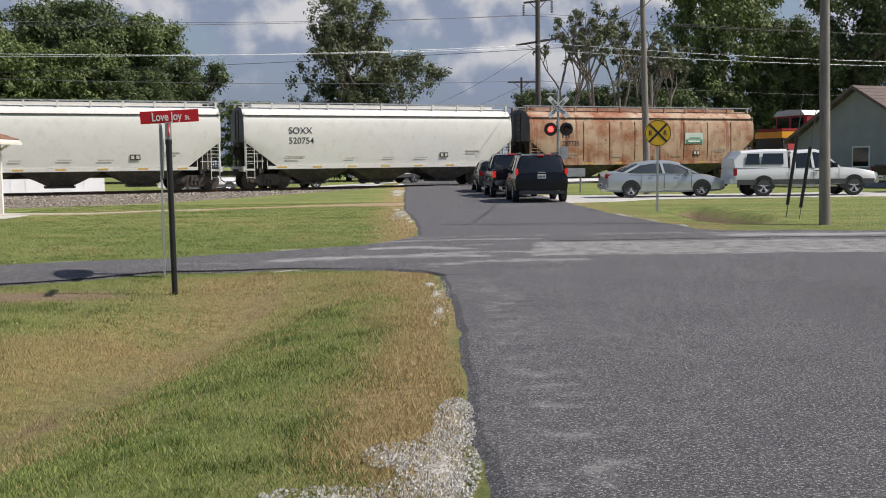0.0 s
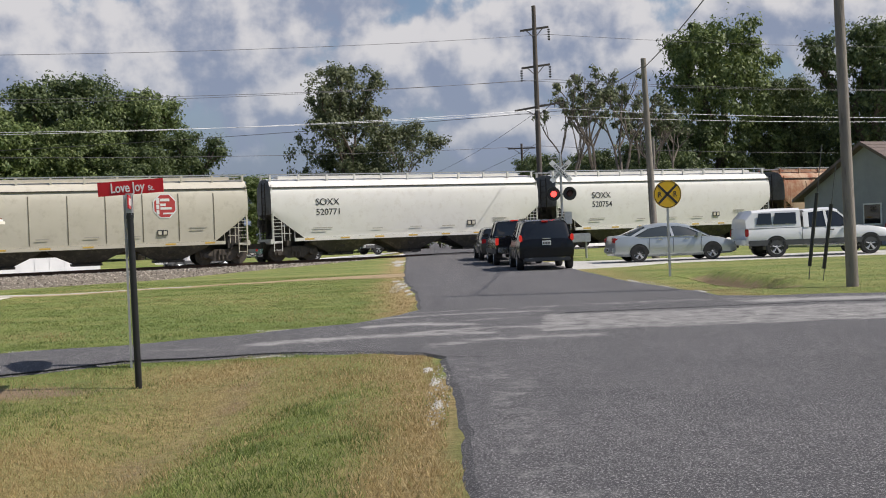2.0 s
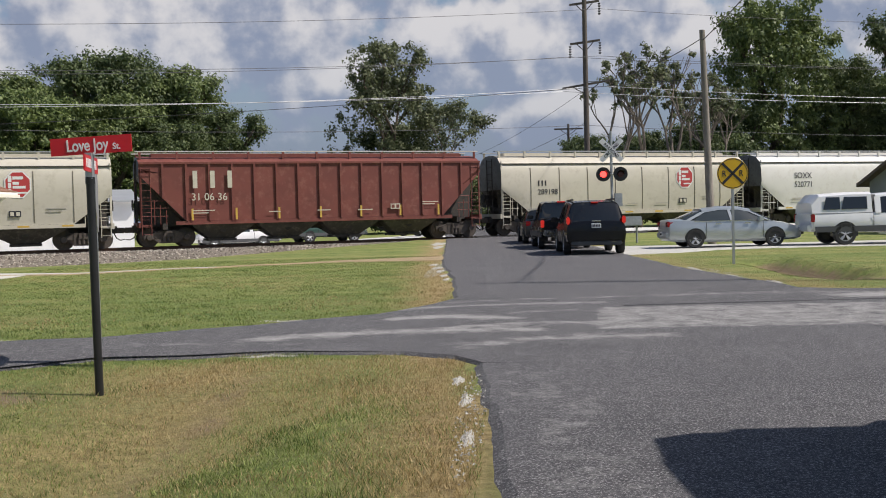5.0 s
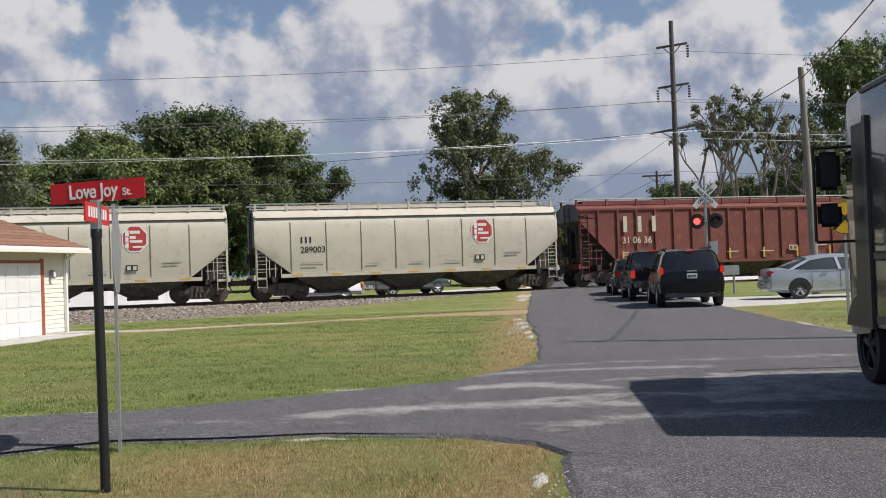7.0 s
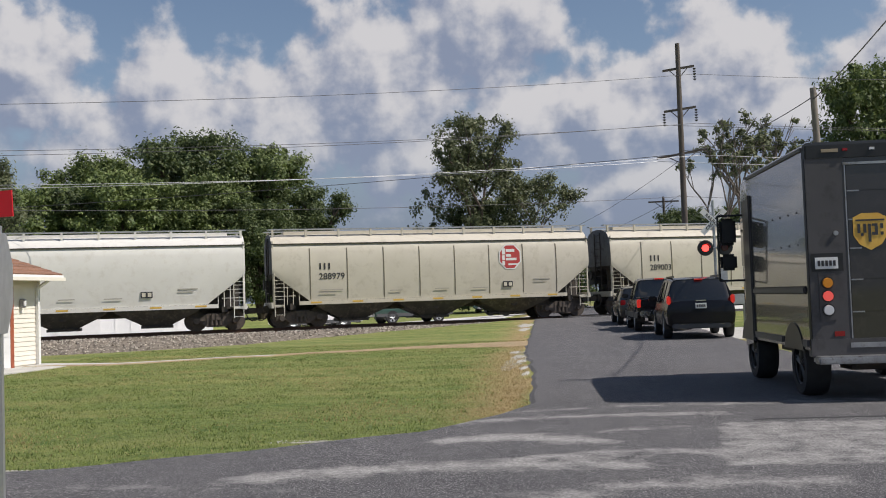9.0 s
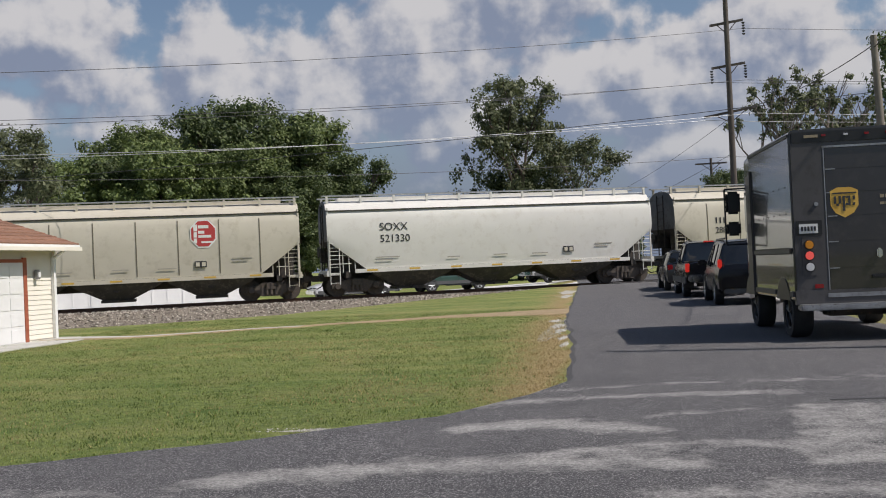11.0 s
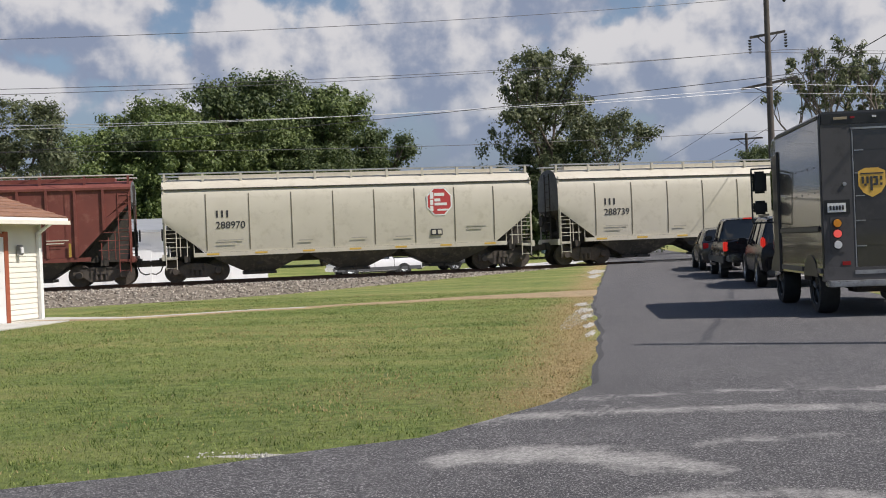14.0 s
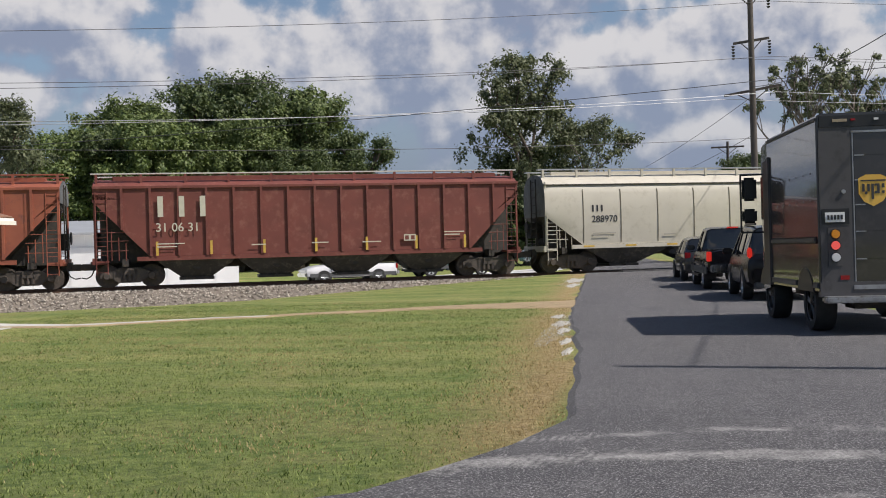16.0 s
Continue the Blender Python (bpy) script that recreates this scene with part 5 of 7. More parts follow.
def pickup(name, label, paint, m, cap=False, lit=True, ext=False, glassy="glass", trim="trim_grey"):
    L = 2.85 if ext else 2.65
    cab0 = -0.75 if not ext else -0.55
    car = vehicle(name, label, "pickup truck", paint,
                  [(-L, 0.55, 1.1, 0.88), (-L + 0.06, 0.48, 1.13, 0.95), (-1.6, 0.46, 1.13, 0.97), (-0.4, 0.42, 1.13, 0.975), (0.9, 0.42, 1.12, 0.975), (1.35, 0.44, 1.12, 0.96), (2.1, 0.46, 1.06, 0.94), (L - 0.12, 0.5, 0.94, 0.9), (L, 0.55, 0.82, 0.82)],
                  [(cab0 - 0.15, 1.1, 1.2, 0.9, 0.74), (cab0, 1.1, 1.76, 0.92, 0.72), (0.4, 1.1, 1.82, 0.92, 0.72), (0.75, 1.09, 1.74, 0.92, 0.72), (1.5, 1.07, 1.14, 0.86, 0.76)],
                  (-L + 1.15, L - 0.95), 0.97, (cab0 - 0.01, 0.76), [(cab0 + 0.02, cab0 + 0.05, 0.10), (0.28, 0.22, 0.05), (1.4, 0.72, 0.05)], 0.39, glassy=glassy)
    for side in (-1, 1):
        add_box(car, "tail_lamp", "tail_red" if lit else "tail_dim", -L - 0.02, -L + 0.1, side * 0.9 - 0.07, side * 0.9 + 0.07, 0.82, 1.1, bevel=0.02)
        add_box(car, "head_lamp", "clear_lens", L - 0.12, L + 0.02, side * 0.72 - 0.15, side * 0.72 + 0.15, 0.72, 0.88, bevel=0.03)
        add_box(car, "lower_cladding", trim, -L + 0.1, L - 0.15, side * 0.965 - 0.02, side * 0.965 + 0.02, 0.46, 0.66)
        add_box(car, "door_handle", trim, 0.3, 0.5, side * 0.985 - 0.015, side * 0.985 + 0.015, 0.96, 1.0)
        for x in (cab0 - 0.16, 0.28, 1.28):
            add_box(car, "door_seam", "black_paint", x - 0.008, x + 0.008, side * 0.978 - 0.004, side * 0.978 + 0.004, 0.5, 1.08)
        add_box(car, "step_bar", "chrome" if cap else "black_paint", -0.6, 1.2, side * 1.0 - 0.07, side * 1.0 + 0.05, 0.36, 0.42, bevel=0.02)
    add_box(car, "rear_bumper", "chrome" if not cap else "paint_white", -L - 0.16, -L + 0.02, -0.9, 0.9, 0.5, 0.72, bevel=0.04)
    add_box(car, "front_bumper", "chrome", L - 0.06, L + 0.1, -0.86, 0.86, 0.48, 0.7, bevel=0.04)
    add_box(car, "tow_hitch", "black_paint", -L - 0.3, -L, -0.05, 0.05, 0.4, 0.48)
    mirrors(car, 1.05, 1.08, 1.2, "black_paint")
    plate_bars(car, pose(-L - 0.17, 0, 0.62, 0, 0, -90))
    if cap:
        bm = bmesh.new()
        loft(bm, [cabin_ring(-L + 0.02, 1.12, 1.5, 0.9, 0.78), cabin_ring(-L + 0.3, 1.12, 1.80, 0.91, 0.74), cabin_ring(-1.6, 1.12, 1.86, 0.91, 0.74), cabin_ring(cab0 - 0.17, 1.12, 1.86, 0.91, 0.74)])
        cp = part("bed_cap", bm, paint, car, "white bed cap with dark side windows", smooth=30)
        for side in (-1, 1):
            for a, b in ((-L + 0.42, -1.85), (-1.8, cab0 - 0.35)):
                bm = bmesh.new()
                loft(bm, [[(a, side * 0.886, 1.25), (b, side * 0.886, 1.25), (b, side * 0.83, 1.62), (a + 0.1, side * 0.83, 1.62)], [(a, side * 0.915, 1.25), (b, side * 0.915, 1.25), (b, side * 0.85, 1.68), (a + 0.1, side * 0.85, 1.68)]])
                part("cap_window", bm, "glass", cp)
    else:
        add_box(car, "bed_floor", "black_paint", -L + 0.1, cab0 - 0.2, -0.85, 0.85, 1.135, 1.17)
        add_box(car, "high_brake_lamp", "tail_red" if lit else "tail_dim", cab0 - 0.05, cab0 + 0.03, -0.16, 0.16, 1.78, 1.82)
    car.matrix_basis = m
    return car


def wagon():
    car = vehicle("station_wagon", "dark grey car first in the queue at the crossing", "car", "paint_dark",
                  [(-2.2, 0.45, 0.85, 0.74), (-2.14, 0.3, 0.98, 0.84), (-1.5, 0.24, 1.0, 0.88), (0.6, 0.24, 0.98, 0.88), (1.2, 0.24, 0.95, 0.87), (1.9, 0.26, 0.82, 0.82), (2.2, 0.34, 0.66, 0.7)],
                  [(-2.1, 0.96, 1.05, 0.8, 0.66), (-1.7, 0.96, 1.44, 0.83, 0.62), (-0.6, 0.95, 1.52, 0.84, 0.62), (0.3, 0.95, 1.47, 0.84, 0.62), (1.2, 0.93, 0.99, 0.8, 0.66)],
                  (-1.35, 1.35), 0.88, (-1.72, 0.32), [(-1.9, -1.65, 0.08), (-0.1, -0.15, 0.05), (1.1, 0.28, 0.045)], 0.33)
    for side in (-1, 1):
        add_box(car, "tail_lamp", "tail_dim", -2.22, -2.05, side * 0.72 - 0.1, side * 0.72 + 0.1, 0.78, 0.98, bevel=0.02)
    mirrors(car, 0.85, 0.96, 1.0, "paint_dark")
    car.matrix_basis = pose(-0.72, 51.8, ground_z(-0.7, 51.8) + 0.03, 0, 0, 94)
    return car


sedan()
suv()
wagon()
pickup("pickup_truck", "black pickup truck waiting behind the first car", "paint_black", pose(-0.12, 45.9, ground_z(-0.1, 45.9) + 0.03, 0, 0, 93))
pickup("pickup_truck", "white pickup truck with bed cap parked on the driveway", "paint_white", pose(11.25, 42.3, ground_z(11.2, 42.3) + 0.022, 0, 0, 3), cap=True, lit=False, ext=True)
pickup("pickup_truck", "black pickup truck parked nose out by the house", "paint_black", pose(18.4, 45.6, ground_z(18.4, 45.6) + 0.022, 0, 0, 12), lit=False)
# parked beyond the tracks
for name_, label_, paint_, s_, o_, turn_ in (("pickup_truck", "white pickup truck parked beyond the tracks", "paint_white", -2.5, 12.5, 15), ("pickup_truck", "dark green pickup truck parked beyond the tracks", "paint_green", -9.5, 13.5, 10), ("pickup_truck", "white work truck parked beyond the tracks", "paint_white", -15.5, 13.0, 190)):
    p_ = T0 + TU * s_ + TN * o_
    pickup(name_, label_, paint_, pose(p_.x, p_.y, ground_z(p_.x, p_.y) + 0.022, 0, 0, TRACK_DEG + turn_), lit=False, glassy="glass_grey")


# ---- delivery van ----
def delivery_van():
    van = thing("delivery_van", "dark brown parcel delivery step van with gold shield", "delivery van")
    H, W = 3.15, 1.13          # rear at x = 0
    bm = bmesh.new()
    def ring(x, z0, z1, w):
        return [(x, w, z0), (x, w, z1 - 0.08), (x, w - 0.025, z1 - 0.025), (x, w - 0.08, z1), (x, -w + 0.08, z1), (x, -w + 0.025, z1 - 0.025), (x, -w, z1 - 0.08), (x, -w, z0)]
    loft(bm, [ring(0, 0.62, H, W), ring(3.3, 0.62, H, W)])
    body = part("cargo_box", bm, "van_brown", van, smooth=25)
    bm = bmesh.new()
    loft(bm, [ring(3.3, 0.55, H - 0.01, W - 0.005), ring(3.85, 0.5, H - 0.05, W - 0.02), ring(4.02, 0.5, 2.8, W - 0.04), ring(4.12, 0.5, 1.7, W - 0.06), ring(4.45, 0.5, 1.45, W - 0.16), ring(4.52, 0.55, 1.1, W - 0.2)])
    cab = part("cab", bm, "van_brown", van, smooth=25)
    # side door opening and windows
    for side in (-1, 1):
        # flat black sheet on the cab side, painted as the doorway's shaded inside
        add_box(cab, "door_opening", "black_paint", 3.22, 3.64, side * (W + 0.003) - 0.008, side * (W + 0.003) + 0.008, 0.62, 2.75)
        add_box(cab, "door_pillar", "van_grey", 3.12, 3.22, side * (W + 0.01) - 0.02, side * (W + 0.01) + 0.02, 0.6, 2.8)
        add_box(cab, "quarter_window", "glass", 3.72, 3.94, side * (W - 0.03) - 0.02, side * (W - 0.03) + 0.02, 1.75, 2.5)
        add_box(body, "rub_rail", "van_grey", 0.06, 3.0, side * (W + 0.015) - 0.02, side * (W + 0.015) + 0.02, 1.30, 1.40, bevel=0.02)
        add_box(body, "skirt_rail", "van_grey", 0.04, 0.26, side * (W + 0.01) - 0.015, side * (W + 0.01) + 0.015, 0.66, 0.74)
        add_box(body, "skirt_rail", "van_grey", 1.32, 3.0, side * (W + 0.01) - 0.015, side * (W + 0.01) + 0.015, 0.66, 0.74)
        add_box(body, "roof_gutter", "black_paint", 0.0, 3.3, side * (W - 0.01) - 0.02, side * (W - 0.01) + 0.025, H - 0.1, H - 0.06)
        for k in range(6):
            for z in (2.32, 1.92):
                bm = bmesh.new()
                x = 0.35 + k * 0.44
                rod(bm, (x, side * W, z), (x, side * (W + 0.008), z), 0.014, seg=8)
                part("rivet", bm, "van_grey", body)
        # mirrors on a tube frame
        bm = bmesh.new()
        y0, y1 = side * (W - 0.05), side * (W + 0.36)
        for z in (1.52, 2.55):
            rod(bm, (3.8, y0, z), (3.85, y1, z), 0.018, seg=6)
        rod(bm, (3.85, y1, 1.52), (3.85, y1, 2.55), 0.018, seg=6)
        mf = part("mirror_frame", bm, "black_paint", cab)
        add_box(mf, "mirror_head", "black_paint", 3.76, 3.84, side * (W + 0.22) - 0.13, side * (W + 0.22) + 0.13, 2.08, 2.5, bevel=0.04)
        add_box(mf, "mirror_head", "black_paint", 3.76, 3.84, side * (W + 0.22) - 0.13, side * (W + 0.22) + 0.13, 1.68, 1.94, bevel=0.04)
        for x, r in ((0.78, 0.40), (3.56, 0.40)):
            bm = bmesh.new()
            arch_disc(bm, x, r + 0.02, r + 0.12, side * (W - 0.35), side * (W + 0.012), 0.6)
            part("wheel_arch", bm, "black_paint", van)
            wheel(van, x, side * (W - 0.2), r, 0.3, "black_paint", 5)
    add_box(cab, "windscreen", "glass", 4.03, 4.12, -0.9, 0.9, 1.78, 2.7)
    # rear: roller door between two posts
    for side in (-1, 1):
        y0, y1 = sorted((side * 0.64, side * 1.10))
        add_box(body, "rear_panel", "van_grey", -0.02, 0.01, y0, y1, 0.75, 2.95)
        rp = add_box(body, "lamp_panel", "van_grey", -0.03, -0.015, *sorted((side * 0.8, side * 1.0)), 0.98, 1.55)
        for z, mt, nm in ((1.43, "amber", "turn_lamp"), (1.27, "van_lamp_red", "brake_lamp"), (1.10, "clear_lens", "reverse_lamp")):
            bm = bmesh.new()
            rod(bm, (-0.02, side * 0.9, z), (-0.065, side * 0.9, z), 0.066, 0.058, seg=18)
            part(nm, bm, mt, rp, {"amber": "round amber lamp", "van_lamp_red": "round red lamp, lit", "clear_lens": "round clear lamp"}[mt])
            bm = bmesh.new()
            rod(bm, (-0.018, side * 0.9, z), (-0.04, side * 0.9, z), 0.078, 0.076, seg=18)
            part("lamp_ring", bm, "black_paint", rp)
        add_box(rp, "side_reflector", "tail_dim", -0.03, -0.02, side * 0.78 - 0.06, side * 0.78 + 0.06, 0.78, 0.84)
    door = new("roller_door")
    door.parent = body
    add_door = [0.74, 1.07, 1.46, 1.84, 2.19, 2.54, 2.86]
    for z0, z1 in zip(add_door, add_door[1:]):
        part("door_slat", box(bmesh.new(), -0.012, 0.01, -0.61, 0.61, z0 + 0.006, z1 - 0.006), "van_brown", door)
    add_box(body, "door_header", "steel", -0.03, 0.0, -0.65, 0.65, 2.86, 2.89)
    for side in (-1, 1):
        add_box(body, "door_track", "steel", -0.025, 0.0, side * 0.63 - 0.008, side * 0.63 + 0.008, 0.74, 2.86)
        for z in add_door[1:-1]:
            add_box(body, "hinge_strap", "steel", -0.022, -0.012, *sorted((side * 0.47, side * 0.61)), z - 0.008, z + 0.008)
    add_box(body, "rear_header", "black_paint", -0.03, 0.01, -1.08, 1.08, 2.95, 3.11)
    for y in (-0.62, -0.3, 0.0, 0.3, 0.62):
        add_box(body, "marker_lamp", "clear_lens" if y == 0.3 else "tail_dim", -0.05, -0.03, y - 0.03, y + 0.03, 3.03, 3.06)
    add_box(body, "fleet_bar", "stencil_gold", -0.04, -0.031, 0.7, 0.9, 3.02, 3.06)
    add_box(body, "door_latch", "chrome", -0.06, -0.012, -0.14, -0.06, 1.2, 1.34, bevel=0.02)
    add_box(body, "door_pull", "black_paint", -0.06, -0.012, -0.2, 0.04, 0.9, 0.96, bevel=0.02)
    # shield: gold with darker field
    pts = [(-0.2, 0.17), (-0.1, 0.22), (0.1, 0.22), (0.2, 0.17), (0.2, -0.05), (0.13, -0.16), (0, -0.23), (-0.13, -0.16), (-0.2, -0.05)]
    sh = part("shield", loft(bmesh.new(), [[(0, y, z) for y, z in pts], [(-0.006, y, z) for y, z in pts]]), "gold", body, "gold shield emblem")
    sh.matrix_basis = pose(-0.018, 0.36, 2.04)
    # dark bars on the gold field, the lowest ones hanging deeper
    for y, z0, z1 in ((0.135, -0.02, 0.09), (0.065, -0.02, 0.09), (0.1, -0.055, -0.02), (0.01, -0.13, 0.09), (-0.035, 0.06, 0.09), (-0.035, -0.05, -0.015), (-0.07, -0.05, 0.09), (-0.135, 0.03, 0.09), (-0.135, -0.05, -0.01)):
        part("shield_bar", box(bmesh.new(), -0.013, -0.007, y - 0.017, y + 0.017, z0, z1), "van_brown", sh)
    part("shield_sweep", box(bmesh.new(), -0.011, -0.007, -0.17, 0.17, 0.125, 0.145), "van_brown", sh)
    for k in range(6):
        add_box(body, "writing_bar", "stencil_gold", -0.017, -0.0135, -0.21 - k * 0.075, -0.15 - k * 0.075, 2.08, 2.13)
        add_box(body, "writing_bar", "stencil_gold", -0.017, -0.0135, -0.21 - k * 0.075, -0.15 - k * 0.075, 1.98, 2.02)
    # licence plate recess
    add_box(body, "plate_recess", "black_paint", -0.028, -0.018, 0.70, 1.08, 1.57, 1.79)
    plate_bars(body, pose(-0.036, 0.9, 1.67, 0, 0, -90), 0.27, 0.14)
    bm = bmesh.new()
    rod(bm, (-0.02, 0.77, 2.03), (-0.04, 0.77, 2.03), 0.03, seg=12)
    part("door_lock", bm, "steel", body)
    add_box(van, "rear_bumper", "steel", -0.26, 0.0, -1.1, 1.1, 0.46, 0.55, "scuffed steel step bumper", 0.02)
    add_box(van, "rear_sill", "steel", -0.04, 0.02, -0.66, 0.66, 0.64, 0.70)
    add_box(van, "chassis", "under", 0.2, 4.2, -0.5, 0.5, 0.4, 0.62)
    add_box(van, "rear_cross_member", "van_grey", -0.03, 0.1, -1.12, 1.12, 0.54, 0.75)
    add_box(van, "fuel_tank", "under", 0.3, 0.9, -0.4, 0.6, 0.34, 0.56, bevel=0.05)
    add_box(van, "tow_hook", "under", -0.2, 0.3, -0.35, -0.2, 0.36, 0.5)
    return van


VAN = delivery_van()


# ---- signs, signals and poles ----
def sign_post():
    post = thing("street_sign", "red street name sign on a black post", "street sign", pose(-5.8, 12.78, ground_z(-5.8, 12.78) - 0.04, 0, 0, 0))
    bm = bmesh.new()
    rod(bm, (0, 0, -0.3), (-0.02, 0, 1.90), 0.036, seg=14)
    rod(bm, (-0.02, 0, 1.88), (-0.02, 0, 1.94), 0.041, 0.041, seg=14)
    part("post", bm, "black_paint", post, "black steel post", smooth=40)
    add_box(post, "bracket", "galv", -0.05, 0.01, -0.03, 0.03, 1.92, 2.15)
    bl = add_box(post, "name_blade", "red_sign", -0.35, 0.35, -0.006, 0.006, -0.075, 0.075, "red blade lettered Love Joy St.")
    bl.matrix_basis = pose(0.0, 0, 2.215, 0, -2.5, 4)
    text_mesh("blade_lettering", "Love Joy", 0.145, "white_paint", bl, pose(-0.215, -0.008, -0.045, 90, 0, 0), bold=0.0025, squeeze=0.72)
    text_mesh("blade_lettering", "St.", 0.075, "white_paint", bl, pose(0.185, -0.008, -0.045, 90, 0, 0), bold=0.0015, squeeze=0.9)
    b2 = add_box(post, "cross_blade", "red_sign", -0.006, 0.006, -0.38, 0.38, -0.07, 0.07, "red cross-street blade with white bars")
    b2.matrix_basis = pose(-0.01, 0, 2.05, 0, 0, 14)
    for k in range(8):
        y = -0.30 + k * 0.075
        for side in (-1, 1):
            part("blade_bar", box(bmesh.new(), side * 0.007 - 0.002, side * 0.007 + 0.002, y, y + 0.045, -0.035, 0.04), "white_paint", b2)
    st = thing("stop_sign", "back of a stop sign on a galvanised channel post", "stop sign", pose(-6.27, 14.0, ground_z(-6.27, 14.0), 0, 0, 110))
    bm = bmesh.new()
    prism(bm, [(0.035, -0.3), (0.035, 2.08), (-0.035, 2.08), (-0.035, -0.3)], -0.012, 0.012)
    part("channel_post", bm, "galv", st)
    bm = bmesh.new()
    octagon(bm, 0, 1.68, 0.38, -0.014, 0.004)
    part("plate", bm, "galv", st, "bare metal back of the octagon")


sign_post()


def railroad_sign():
    s = thing("railroad_warning_sign", "round yellow railroad crossing warning sign on steel post", "road sign", pose(3.42, 30.4, ground_z(3.42, 30.4), 0, 0, 2))
    bm = bmesh.new()
    prism(bm, [(-0.03, -0.3), (0.03, -0.3), (0.025, 2.6), (-0.035, 2.6)], -0.02, 0.02)
    part("post", bm, "galv", s)
    bm = bmesh.new()
    rod(bm, (0, -0.02, 2.26), (0, -0.026, 2.26), 0.385, seg=40)
    disc = part("disc", bm, "yellow", s, "yellow disc with black cross and letters")
    bm = bmesh.new()
    n = 40
    a = [[(r * math.cos(2 * math.pi * k / n), -0.0275 - 0.001 * j, 2.26 + r * math.sin(2 * math.pi * k / n)) for k in range(n)] for j, r in enumerate((0.372, 0.354))]
    vs = [[bm.verts.new(p) for p in ring] for ring in a]
    for k in range(n):
        bm.faces.new((vs[0][k], vs[0][(k + 1) % n], vs[1][(k + 1) % n], vs[1][k]))
    part("border", bm, "black_letter", disc)
    for sgn in (-1, 1):
        b = part("cross_bar", box(bmesh.new(), -0.36, 0.36, -0.031, -0.028, -0.032, 0.032), "black_letter", disc)
        b.matrix_basis = pose(0, 0, 2.26, 0, sgn * 45, 0)
    for x in (-0.265, 0.155):
        text_mesh("sign_letter", "R", 0.21, "black_letter", disc, pose(x, -0.03, 2.19, 90, 0, 0), bold=0.003, squeeze=0.85)


railroad_sign()


def crossing_signal(x, y, rz, lit_left):
    g = ground_z(x, y)
    s = thing("crossing_signal", "railroad crossing signal with crossbuck and twin red lights", "crossing signal", pose(x, y, g, 0, 0, rz))
    bm = bmesh.new()
    rod(bm, (0, 0, -0.1), (0, 0, 4.75), 0.055, seg=12)
    rod(bm, (0, 0, 0), (0, 0, 0.5), 0.14, 0.11, seg=12)
    part("mast", bm, "galv", s, "silver tubular mast", smooth=40)
    for sg, words in ((-1, "CROSSING"), (1, "RAILROAD")):
        b = part("crossbuck_blade", box(bmesh.new(), -0.62, 0.62, -0.006 * sg - 0.07, -0.006 * sg - 0.062, -0.11, 0.11), "white_paint", s, "white crossbuck blade with black letters")
        b.matrix_basis = pose(0, 0, 3.95, 0, -sg * -45, 0)
        text_mesh("blade_lettering", words, 0.17, "black_letter", b, pose(0, -0.006 * sg - 0.074, -0.06, 90, 0, 0), align="CENTER", bold=0.004, squeeze=0.98)
    bm = bmesh.new()
    rod(bm, (-0.5, -0.03, 2.95), (0.5, -0.03, 2.95), 0.035, seg=8)
    rod(bm, (-0.55, 0, 4.55), (0, 0, 4.55), 0.02, seg=6)
    part("cross_arm", bm, "galv", s)
    for k, sx in enumerate((-0.36, 0.36)):
        lamp = new("lamp_unit")
        lamp.parent = s
        bm = bmesh.new()
        rod(bm, (sx, -0.10, 2.95), (sx, -0.08, 2.95), 0.30, 0.30, seg=28)
        part("backing_disc", bm, "black_paint", lamp)
        bm = bmesh.new()
        rod(bm, (sx, -0.10, 2.95), (sx, 0.12, 2.95), 0.16, 0.1, seg=16)
        part("housing", bm, "black_paint", lamp)
        bm = bmesh.new()
        rod(bm, (sx, -0.11, 2.95), (sx, -0.13, 2.95), 0.135, 0.10, seg=20)
        part("lens", bm, "signal_on" if (k == 0) == lit_left else "signal_off", lamp, "lit red lens" if (k == 0) == lit_left else "dark red lens")
        bm = bmesh.new()
        n = 16
        a = [[(sx + 0.17 * math.cos(math.pi * q / (n - 1)), yy, 2.95 + 0.17 * math.sin(math.pi * q / (n - 1))) for q in range(n)] for yy in (-0.1, -0.34)]
        loft(bm, a, close=False)
        part("hood", bm, "black_paint", lamp)
    add_box(s, "relay_case", "galv", 0.1, 0.42, -0.12, 0.15, 1.6, 2.15, bevel=0.02)
    return s


crossing_signal(2.2, 48.0, 3, True)
bunga = thing("relay_cabinet", "grey steel relay cabinet on short posts", "relay cabinet", pose(3.0, 49.5, ground_z(3.0, 49.5), 0, 0, 10))
add_box(bunga, "case", "galv", -0.55, 0.55, -0.3, 0.3, 0.75, 1.15, bevel=0.03)
for x_ in (-0.4, 0.4):
    part("post", rod(bmesh.new(), (x_, 0, -0.1), (x_, 0, 0.76), 0.05, seg=8), "galv", bunga)


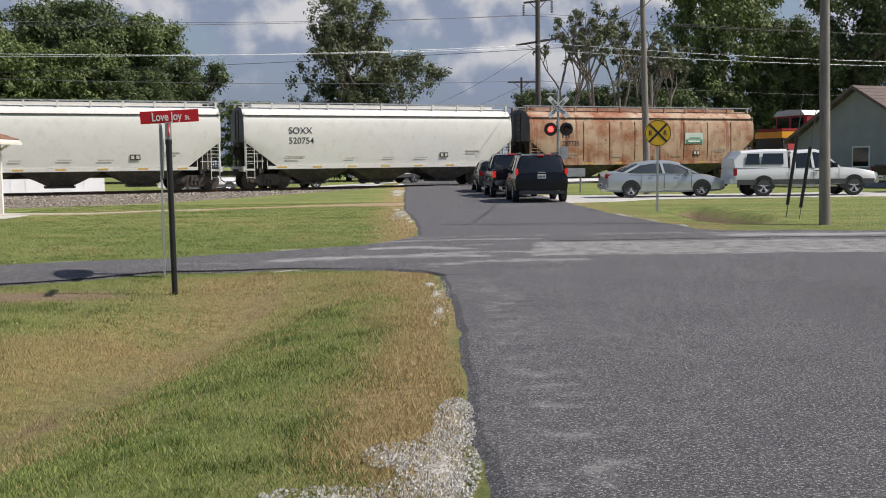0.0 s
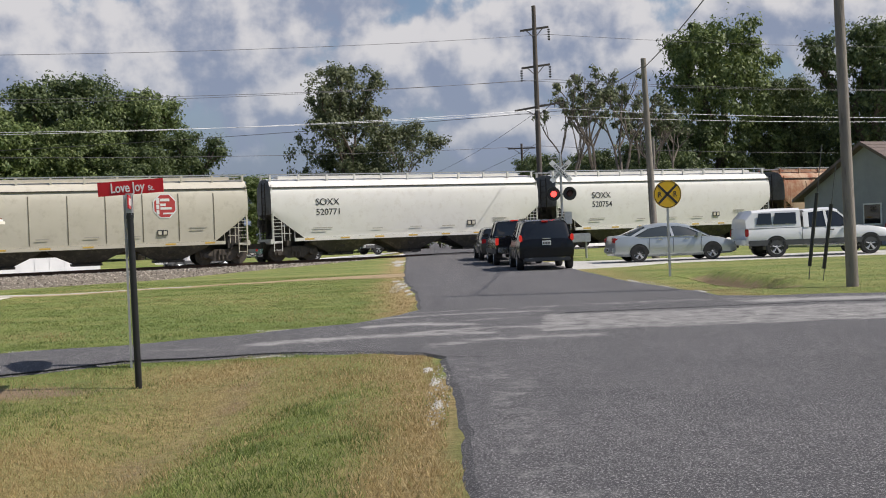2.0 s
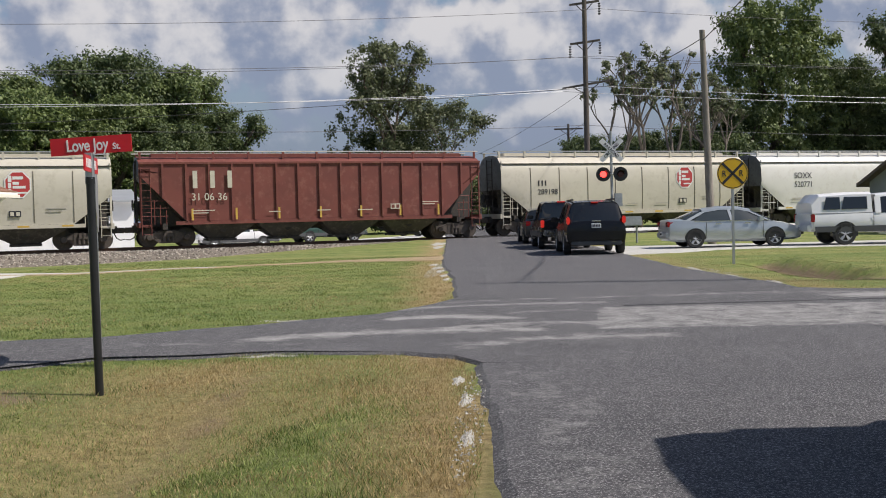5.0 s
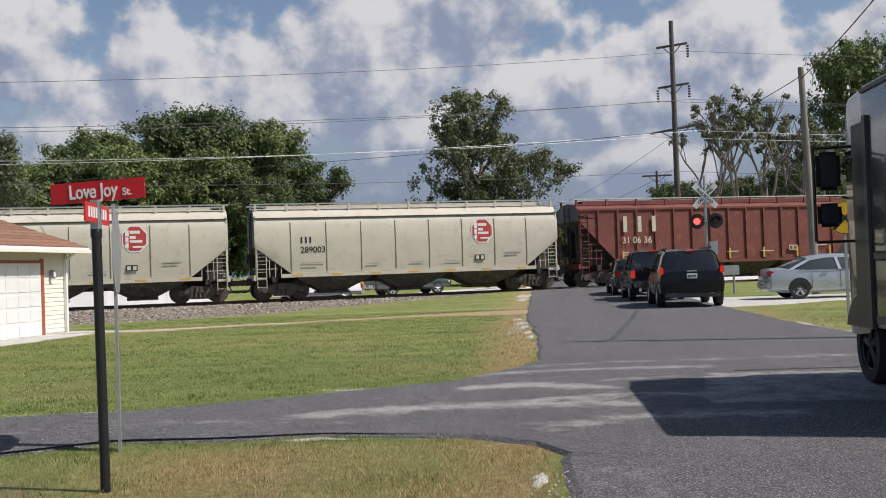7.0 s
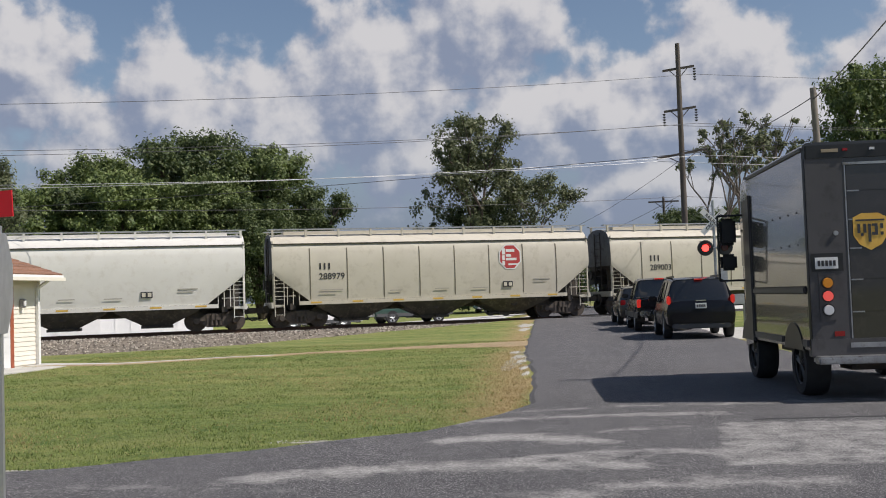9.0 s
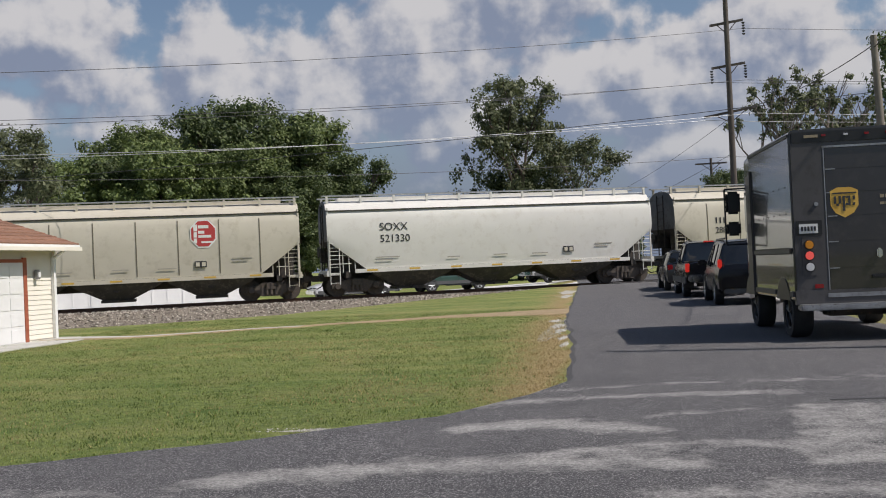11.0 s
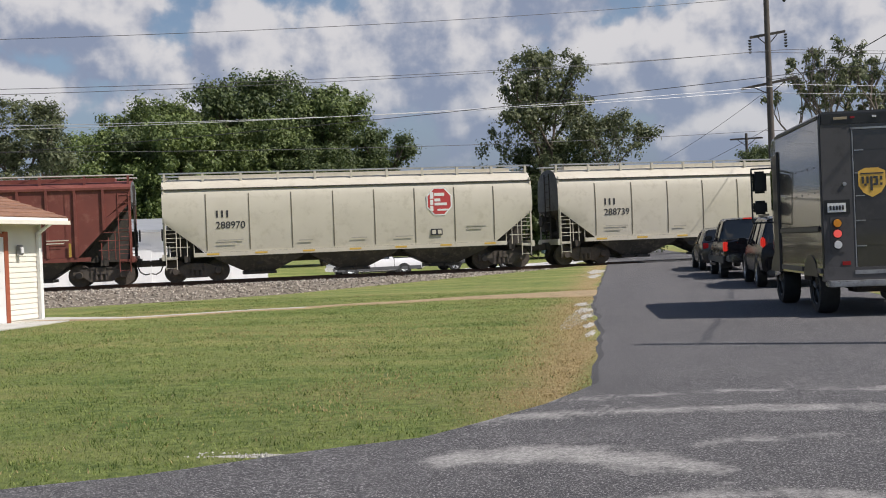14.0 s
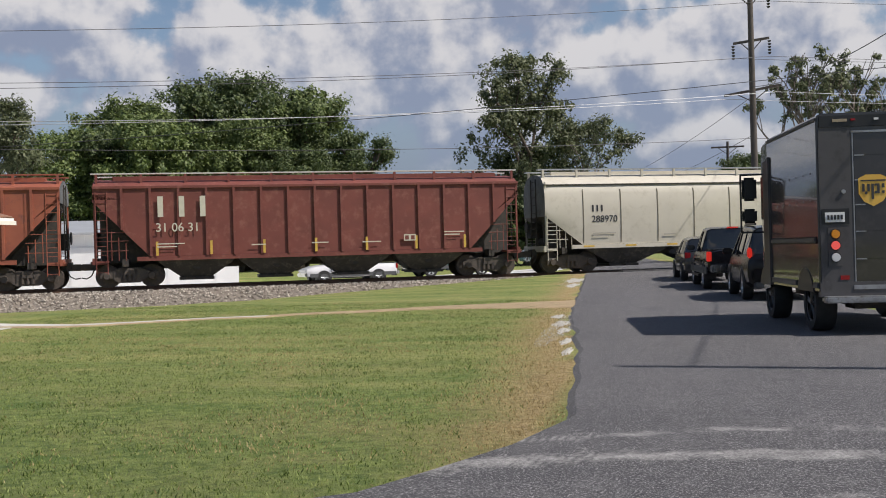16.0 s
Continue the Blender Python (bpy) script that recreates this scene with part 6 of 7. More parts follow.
def utility_pole(x, y, h, r, mat, label, lean=(0, 0), arms=(), ring=True):
    p = thing("utility_pole", label, "utility pole", pose(x, y, ground_z(x, y)))
    bm = bmesh.new()
    rings = []
    for k in range(7):
        u = k / 6
        f = r * (1 - 0.35 * u)
        rings.append([(lean[0] * u + f * math.cos(0.4488 * c), lean[1] * u + f * math.sin(0.4488 * c), -0.3 + (h + 0.3) * u) for c in range(14)])
    loft(bm, rings)
    part("pole", bm, mat, p, smooth=50)
    for z, half, tilt, hang in arms:
        bm = bmesh.new()
        cx = lean[0] * z / h
        loft(bm, [[(cx - half, -0.06, z - tilt), (cx - half, 0.06, z - tilt), (cx - half, 0.06, z - tilt + 0.13), (cx - half, -0.06, z - tilt + 0.13)], [(cx + half, -0.06, z + tilt), (cx + half, 0.06, z + tilt), (cx + half, 0.06, z + tilt + 0.13), (cx + half, -0.06, z + tilt + 0.13)]])
        for sg in (-1, 1):
            rod(bm, (cx, 0, z - 0.55), (cx + sg * half * 0.55, 0, z + sg * tilt * 0.5), 0.03, seg=6)
        arm = part("cross_arm", bm, mat, p)
        for q in hang:
            bm = bmesh.new()
            for k in range(5):
                zz = z + q * tilt - 0.08 - k * 0.16
                rod(bm, (cx + q * half, 0, zz), (cx + q * half, 0, zz - 0.09), 0.10, 0.05, seg=10)
            part("insulator", bm, "black_paint", arm)
    return p


utility_pole(3.05, 71.6, 16.2, 0.21, "pole_dark", "tall dark wooden power pole with three cross arms", arms=((14.6, 0.95, 0.10, (1,)), (12.1, 0.95, 0.10, (-1, 1)), (9.4, 1.5, 0.22, ())))
utility_pole(5.95, 46.2, 8.5, 0.17, "pole", "weathered wooden utility pole behind the sedan", lean=(-0.25, 0))
utility_pole(5.82, 23.4, 10.5, 0.125, "pole", "weathered wooden utility pole on the verge", lean=(-0.18, 0))
utility_pole(3.6, 100, 9.5, 0.16, "pole_dark", "distant wooden utility pole with one cross arm", arms=((9.0, 1.3, 0.0, ()),))
utility_pole(11.5, 76, 7.5, 0.13, "pole", "slim pale post beyond the tracks")


def guy_markers():
    for x, y, top in ((5.72, 25.9, (5.95, 25.8, 2.0)), (5.98, 25.7, (6.2, 25.6, 1.75))):
        g = thing("guy_guard", "black plastic guy wire guard leaning on the verge", "guy wire", pose(x, y, ground_z(x, y)))
        bm = bmesh.new()
        d = Vector(top) - Vector((x, y, 0))
        rod(bm, d * 0.16, d, 0.042, seg=8)
        part("guard", bm, "black_paint", g)
        bm = bmesh.new()
        rod(bm, (0, 0, -0.1), d * 1.55, 0.01, seg=5)
        part("guy_wire", bm, "wire", g)


guy_markers()


def wire(points, sag, r, mat, label, n=24):
    bm = bmesh.new()
    path = []
    for a, b in zip(points, points[1:]):
        a, b = Vector(a), Vector(b)
        for k in range(n + 1):
            u = k / n
            p = a.lerp(b, u)
            p.z -= sag * 4 * u * (1 - u)
            if not path or (p - path[-1]).length > 1e-4:
                path.append(p)
    rings = []
    for k, c in enumerate(path):
        d = (path[min(k + 1, len(path) - 1)] - path[max(k - 1, 0)]).normalized()
        e = d.cross(Vector((0, 0, 1))).normalized()
        f = e.cross(d)
        rings.append([c + r * (e * math.cos(q * 1.2566) + f * math.sin(q * 1.2566)) for q in range(5)])
    loft(bm, rings)
    return solid("overhead_wire", bm, mat, label, "wire")


PX, PY = 3.05, 71.6
for z_, dx_, zl_, m_ in ((14.4, 0.95, 9.35, "wire"), (11.4, 0.95, 7.9, "wire"), (11.4, -0.95, 7.6, "wire"), (9.2, -1.4, 6.9, "wire_pale"), (9.45, 1.3, 6.4, "wire_pale"), (7.0, 0, 6.5, "wire")):
    wire([(-50, 35, zl_), (PX + dx_, PY, z_)], 0.8, 0.013, m_, "thin overhead power line spanning the crossing")
    wire([(PX + dx_, PY, z_), (62, PY + 10, z_ - 0.6)], 0.9, 0.013, m_, "thin overhead power line spanning the crossing")
wire([(PX, PY, 9.3), (-8, 130, 8.0)], 0.6, 0.014, "wire", "overhead line along the road")
wire([(PX, PY, 7.2), (-8, 130, 6.6)], 0.6, 0.014, "wire", "overhead line along the road")
wire([(5.7, 46.2, 8.1), (5.64, 23.4, 9.6)], 0.35, 0.02, "wire", "overhead cable between the roadside poles")
wire([(5.7, 46.2, 8.2), (PX, PY, 9.8)], 0.5, 0.018, "wire", "overhead cable to the tall pole")
wire([(-75, 56, 7.6), (5.7, 46.2, 6.6)], 1.0, 0.012, "wire", "thin telephone wire over the lawn")


# ---- houses ----
def gable_house(m, length, width, wall_h, pitch, wall, roof, label, over=0.45, far_wall=None):
    """Ridge along local x; x from 0 to length, y from 0 to width."""
    h = thing("house", label, "house", m)
    ridge = wall_h + pitch * width / 2
    bm = bmesh.new()
    loft(bm, [[(x, 0, 0), (x, width, 0), (x, width, wall_h), (x, width / 2, ridge), (x, 0, wall_h)] for x in (0, length)])
    w = part("wall", bm, far_wall or wall, h)
    for sg in (0, 1):
        bm = bmesh.new()
        y0 = -over if sg == 0 else width + over
        z0 = wall_h - pitch * over
        loft(bm, [[(x, y0, z0 - 0.0), (x, width / 2, ridge), (x, width / 2, ridge + 0.16), (x, y0, z0 + 0.16)] for x in (-over, length + over)])
        r = part("roof", bm, roof, h)
        # shingle courses
        n = 14
        for k in range(n):
            u0, u1 = k / n, (k + 1) / n
            a, b = Vector((0, y0, z0 + 0.165)).lerp(Vector((0, width / 2, ridge + 0.165)), u0), Vector((0, y0, z0 + 0.165)).lerp(Vector((0, width / 2, ridge + 0.165)), u1)
            bm = bmesh.new()
            loft(bm, [[(x, a.y, a.z + 0.004), (x, b.y, b.z + 0.001), (x, b.y, b.z + 0.004), (x, a.y, a.z + 0.024)] for x in (-over, length + over)])
            part("shingle", bm, roof, r)
        bm = bmesh.new()
        e = -0.03 if sg == 0 else 0.03
        box(bm, -over, length + over, min(y0, y0 + e), max(y0, y0 + e), z0 + 0.02, z0 + 0.15)
        part("fascia", bm, "white_paint", h)
    return h, w, ridge


def left_house():
    # long wall with the garage door faces the lawn
    m = pose(-24.85, 33.3, -0.06, 0, 0, -92)
    h, w, ridge = gable_house(m, 11.0, 8.0, 2.42, 0.33, "siding", "shingle", "cream sided bungalow with brown shingle roof and garage door")
    face = 8.0
    # local: x runs towards the viewer's side, wall at y = width faces the lawn
    n = 19
    bm = bmesh.new()
    for k in range(n):
        z = 0.12 + k * 0.12
        bm = bmesh.new()
        loft(bm, [[(x, face, z), (x, face + 0.022, z), (x, face + 0.006, z + 0.12), (x, face, z + 0.12)] for x in (0.0, 11.0)])
        part("siding_board", bm, "siding", w)
    for k in range(n):
        z = 0.12 + k * 0.12
        bm = bmesh.new()
        loft(bm, [[(0, y, z), (-0.022, y, z), (-0.006, y, z + 0.12), (0, y, z + 0.12)] for y in (0.0, 8.0)])
        part("siding_board", bm, "siding", w)
    add_box(h, "corner_board", "white_paint", -0.035, 0.07, face - 0.07, face + 0.035, 0, 2.4)
    # garage door and trims
    d = add_box(h, "garage_door", "door_white", 1.35, 3.55, face + 0.024, face + 0.05, 0.02, 2.0, "white panelled garage door")
    for r in range(5):
        for c in range(4):
            x0, z0 = 1.42 + c * 0.535, 0.1 + r * 0.385
            part("door_panel", box(bmesh.new(), x0, x0 + 0.46, face + 0.05, face + 0.062, z0, z0 + 0.29), "door_white", d)
    add_box(h, "door_trim", "redwood", 1.22, 1.35, face + 0.02, face + 0.07, 0, 2.12, "reddish wooden door trim")
    add_box(h, "door_trim", "white_paint", 3.55, 3.66, face + 0.02, face + 0.07, 0, 2.12)
    add_box(h, "door_header", "redwood", 1.35, 3.55, face + 0.02, face + 0.07, 2.0, 2.08)
    for x in (0.85, 3.95):
        ln = add_box(h, "wall_lantern", "steel", x - 0.06, x + 0.06, face + 0.03, face + 0.16, 1.58, 1.82, bevel=0.02)
        part("lantern_glass", box(bmesh.new(), x - 0.045, x + 0.045, face + 0.05, face + 0.165, 1.63, 1.76), "clear_lens", ln)
    wi = add_box(h, "window", "white_paint", 4.75, 6.1, face + 0.02, face + 0.07, 0.95, 2.0, "white framed window")
    for a, b in ((0.06, 0.65), (0.70, 1.29)):
        part("pane", box(bmesh.new(), 4.75 + a, 4.75 + b, face + 0.065, face + 0.074, 1.02, 1.93), "glass_grey", wi)
    for x in (4.42, 6.13):
        add_box(h, "shutter", "shutter", x, x + 0.3, face + 0.02, face + 0.06, 0.93, 2.02, "maroon louvred shutter")
    add_box(h, "downspout", "white_paint", 0.1, 0.18, face + 0.03, face + 0.11, 0.05, 2.1)
    part("downspout_elbow", rod(bmesh.new(), (0.14, face + 0.07, 2.08), (0.14, face + 0.42, 2.3), 0.045, seg=8), "white_paint", h)
    part("gutter", box(bmesh.new(), -0.45, 11.4, face + 0.44, face + 0.54, 2.27, 2.36), "siding", h)
    part("vent_pipe", rod(bmesh.new(), (0.6, 3.2, 3.3), (0.6, 3.2, 4.35), 0.05, seg=8), "pole_dark", h)
    apron = solid("apron", box(bmesh.new(), -16.9, -15.6, 26.8, 32.4, -0.12, 0.02), "concrete", "concrete apron before the garage door", "apron", kind="structure")


left_house()


def right_house():
    m = pose(20.3, 51.0, 0.0, 0, 0, TRACK_DEG)
    # Gable walls carry their shade as dark grey colour; the front boards stay beige.
    h, w, ridge = gable_house(m, 12.0, 9.0, 2.6, 0.55, "siding_grey", "shingle_grey", "house with taupe roof, beige front wall and gable walls greyed as shade", far_wall="siding_grey")
    for k in range(20):
        z = 0.12 + k * 0.125
        bm = bmesh.new()
        loft(bm, [[(x, 0, z), (x, -0.022, z), (x, -0.006, z + 0.125), (x, 0, z + 0.125)] for x in (0.0, 12.0)])
        part("siding_board", bm, "siding_beige", w)
    for x in (1.0, 4.0):
        wi = add_box(h, "window", "white_paint", x, x + 1.1, -0.07, -0.02, 1.0, 2.1)
        part("pane", box(bmesh.new(), x + 0.07, x + 1.03, -0.075, -0.066, 1.07, 2.03), "glass", wi)
    gw = add_box(h, "window", "white_paint", -0.05, -0.01, 3.6, 4.8, 1.0, 2.1)
    part("pane", box(bmesh.new(), -0.06, -0.05, 3.68, 4.72, 1.07, 2.03), "glass", gw)


right_house()


def metal_building(s0, s1, off, h, label):
    p = T0 + TU * s0 + TN * off
    b = thing("metal_building", label, "building", pose(p.x, p.y, -0.2, 0, 0, TRACK_DEG))
    L = s1 - s0
    w = part("wall", box(bmesh.new(), 0, L, 0, 12, 0, h), "metal_wall", b)
    for k in range(int(L / 0.9)):
        part("wall_rib", box(bmesh.new(), 0.3 + k * 0.9, 0.36 + k * 0.9, -0.03, 0.0, 0.1, h - 0.05), "metal_wall", w)
    bm = bmesh.new()
    prism(bm, [(-0.4, h), (L + 0.4, h), (L + 0.4, h + 0.12), (-0.4, h + 0.12)], -0.5, 6)
    part("roof_edge", bm, "metal_roof", b)
    bm = bmesh.new()
    loft(bm, [[(x, -0.5, h + 0.12), (x, 6, h + 1.0), (x, 12.5, h + 0.12), (x, 6, h + 0.1)] for x in (-0.4, L + 0.4)])
    part("roof", bm, "metal_roof", b)
    for k in range(3):
        x = L * (0.2 + 0.28 * k)
        d = part("roller_door", box(bmesh.new(), x, x + 2.6, -0.06, -0.035, 0.1, 2.3), "door_white", b)


metal_building(-60, -21.5, 15.5, 3.0, "long low white metal building beyond the tracks")


# ---- trees ----
def tree_mesh(seed, height, spread, leaf, bark, count, dense=1.0, size=0.34, low=0.22, dead=0.0, clumps=60, girth=0.022, deep=3):
    """Trunk and limbs, and a crown of many small leaves grouped in clumps round the twig ends."""
    rng = random.Random(seed)
    bm = bmesh.new()
    ends = []

    def limb(a, d, length, r, depth):
        n = 3
        p = Vector(a)
        for k in range(n):
            q = p + d * (length / n)
            rod(bm, p, q, r * (1 - 0.28 * k / n), r * (1 - 0.28 * (k + 1) / n), seg=max(4, 9 - 2 * depth), cap=False)
            p = q
            d = (d + Vector((rng.uniform(-1, 1), rng.uniform(-1, 1), rng.uniform(-0.2, 0.6))) * 0.17).normalized()
            if depth >= 1 and k > 0:
                ends.append(p.copy())
        if depth >= deep:
            ends.append(p.copy())
            return
        for k in range(rng.choice((2, 3, 3))):
            t = rng.uniform(0, 2 * math.pi)
            out = Vector((math.cos(t), math.sin(t), rng.uniform(0.15, 0.9)))
            limb(p, (d * 0.75 + out * (0.75 if depth else 0.65)).normalized(), length * rng.uniform(0.6, 0.82), r * 0.58, depth + 1)

    trunk_h = height * low
    limb((0, 0, -0.3), Vector((0, 0, 1)), trunk_h, height * girth, 0)
    top = max(p.z for p in ends)
    side = max(math.hypot(p.x, p.y) for p in ends)
    k1, k2 = (height * 0.94) / top, spread / side
    for v in bm.verts:
        f = v.co.z / top
        v.co = Vector((v.co.x * (k2 if f > low * 0.5 else 1), v.co.y * (k2 if f > low * 0.5 else 1), v.co.z * k1))
    ends = [Vector((p.x * k2, p.y * k2, p.z * k1)) for p in ends]
    wood = finish("trunk", bm, bark)
    # crown
    nodes = [p for p in ends if rng.random() > dead]
    extra = []
    if not dead:
        for _ in range(clumps):
            t, u = rng.uniform(0, 2 * math.pi), rng.random()
            z = height * (low + (1 - low) * rng.uniform(0.08, 0.97))
            f = (z / height - low) / (1 - low)
            w = spread * (math.sin(math.pi * min(1, max(0, 0.12 + 0.80 * f))) ** 0.6) * math.sqrt(u) * rng.uniform(0.8, 1.08)
            extra.append(Vector((w * math.cos(t), w * math.sin(t), z)))
    nodes += extra
    # leaves: slender triangles, thicker towards the clump's skin, facing outwards and up
    g = np.random.default_rng(seed)
    per = max(1, int(count / max(1, len(nodes))))
    mid = np.repeat(np.array([tuple(p) for p in nodes]), per, axis=0)
    rad = np.repeat(g.uniform(0.55, 1.25, len(nodes)) * spread * 0.17 / max(0.6, dense), per)
    d = g.normal(0, 1, mid.shape) * (1, 1, 0.75)
    c = mid + d * (rad * 0.55)[:, None]
    s = size * g.uniform(0.55, 1.3, len(mid))[:, None]
    nrm = d / np.linalg.norm(d, axis=1)[:, None] + g.uniform(-1, 1, mid.shape) * (1, 1, 0.55) + (0, 0, 0.65)
    nrm /= np.linalg.norm(nrm, axis=1)[:, None]
    a = np.cross(nrm, g.normal(0, 1, mid.shape))
    a /= np.linalg.norm(a, axis=1)[:, None]
    b = np.cross(nrm, a)
    co = np.stack([c + a * s, c - a * s * 0.7 + b * s * 0.62, c - a * s * 0.7 - b * s * 0.62], axis=1).reshape(-1, 3)
    me = bpy.data.meshes.new("crown")
    me.from_pydata(co.tolist(), [], np.arange(len(co)).reshape(-1, 3).tolist())
    me.materials.append(M[leaf])
    return wood, me


def tree(meshes, x, y, label, scale=1.0, rz=0.0, sz=None):
    t = thing("tree", label, "tree", pose(x, y, ground_z(x, y) - 0.1, 0, 0, rz) @ Matrix.Diagonal((scale, scale, sz or scale, 1)))
    for nm, me in zip(("trunk", "crown"), meshes):
        ob = new(nm, me)
        ob.parent = t
    return t


BROAD_A = tree_mesh(11, 16.5, 6.6, "leaf_a", "bark", 36000, 1.3, 0.19, 0.10, clumps=300, girth=0.012)
BROAD_B = tree_mesh(23, 16.0, 6.4, "leaf_c", "bark", 36000, 1.3, 0.185, 0.10, clumps=300, girth=0.012)
BROAD_C = tree_mesh(37, 14.0, 6.0, "leaf_b", "bark", 32000, 1.3, 0.185, 0.08, clumps=260, girth=0.012)
OPEN_TREE = tree_mesh(51, 17.2, 5.4, "leaf_d", "bark", 26000, 1.5, 0.155, 0.13, clumps=230, girth=0.012, deep=4)
THIN_TREE = tree_mesh(64, 12.5, 5.2, "leaf_d", "bark_dead", 8000, 1.5, 0.14, 0.18, clumps=50, girth=0.010, deep=4)
DEAD_TREE = tree_mesh(77, 14.0, 4.6, "leaf_d", "bark_dead", 2200, 2.4, 0.15, 0.16, dead=0.8, girth=0.010, deep=4)
SHRUB = tree_mesh(88, 5.0, 3.6, "leaf_c", "bark", 14000, 1.2, 0.14, 0.05, clumps=130)
for m_, x_, y_, sc_, rz_, sz_ in (
    (BROAD_A, -50, 101, 0.95, 20, 0.98), (BROAD_B, -45, 106, 1.05, 80, 1.1), (BROAD_C, -51, 93, 0.85, 10, 0.9), (BROAD_B, -39, 103, 1.05, 200, 1.12),
    (BROAD_C, -43, 93, 0.9, 150, 0.95), (BROAD_A, -34, 104, 0.95, 260, 1.0), (BROAD_B, -29.5, 102, 0.72, 310, 0.76), (BROAD_A, -37, 96, 0.8, 45, 0.8),
    (BROAD_C, -23.5, 106, 0.62, 75, 0.58), (BROAD_C, -19.6, 110, 0.55, 120, 0.48), (BROAD_B, -47, 96, 0.8, 222, 0.8), (BROAD_B, -32, 97, 0.7, 130, 0.66)):
    tree(m_, x_, y_, "leafy green broadleaf tree in the far tree line", sc_, rz_, sz_)
tree(OPEN_TREE, -12.5, 96, "tall open-crowned tree with dusty leaves behind the tracks", 0.92, 0, 1.0)
tree(THIN_TREE, -8.4, 97.5, "half-bare drooping tree behind the tracks", 0.95, 40, 0.98)
tree(BROAD_C, -15.5, 98, "leafy green tree low behind the tracks", 0.5, 70, 0.55)
tree(BROAD_B, -11.5, 99, "leafy green tree low behind the tracks", 0.6, 170, 0.62)
tree(BROAD_C, -7.6, 99, "leafy green tree low behind the tracks", 0.5, 20, 0.5)
tree(BROAD_C, -4.4, 100, "leafy green tree low behind the tracks", 0.35, 220, 0.4)
tree(BROAD_C, -17.6, 112, "leafy green tree low behind the tracks", 0.5, 220, 0.5)
tree(SHRUB, -15.0, 95, "dense green shrub under the tall tree", 1.25, 0, 1.35)
tree(SHRUB, -9.5, 95.5, "dense green shrub under the tall tree", 1.2, 130, 1.3)
tree(SHRUB, -5.5, 98, "dense green shrub under the tall tree", 0.9, 250, 1.0)
tree(DEAD_TREE, 8.5, 88, "dying tree with bare grey limbs", 1.05, 0, 1.12)
tree(DEAD_TREE, 13.0, 90, "dying tree with bare grey limbs", 0.95, 140, 0.98)
tree(DEAD_TREE, 6.2, 86, "dying tree with bare grey limbs", 0.8, 75, 0.98)
tree(DEAD_TREE, 11.6, 88, "dying tree with bare grey limbs", 1.0, 210, 1.1)
tree(DEAD_TREE, 15.6, 91, "dying tree with bare grey limbs", 1.0, 300, 0.9)
for x_, y_, sc_, sz_ in ((5.0, 94, 0.48, 0.5), (9.0, 95, 0.5, 0.5), (13.5, 95, 0.55, 0.55), (17.5, 99, 0.6, 0.66)):
    tree(BROAD_B, x_, y_, "leafy green tree low behind the tracks", sc_, x_ * 37, sz_)
tree(SHRUB, 6.0, 92, "leafy shrub among dying trees", 1.1, 0, 1.4)
tree(SHRUB, 11.5, 92, "leafy shrub among dying trees", 1.2, 90, 1.35)
tree(SHRUB, 16.5, 95, "leafy shrub among dying trees", 1.2, 200, 1.5)
for m_, x_, y_, sc_, rz_, sz_ in ((BROAD_A, 22.8, 102, 1.0, 70, 1.27), (BROAD_B, 29.5, 104, 0.8, 15, 0.95), (BROAD_B, 36.5, 98, 1.0, 140, 1.2), (BROAD_A, 45, 100, 1.1, 200, 1.4), (BROAD_C, 33, 110, 0.9, 60, 1.05), (BROAD_B, 56, 104, 1.1, 10, 1.3)):
    tree(m_, x_, y_, "tall leafy tree near the crossing behind the tracks", sc_, rz_, sz_)
tree(OPEN_TREE, -43.5, 71, "leafy tree beside the tracks", 0.78, 90, 0.72)
tree(SHRUB, -45, 74, "low shrub by the white building", 1.0, 0, 1.1)


# ---- grass blades and verge stones ----
def on_road(x, y):
    if road_left(y) - 0.02 < x < road_right(y) + 0.02:
        return True
    top = np.interp(-x, [3.0, 3.4, 4.1, 5.6, 7.3, 10, 20, 60], [21.4, 19.8, 18.35, 17.05, 16.0, 15.1, 12.6, 3])
    low = np.interp(-x, [2.5, 2.75, 3.3, 4.5, 6.4, 9, 19.5, 60], [13.2, 13.75, 14.15, 14.3, 14.15, 13.3, 9.9, -1])
    return x < road_left(y) and low - 0.02 < y < top + 0.02


def value_noise(x, y, scale, seed):
    """Smooth noise in 0 to 1 for arrays of places."""
    table = np.random.default_rng(seed).random((256, 256))
    u, v = np.asarray(x) * scale + 500, np.asarray(y) * scale + 500
    i, j = np.floor(u).astype(int), np.floor(v).astype(int)
    a, b = u - i, v - j
    a, b = a * a * (3 - 2 * a), b * b * (3 - 2 * b)
    q = lambda m, n: table[m % 256, n % 256]
    return (q(i, j) * (1 - a) + q(i + 1, j) * a) * (1 - b) + (q(i, j + 1) * (1 - a) + q(i + 1, j + 1) * a) * b


def gridded(f, area, x, y, step=0.12):
    """f sampled on a grid over the area, read off between the grid points."""
    nx, ny = int((area[1] - area[0]) / step) + 2, int((area[3] - area[2]) / step) + 2
    g = np.array([[float(f(area[0] + i * step, area[2] + j * step)) for j in range(ny)] for i in range(nx)])
    u, v = (x - area[0]) / step, (y - area[2]) / step
    i, j = u.astype(int), v.astype(int)
    a, b = u - i, v - j
    return (g[i, j] * (1 - a) + g[i + 1, j] * a) * (1 - b) + (g[i, j + 1] * (1 - a) + g[i + 1, j + 1] * a) * b


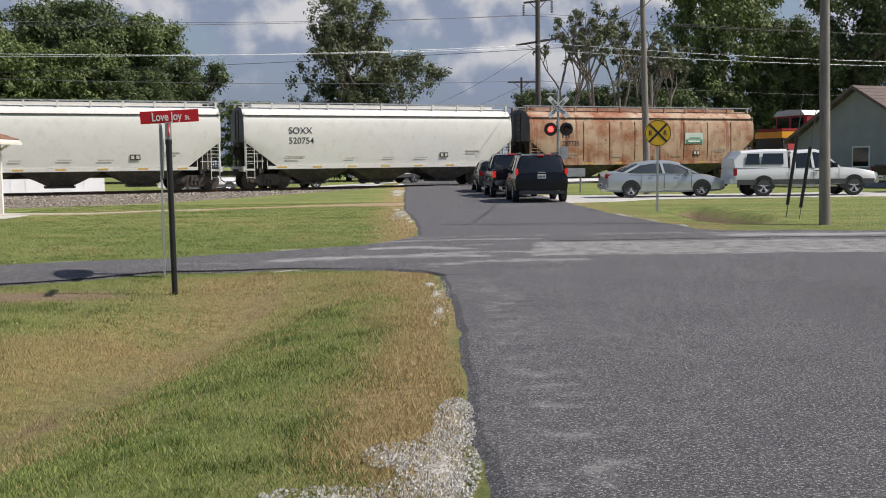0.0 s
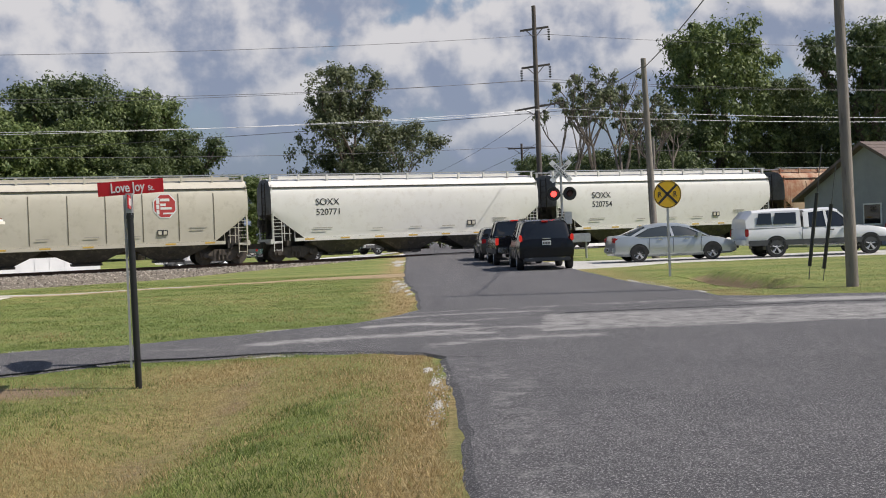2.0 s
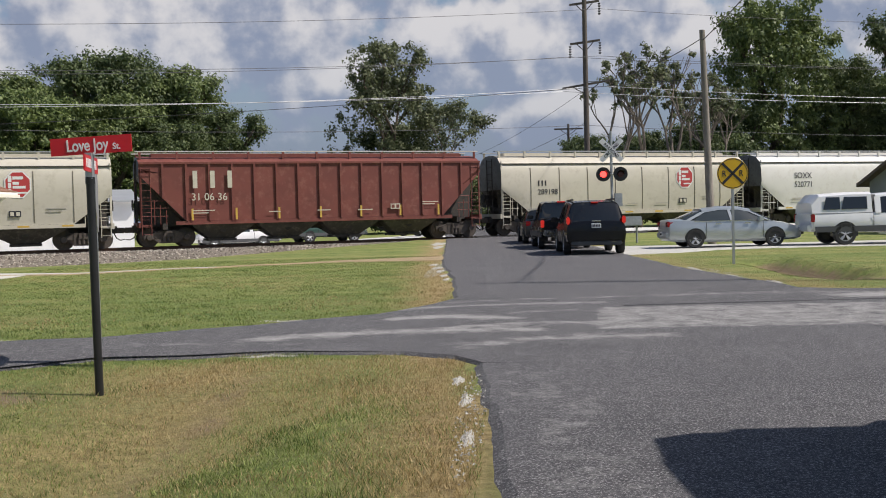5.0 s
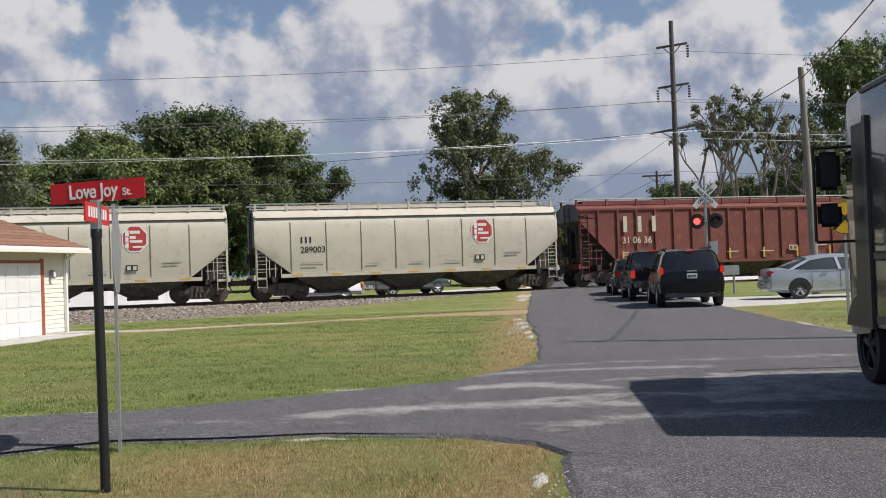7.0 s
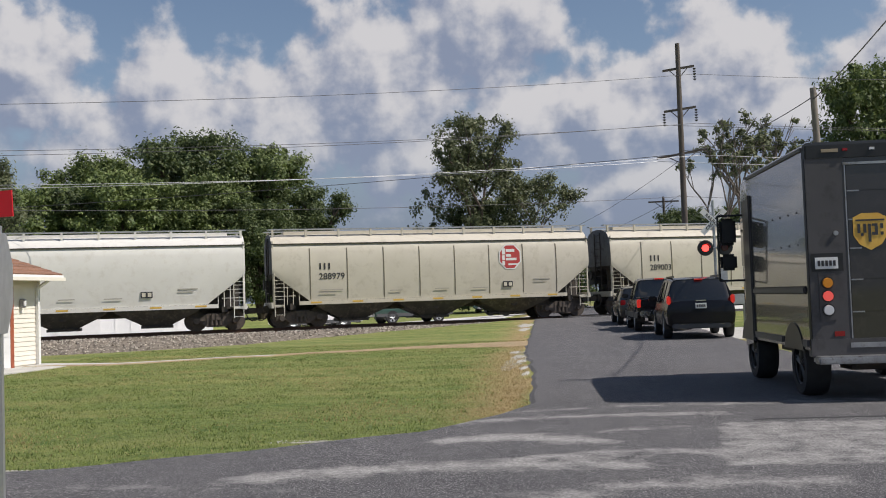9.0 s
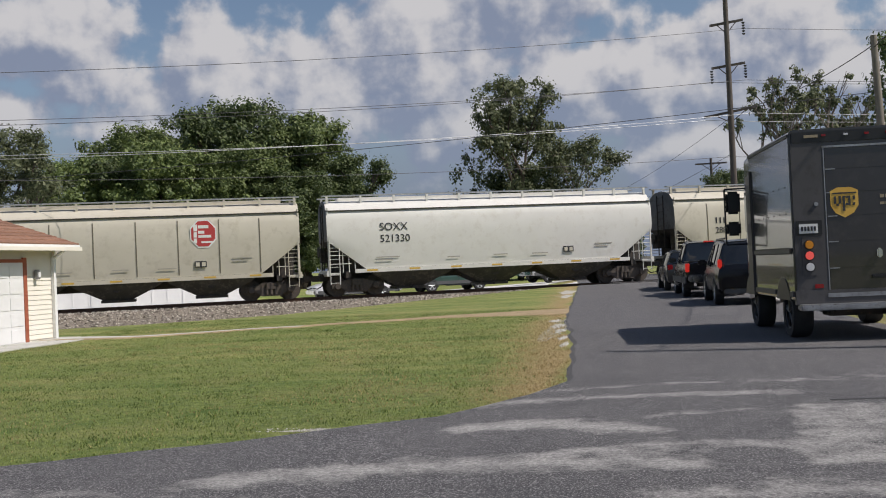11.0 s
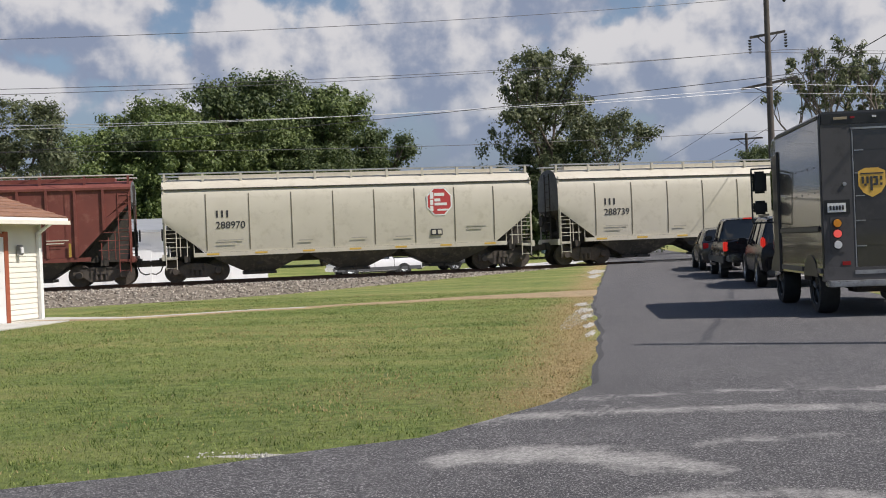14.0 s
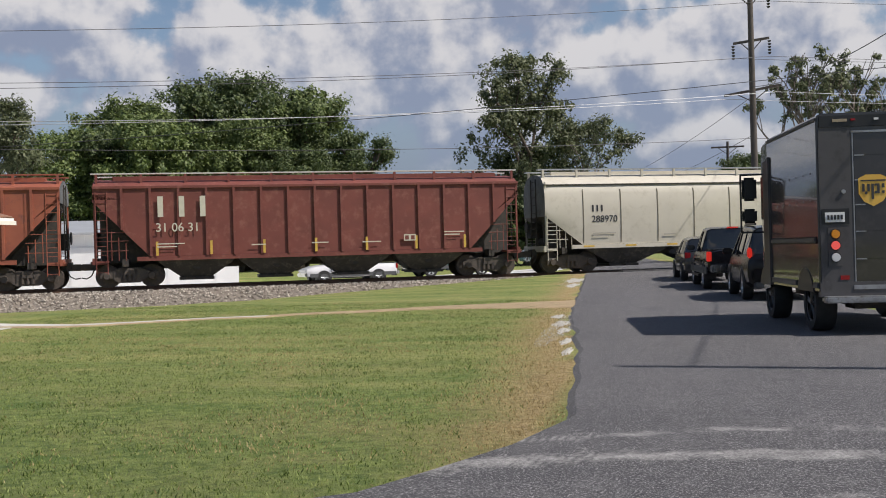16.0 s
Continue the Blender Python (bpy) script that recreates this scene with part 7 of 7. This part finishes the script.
def grass(name, n, area, h0, h1, w, seed, label, bias=1.5):
    """Short mown blades, a triangle each, in tufts; straw-coloured ones where the turf is parched."""
    g = np.random.default_rng(seed)
    x, y = g.uniform(area[0], area[1], n), area[2] + (area[3] - area[2]) * g.random(n) ** bias
    keep = (gridded(on_road, area, x, y) < 0.5) & (g.random(n) > gridded(soil_at, area, x, y) * 1.15)
    x, y = x[keep], y[keep]
    m = len(x)
    tuft = 0.5 * value_noise(x, y, 2.6, seed) + 0.5 * value_noise(x, y, 7.0, seed + 1)
    dry = gridded(dry_at, area, x, y) + 0.9 * (0.65 * value_noise(x, y, 0.55, 7) + 0.35 * value_noise(x, y, 1.9, 8))
    z = gridded(ground_z, area, x, y) - 0.005
    h = g.uniform(h0, h1, m) * np.clip(0.35 + 1.3 * tuft, 0.4, 2.0)
    t = g.uniform(0, 6.28, m)
    lx, ly = g.uniform(-0.8, 0.8, m) * h, g.uniform(-0.8, 0.8, m) * h
    cx, sx = w * np.cos(t), w * np.sin(t)
    co = np.stack([np.stack([x - cx, y - sx, z], 1), np.stack([x + cx, y + sx, z], 1), np.stack([x + lx, y + ly, z + h], 1)], 1)
    straw = g.random(m) < np.clip((dry - 0.46) / 0.42, 0.03, 0.97)
    deep = ~straw & (g.random(m) < np.clip((tuft - 0.45) * 3.5, 0.05, 0.9))
    for key, sel in (("blade", ~straw & ~deep), ("blade_deep", deep), ("blade_dry", straw)):
        c = co[sel].reshape(-1, 3)
        me = bpy.data.meshes.new(name)
        me.from_pydata(c.tolist(), [], np.arange(len(c)).reshape(-1, 3).tolist())
        me.materials.append(M[key])
        word = {"blade": "green", "blade_deep": "dark green", "blade_dry": "straw-coloured dry"}[key]
        tagged(new(name if key == "blade" else "dry_" + name if key == "blade_dry" else "tufted_" + name, me), label.replace("green", word), "grass", kind="stuff")


M["blade_deep"] = leaf_material("deep_grass_blade", (0.06, 0.10, 0.016), (0.20, 0.26, 0.06))
grass("grass", 440000, (-10.5, -2.1, 2.6, 15.0), 0.014, 0.045, 0.0033, 3, "short green mown grass on the verge", 1.7)
grass("grass", 200000, (-17, -2.9, 14.5, 40.0), 0.014, 0.036, 0.006, 5, "short green mown grass of the lawn")
grass("grass", 40000, (1.8, 14, 21, 42.0), 0.012, 0.03, 0.007, 6, "short green mown grass beside the driveway")


def verge_stones():
    rng = random.Random(12)
    co, fa = [], []
    spots = [(-2.32, 5.75, 0.12, 0.6, 900), (-2.39, 4.9, 0.2, 0.65, 1400), (-2.6, 5.1, 0.17, 0.24, 350), (-2.48, 4.25, 0.27, 0.5, 1100), (-2.85, 4.45, 0.32, 0.14, 350), (-2.5, 11, 0.1, 2.0, 200), (-4.0, 30.5, 0.22, 3.6, 700), (-5.4, 51.5, 0.5, 3, 300), (2.3, 26, 0.2, 2.6, 250), (-5.0, 17.68, 0.7, 0.1, 90), (-8, 15.9, 1.4, 0.1, 120)]
    for x, y, rx, ry, n in spots:
        for _ in range(n):
            a, u = rng.uniform(0, 6.28), math.sqrt(rng.random())
            px, py = x + u * math.cos(a) * rx, y + u * math.sin(a) * ry
            r = rng.uniform(0.005, 0.014)
            z = ground_z(px, py) + 0.012
            i = len(co)
            t = rng.uniform(0, 6.28)
            for k in range(3):
                co.append((px + r * math.cos(t + k * 2.1), py + r * math.sin(t + k * 2.1), z))
            co.append((px, py, z + r * 0.9))
            fa += [(i, i + 1, i + 3), (i + 1, i + 2, i + 3), (i + 2, i, i + 3)]
    me = bpy.data.meshes.new("verge_gravel")
    me.from_pydata(co, [], fa)
    me.materials.append(M["gravel_stone"])
    tagged(new("verge_gravel", me), "loose white limestone gravel along the road edge", "gravel", kind="stuff")


M["gravel_stone"] = leaf_material("gravel_stone", (0.35, 0.33, 0.29), (0.68, 0.66, 0.6))
verge_stones()


# ---- what moves ----
def train_s(t):
    """Place along the track of the joint between the locomotive and the first hopper."""
    return 19.0 + 9.565 * t - 0.019 * t * t


def van_pose(t):
    """The delivery van drives up from behind and stops in the queue."""
    y = float(np.interp(t, [0, 3.0, 5.5, 6.0, 6.5, 7.0, 7.5, 8.0, 8.5, 9.0, 9.5, 10.0, 10.5, 11.0, 11.5, 12.0, 12.5, 13.0, 16], [-14.0, -1.8, 7.9, 9.95, 12.0, 13.8, 15.6, 17.4, 19.05, 20.6, 22.0, 23.3, 24.4, 25.35, 26.3, 27.1, 27.8, 28.3, 28.3]))
    x = float(np.interp(y, [-20, 5, 10.1, 13.8, 19.05, 25.3, 28.3, 40], [3.2, 2.42, 2.17, 1.88, 1.58, 1.12, 1.02, 0.5]))
    turn = float(np.interp(y, [19, 25.3, 28.3], [93.4, 94.6, 95.8]))
    return pose(x, y, ground_z(x, y + 2) + 0.03, 0, 0, turn)


def motions():
    ticks = [k * 0.5 for k in range(33)]
    walk(LOCO, [(t, track_m(train_s(t) + 10.9, 0, RAIL_Z) @ pose(0, 0, 0, 0, 0, 180)) for t in ticks])
    back = 0.0
    for car, length in zip(CARS, GAP):
        mid = back + length / 2
        walk(car, [(t, track_m(train_s(t) - mid, 0, RAIL_Z)) for t in ticks])
        back += length
    walk(VAN, [(t, van_pose(t)) for t in ticks])


motions()
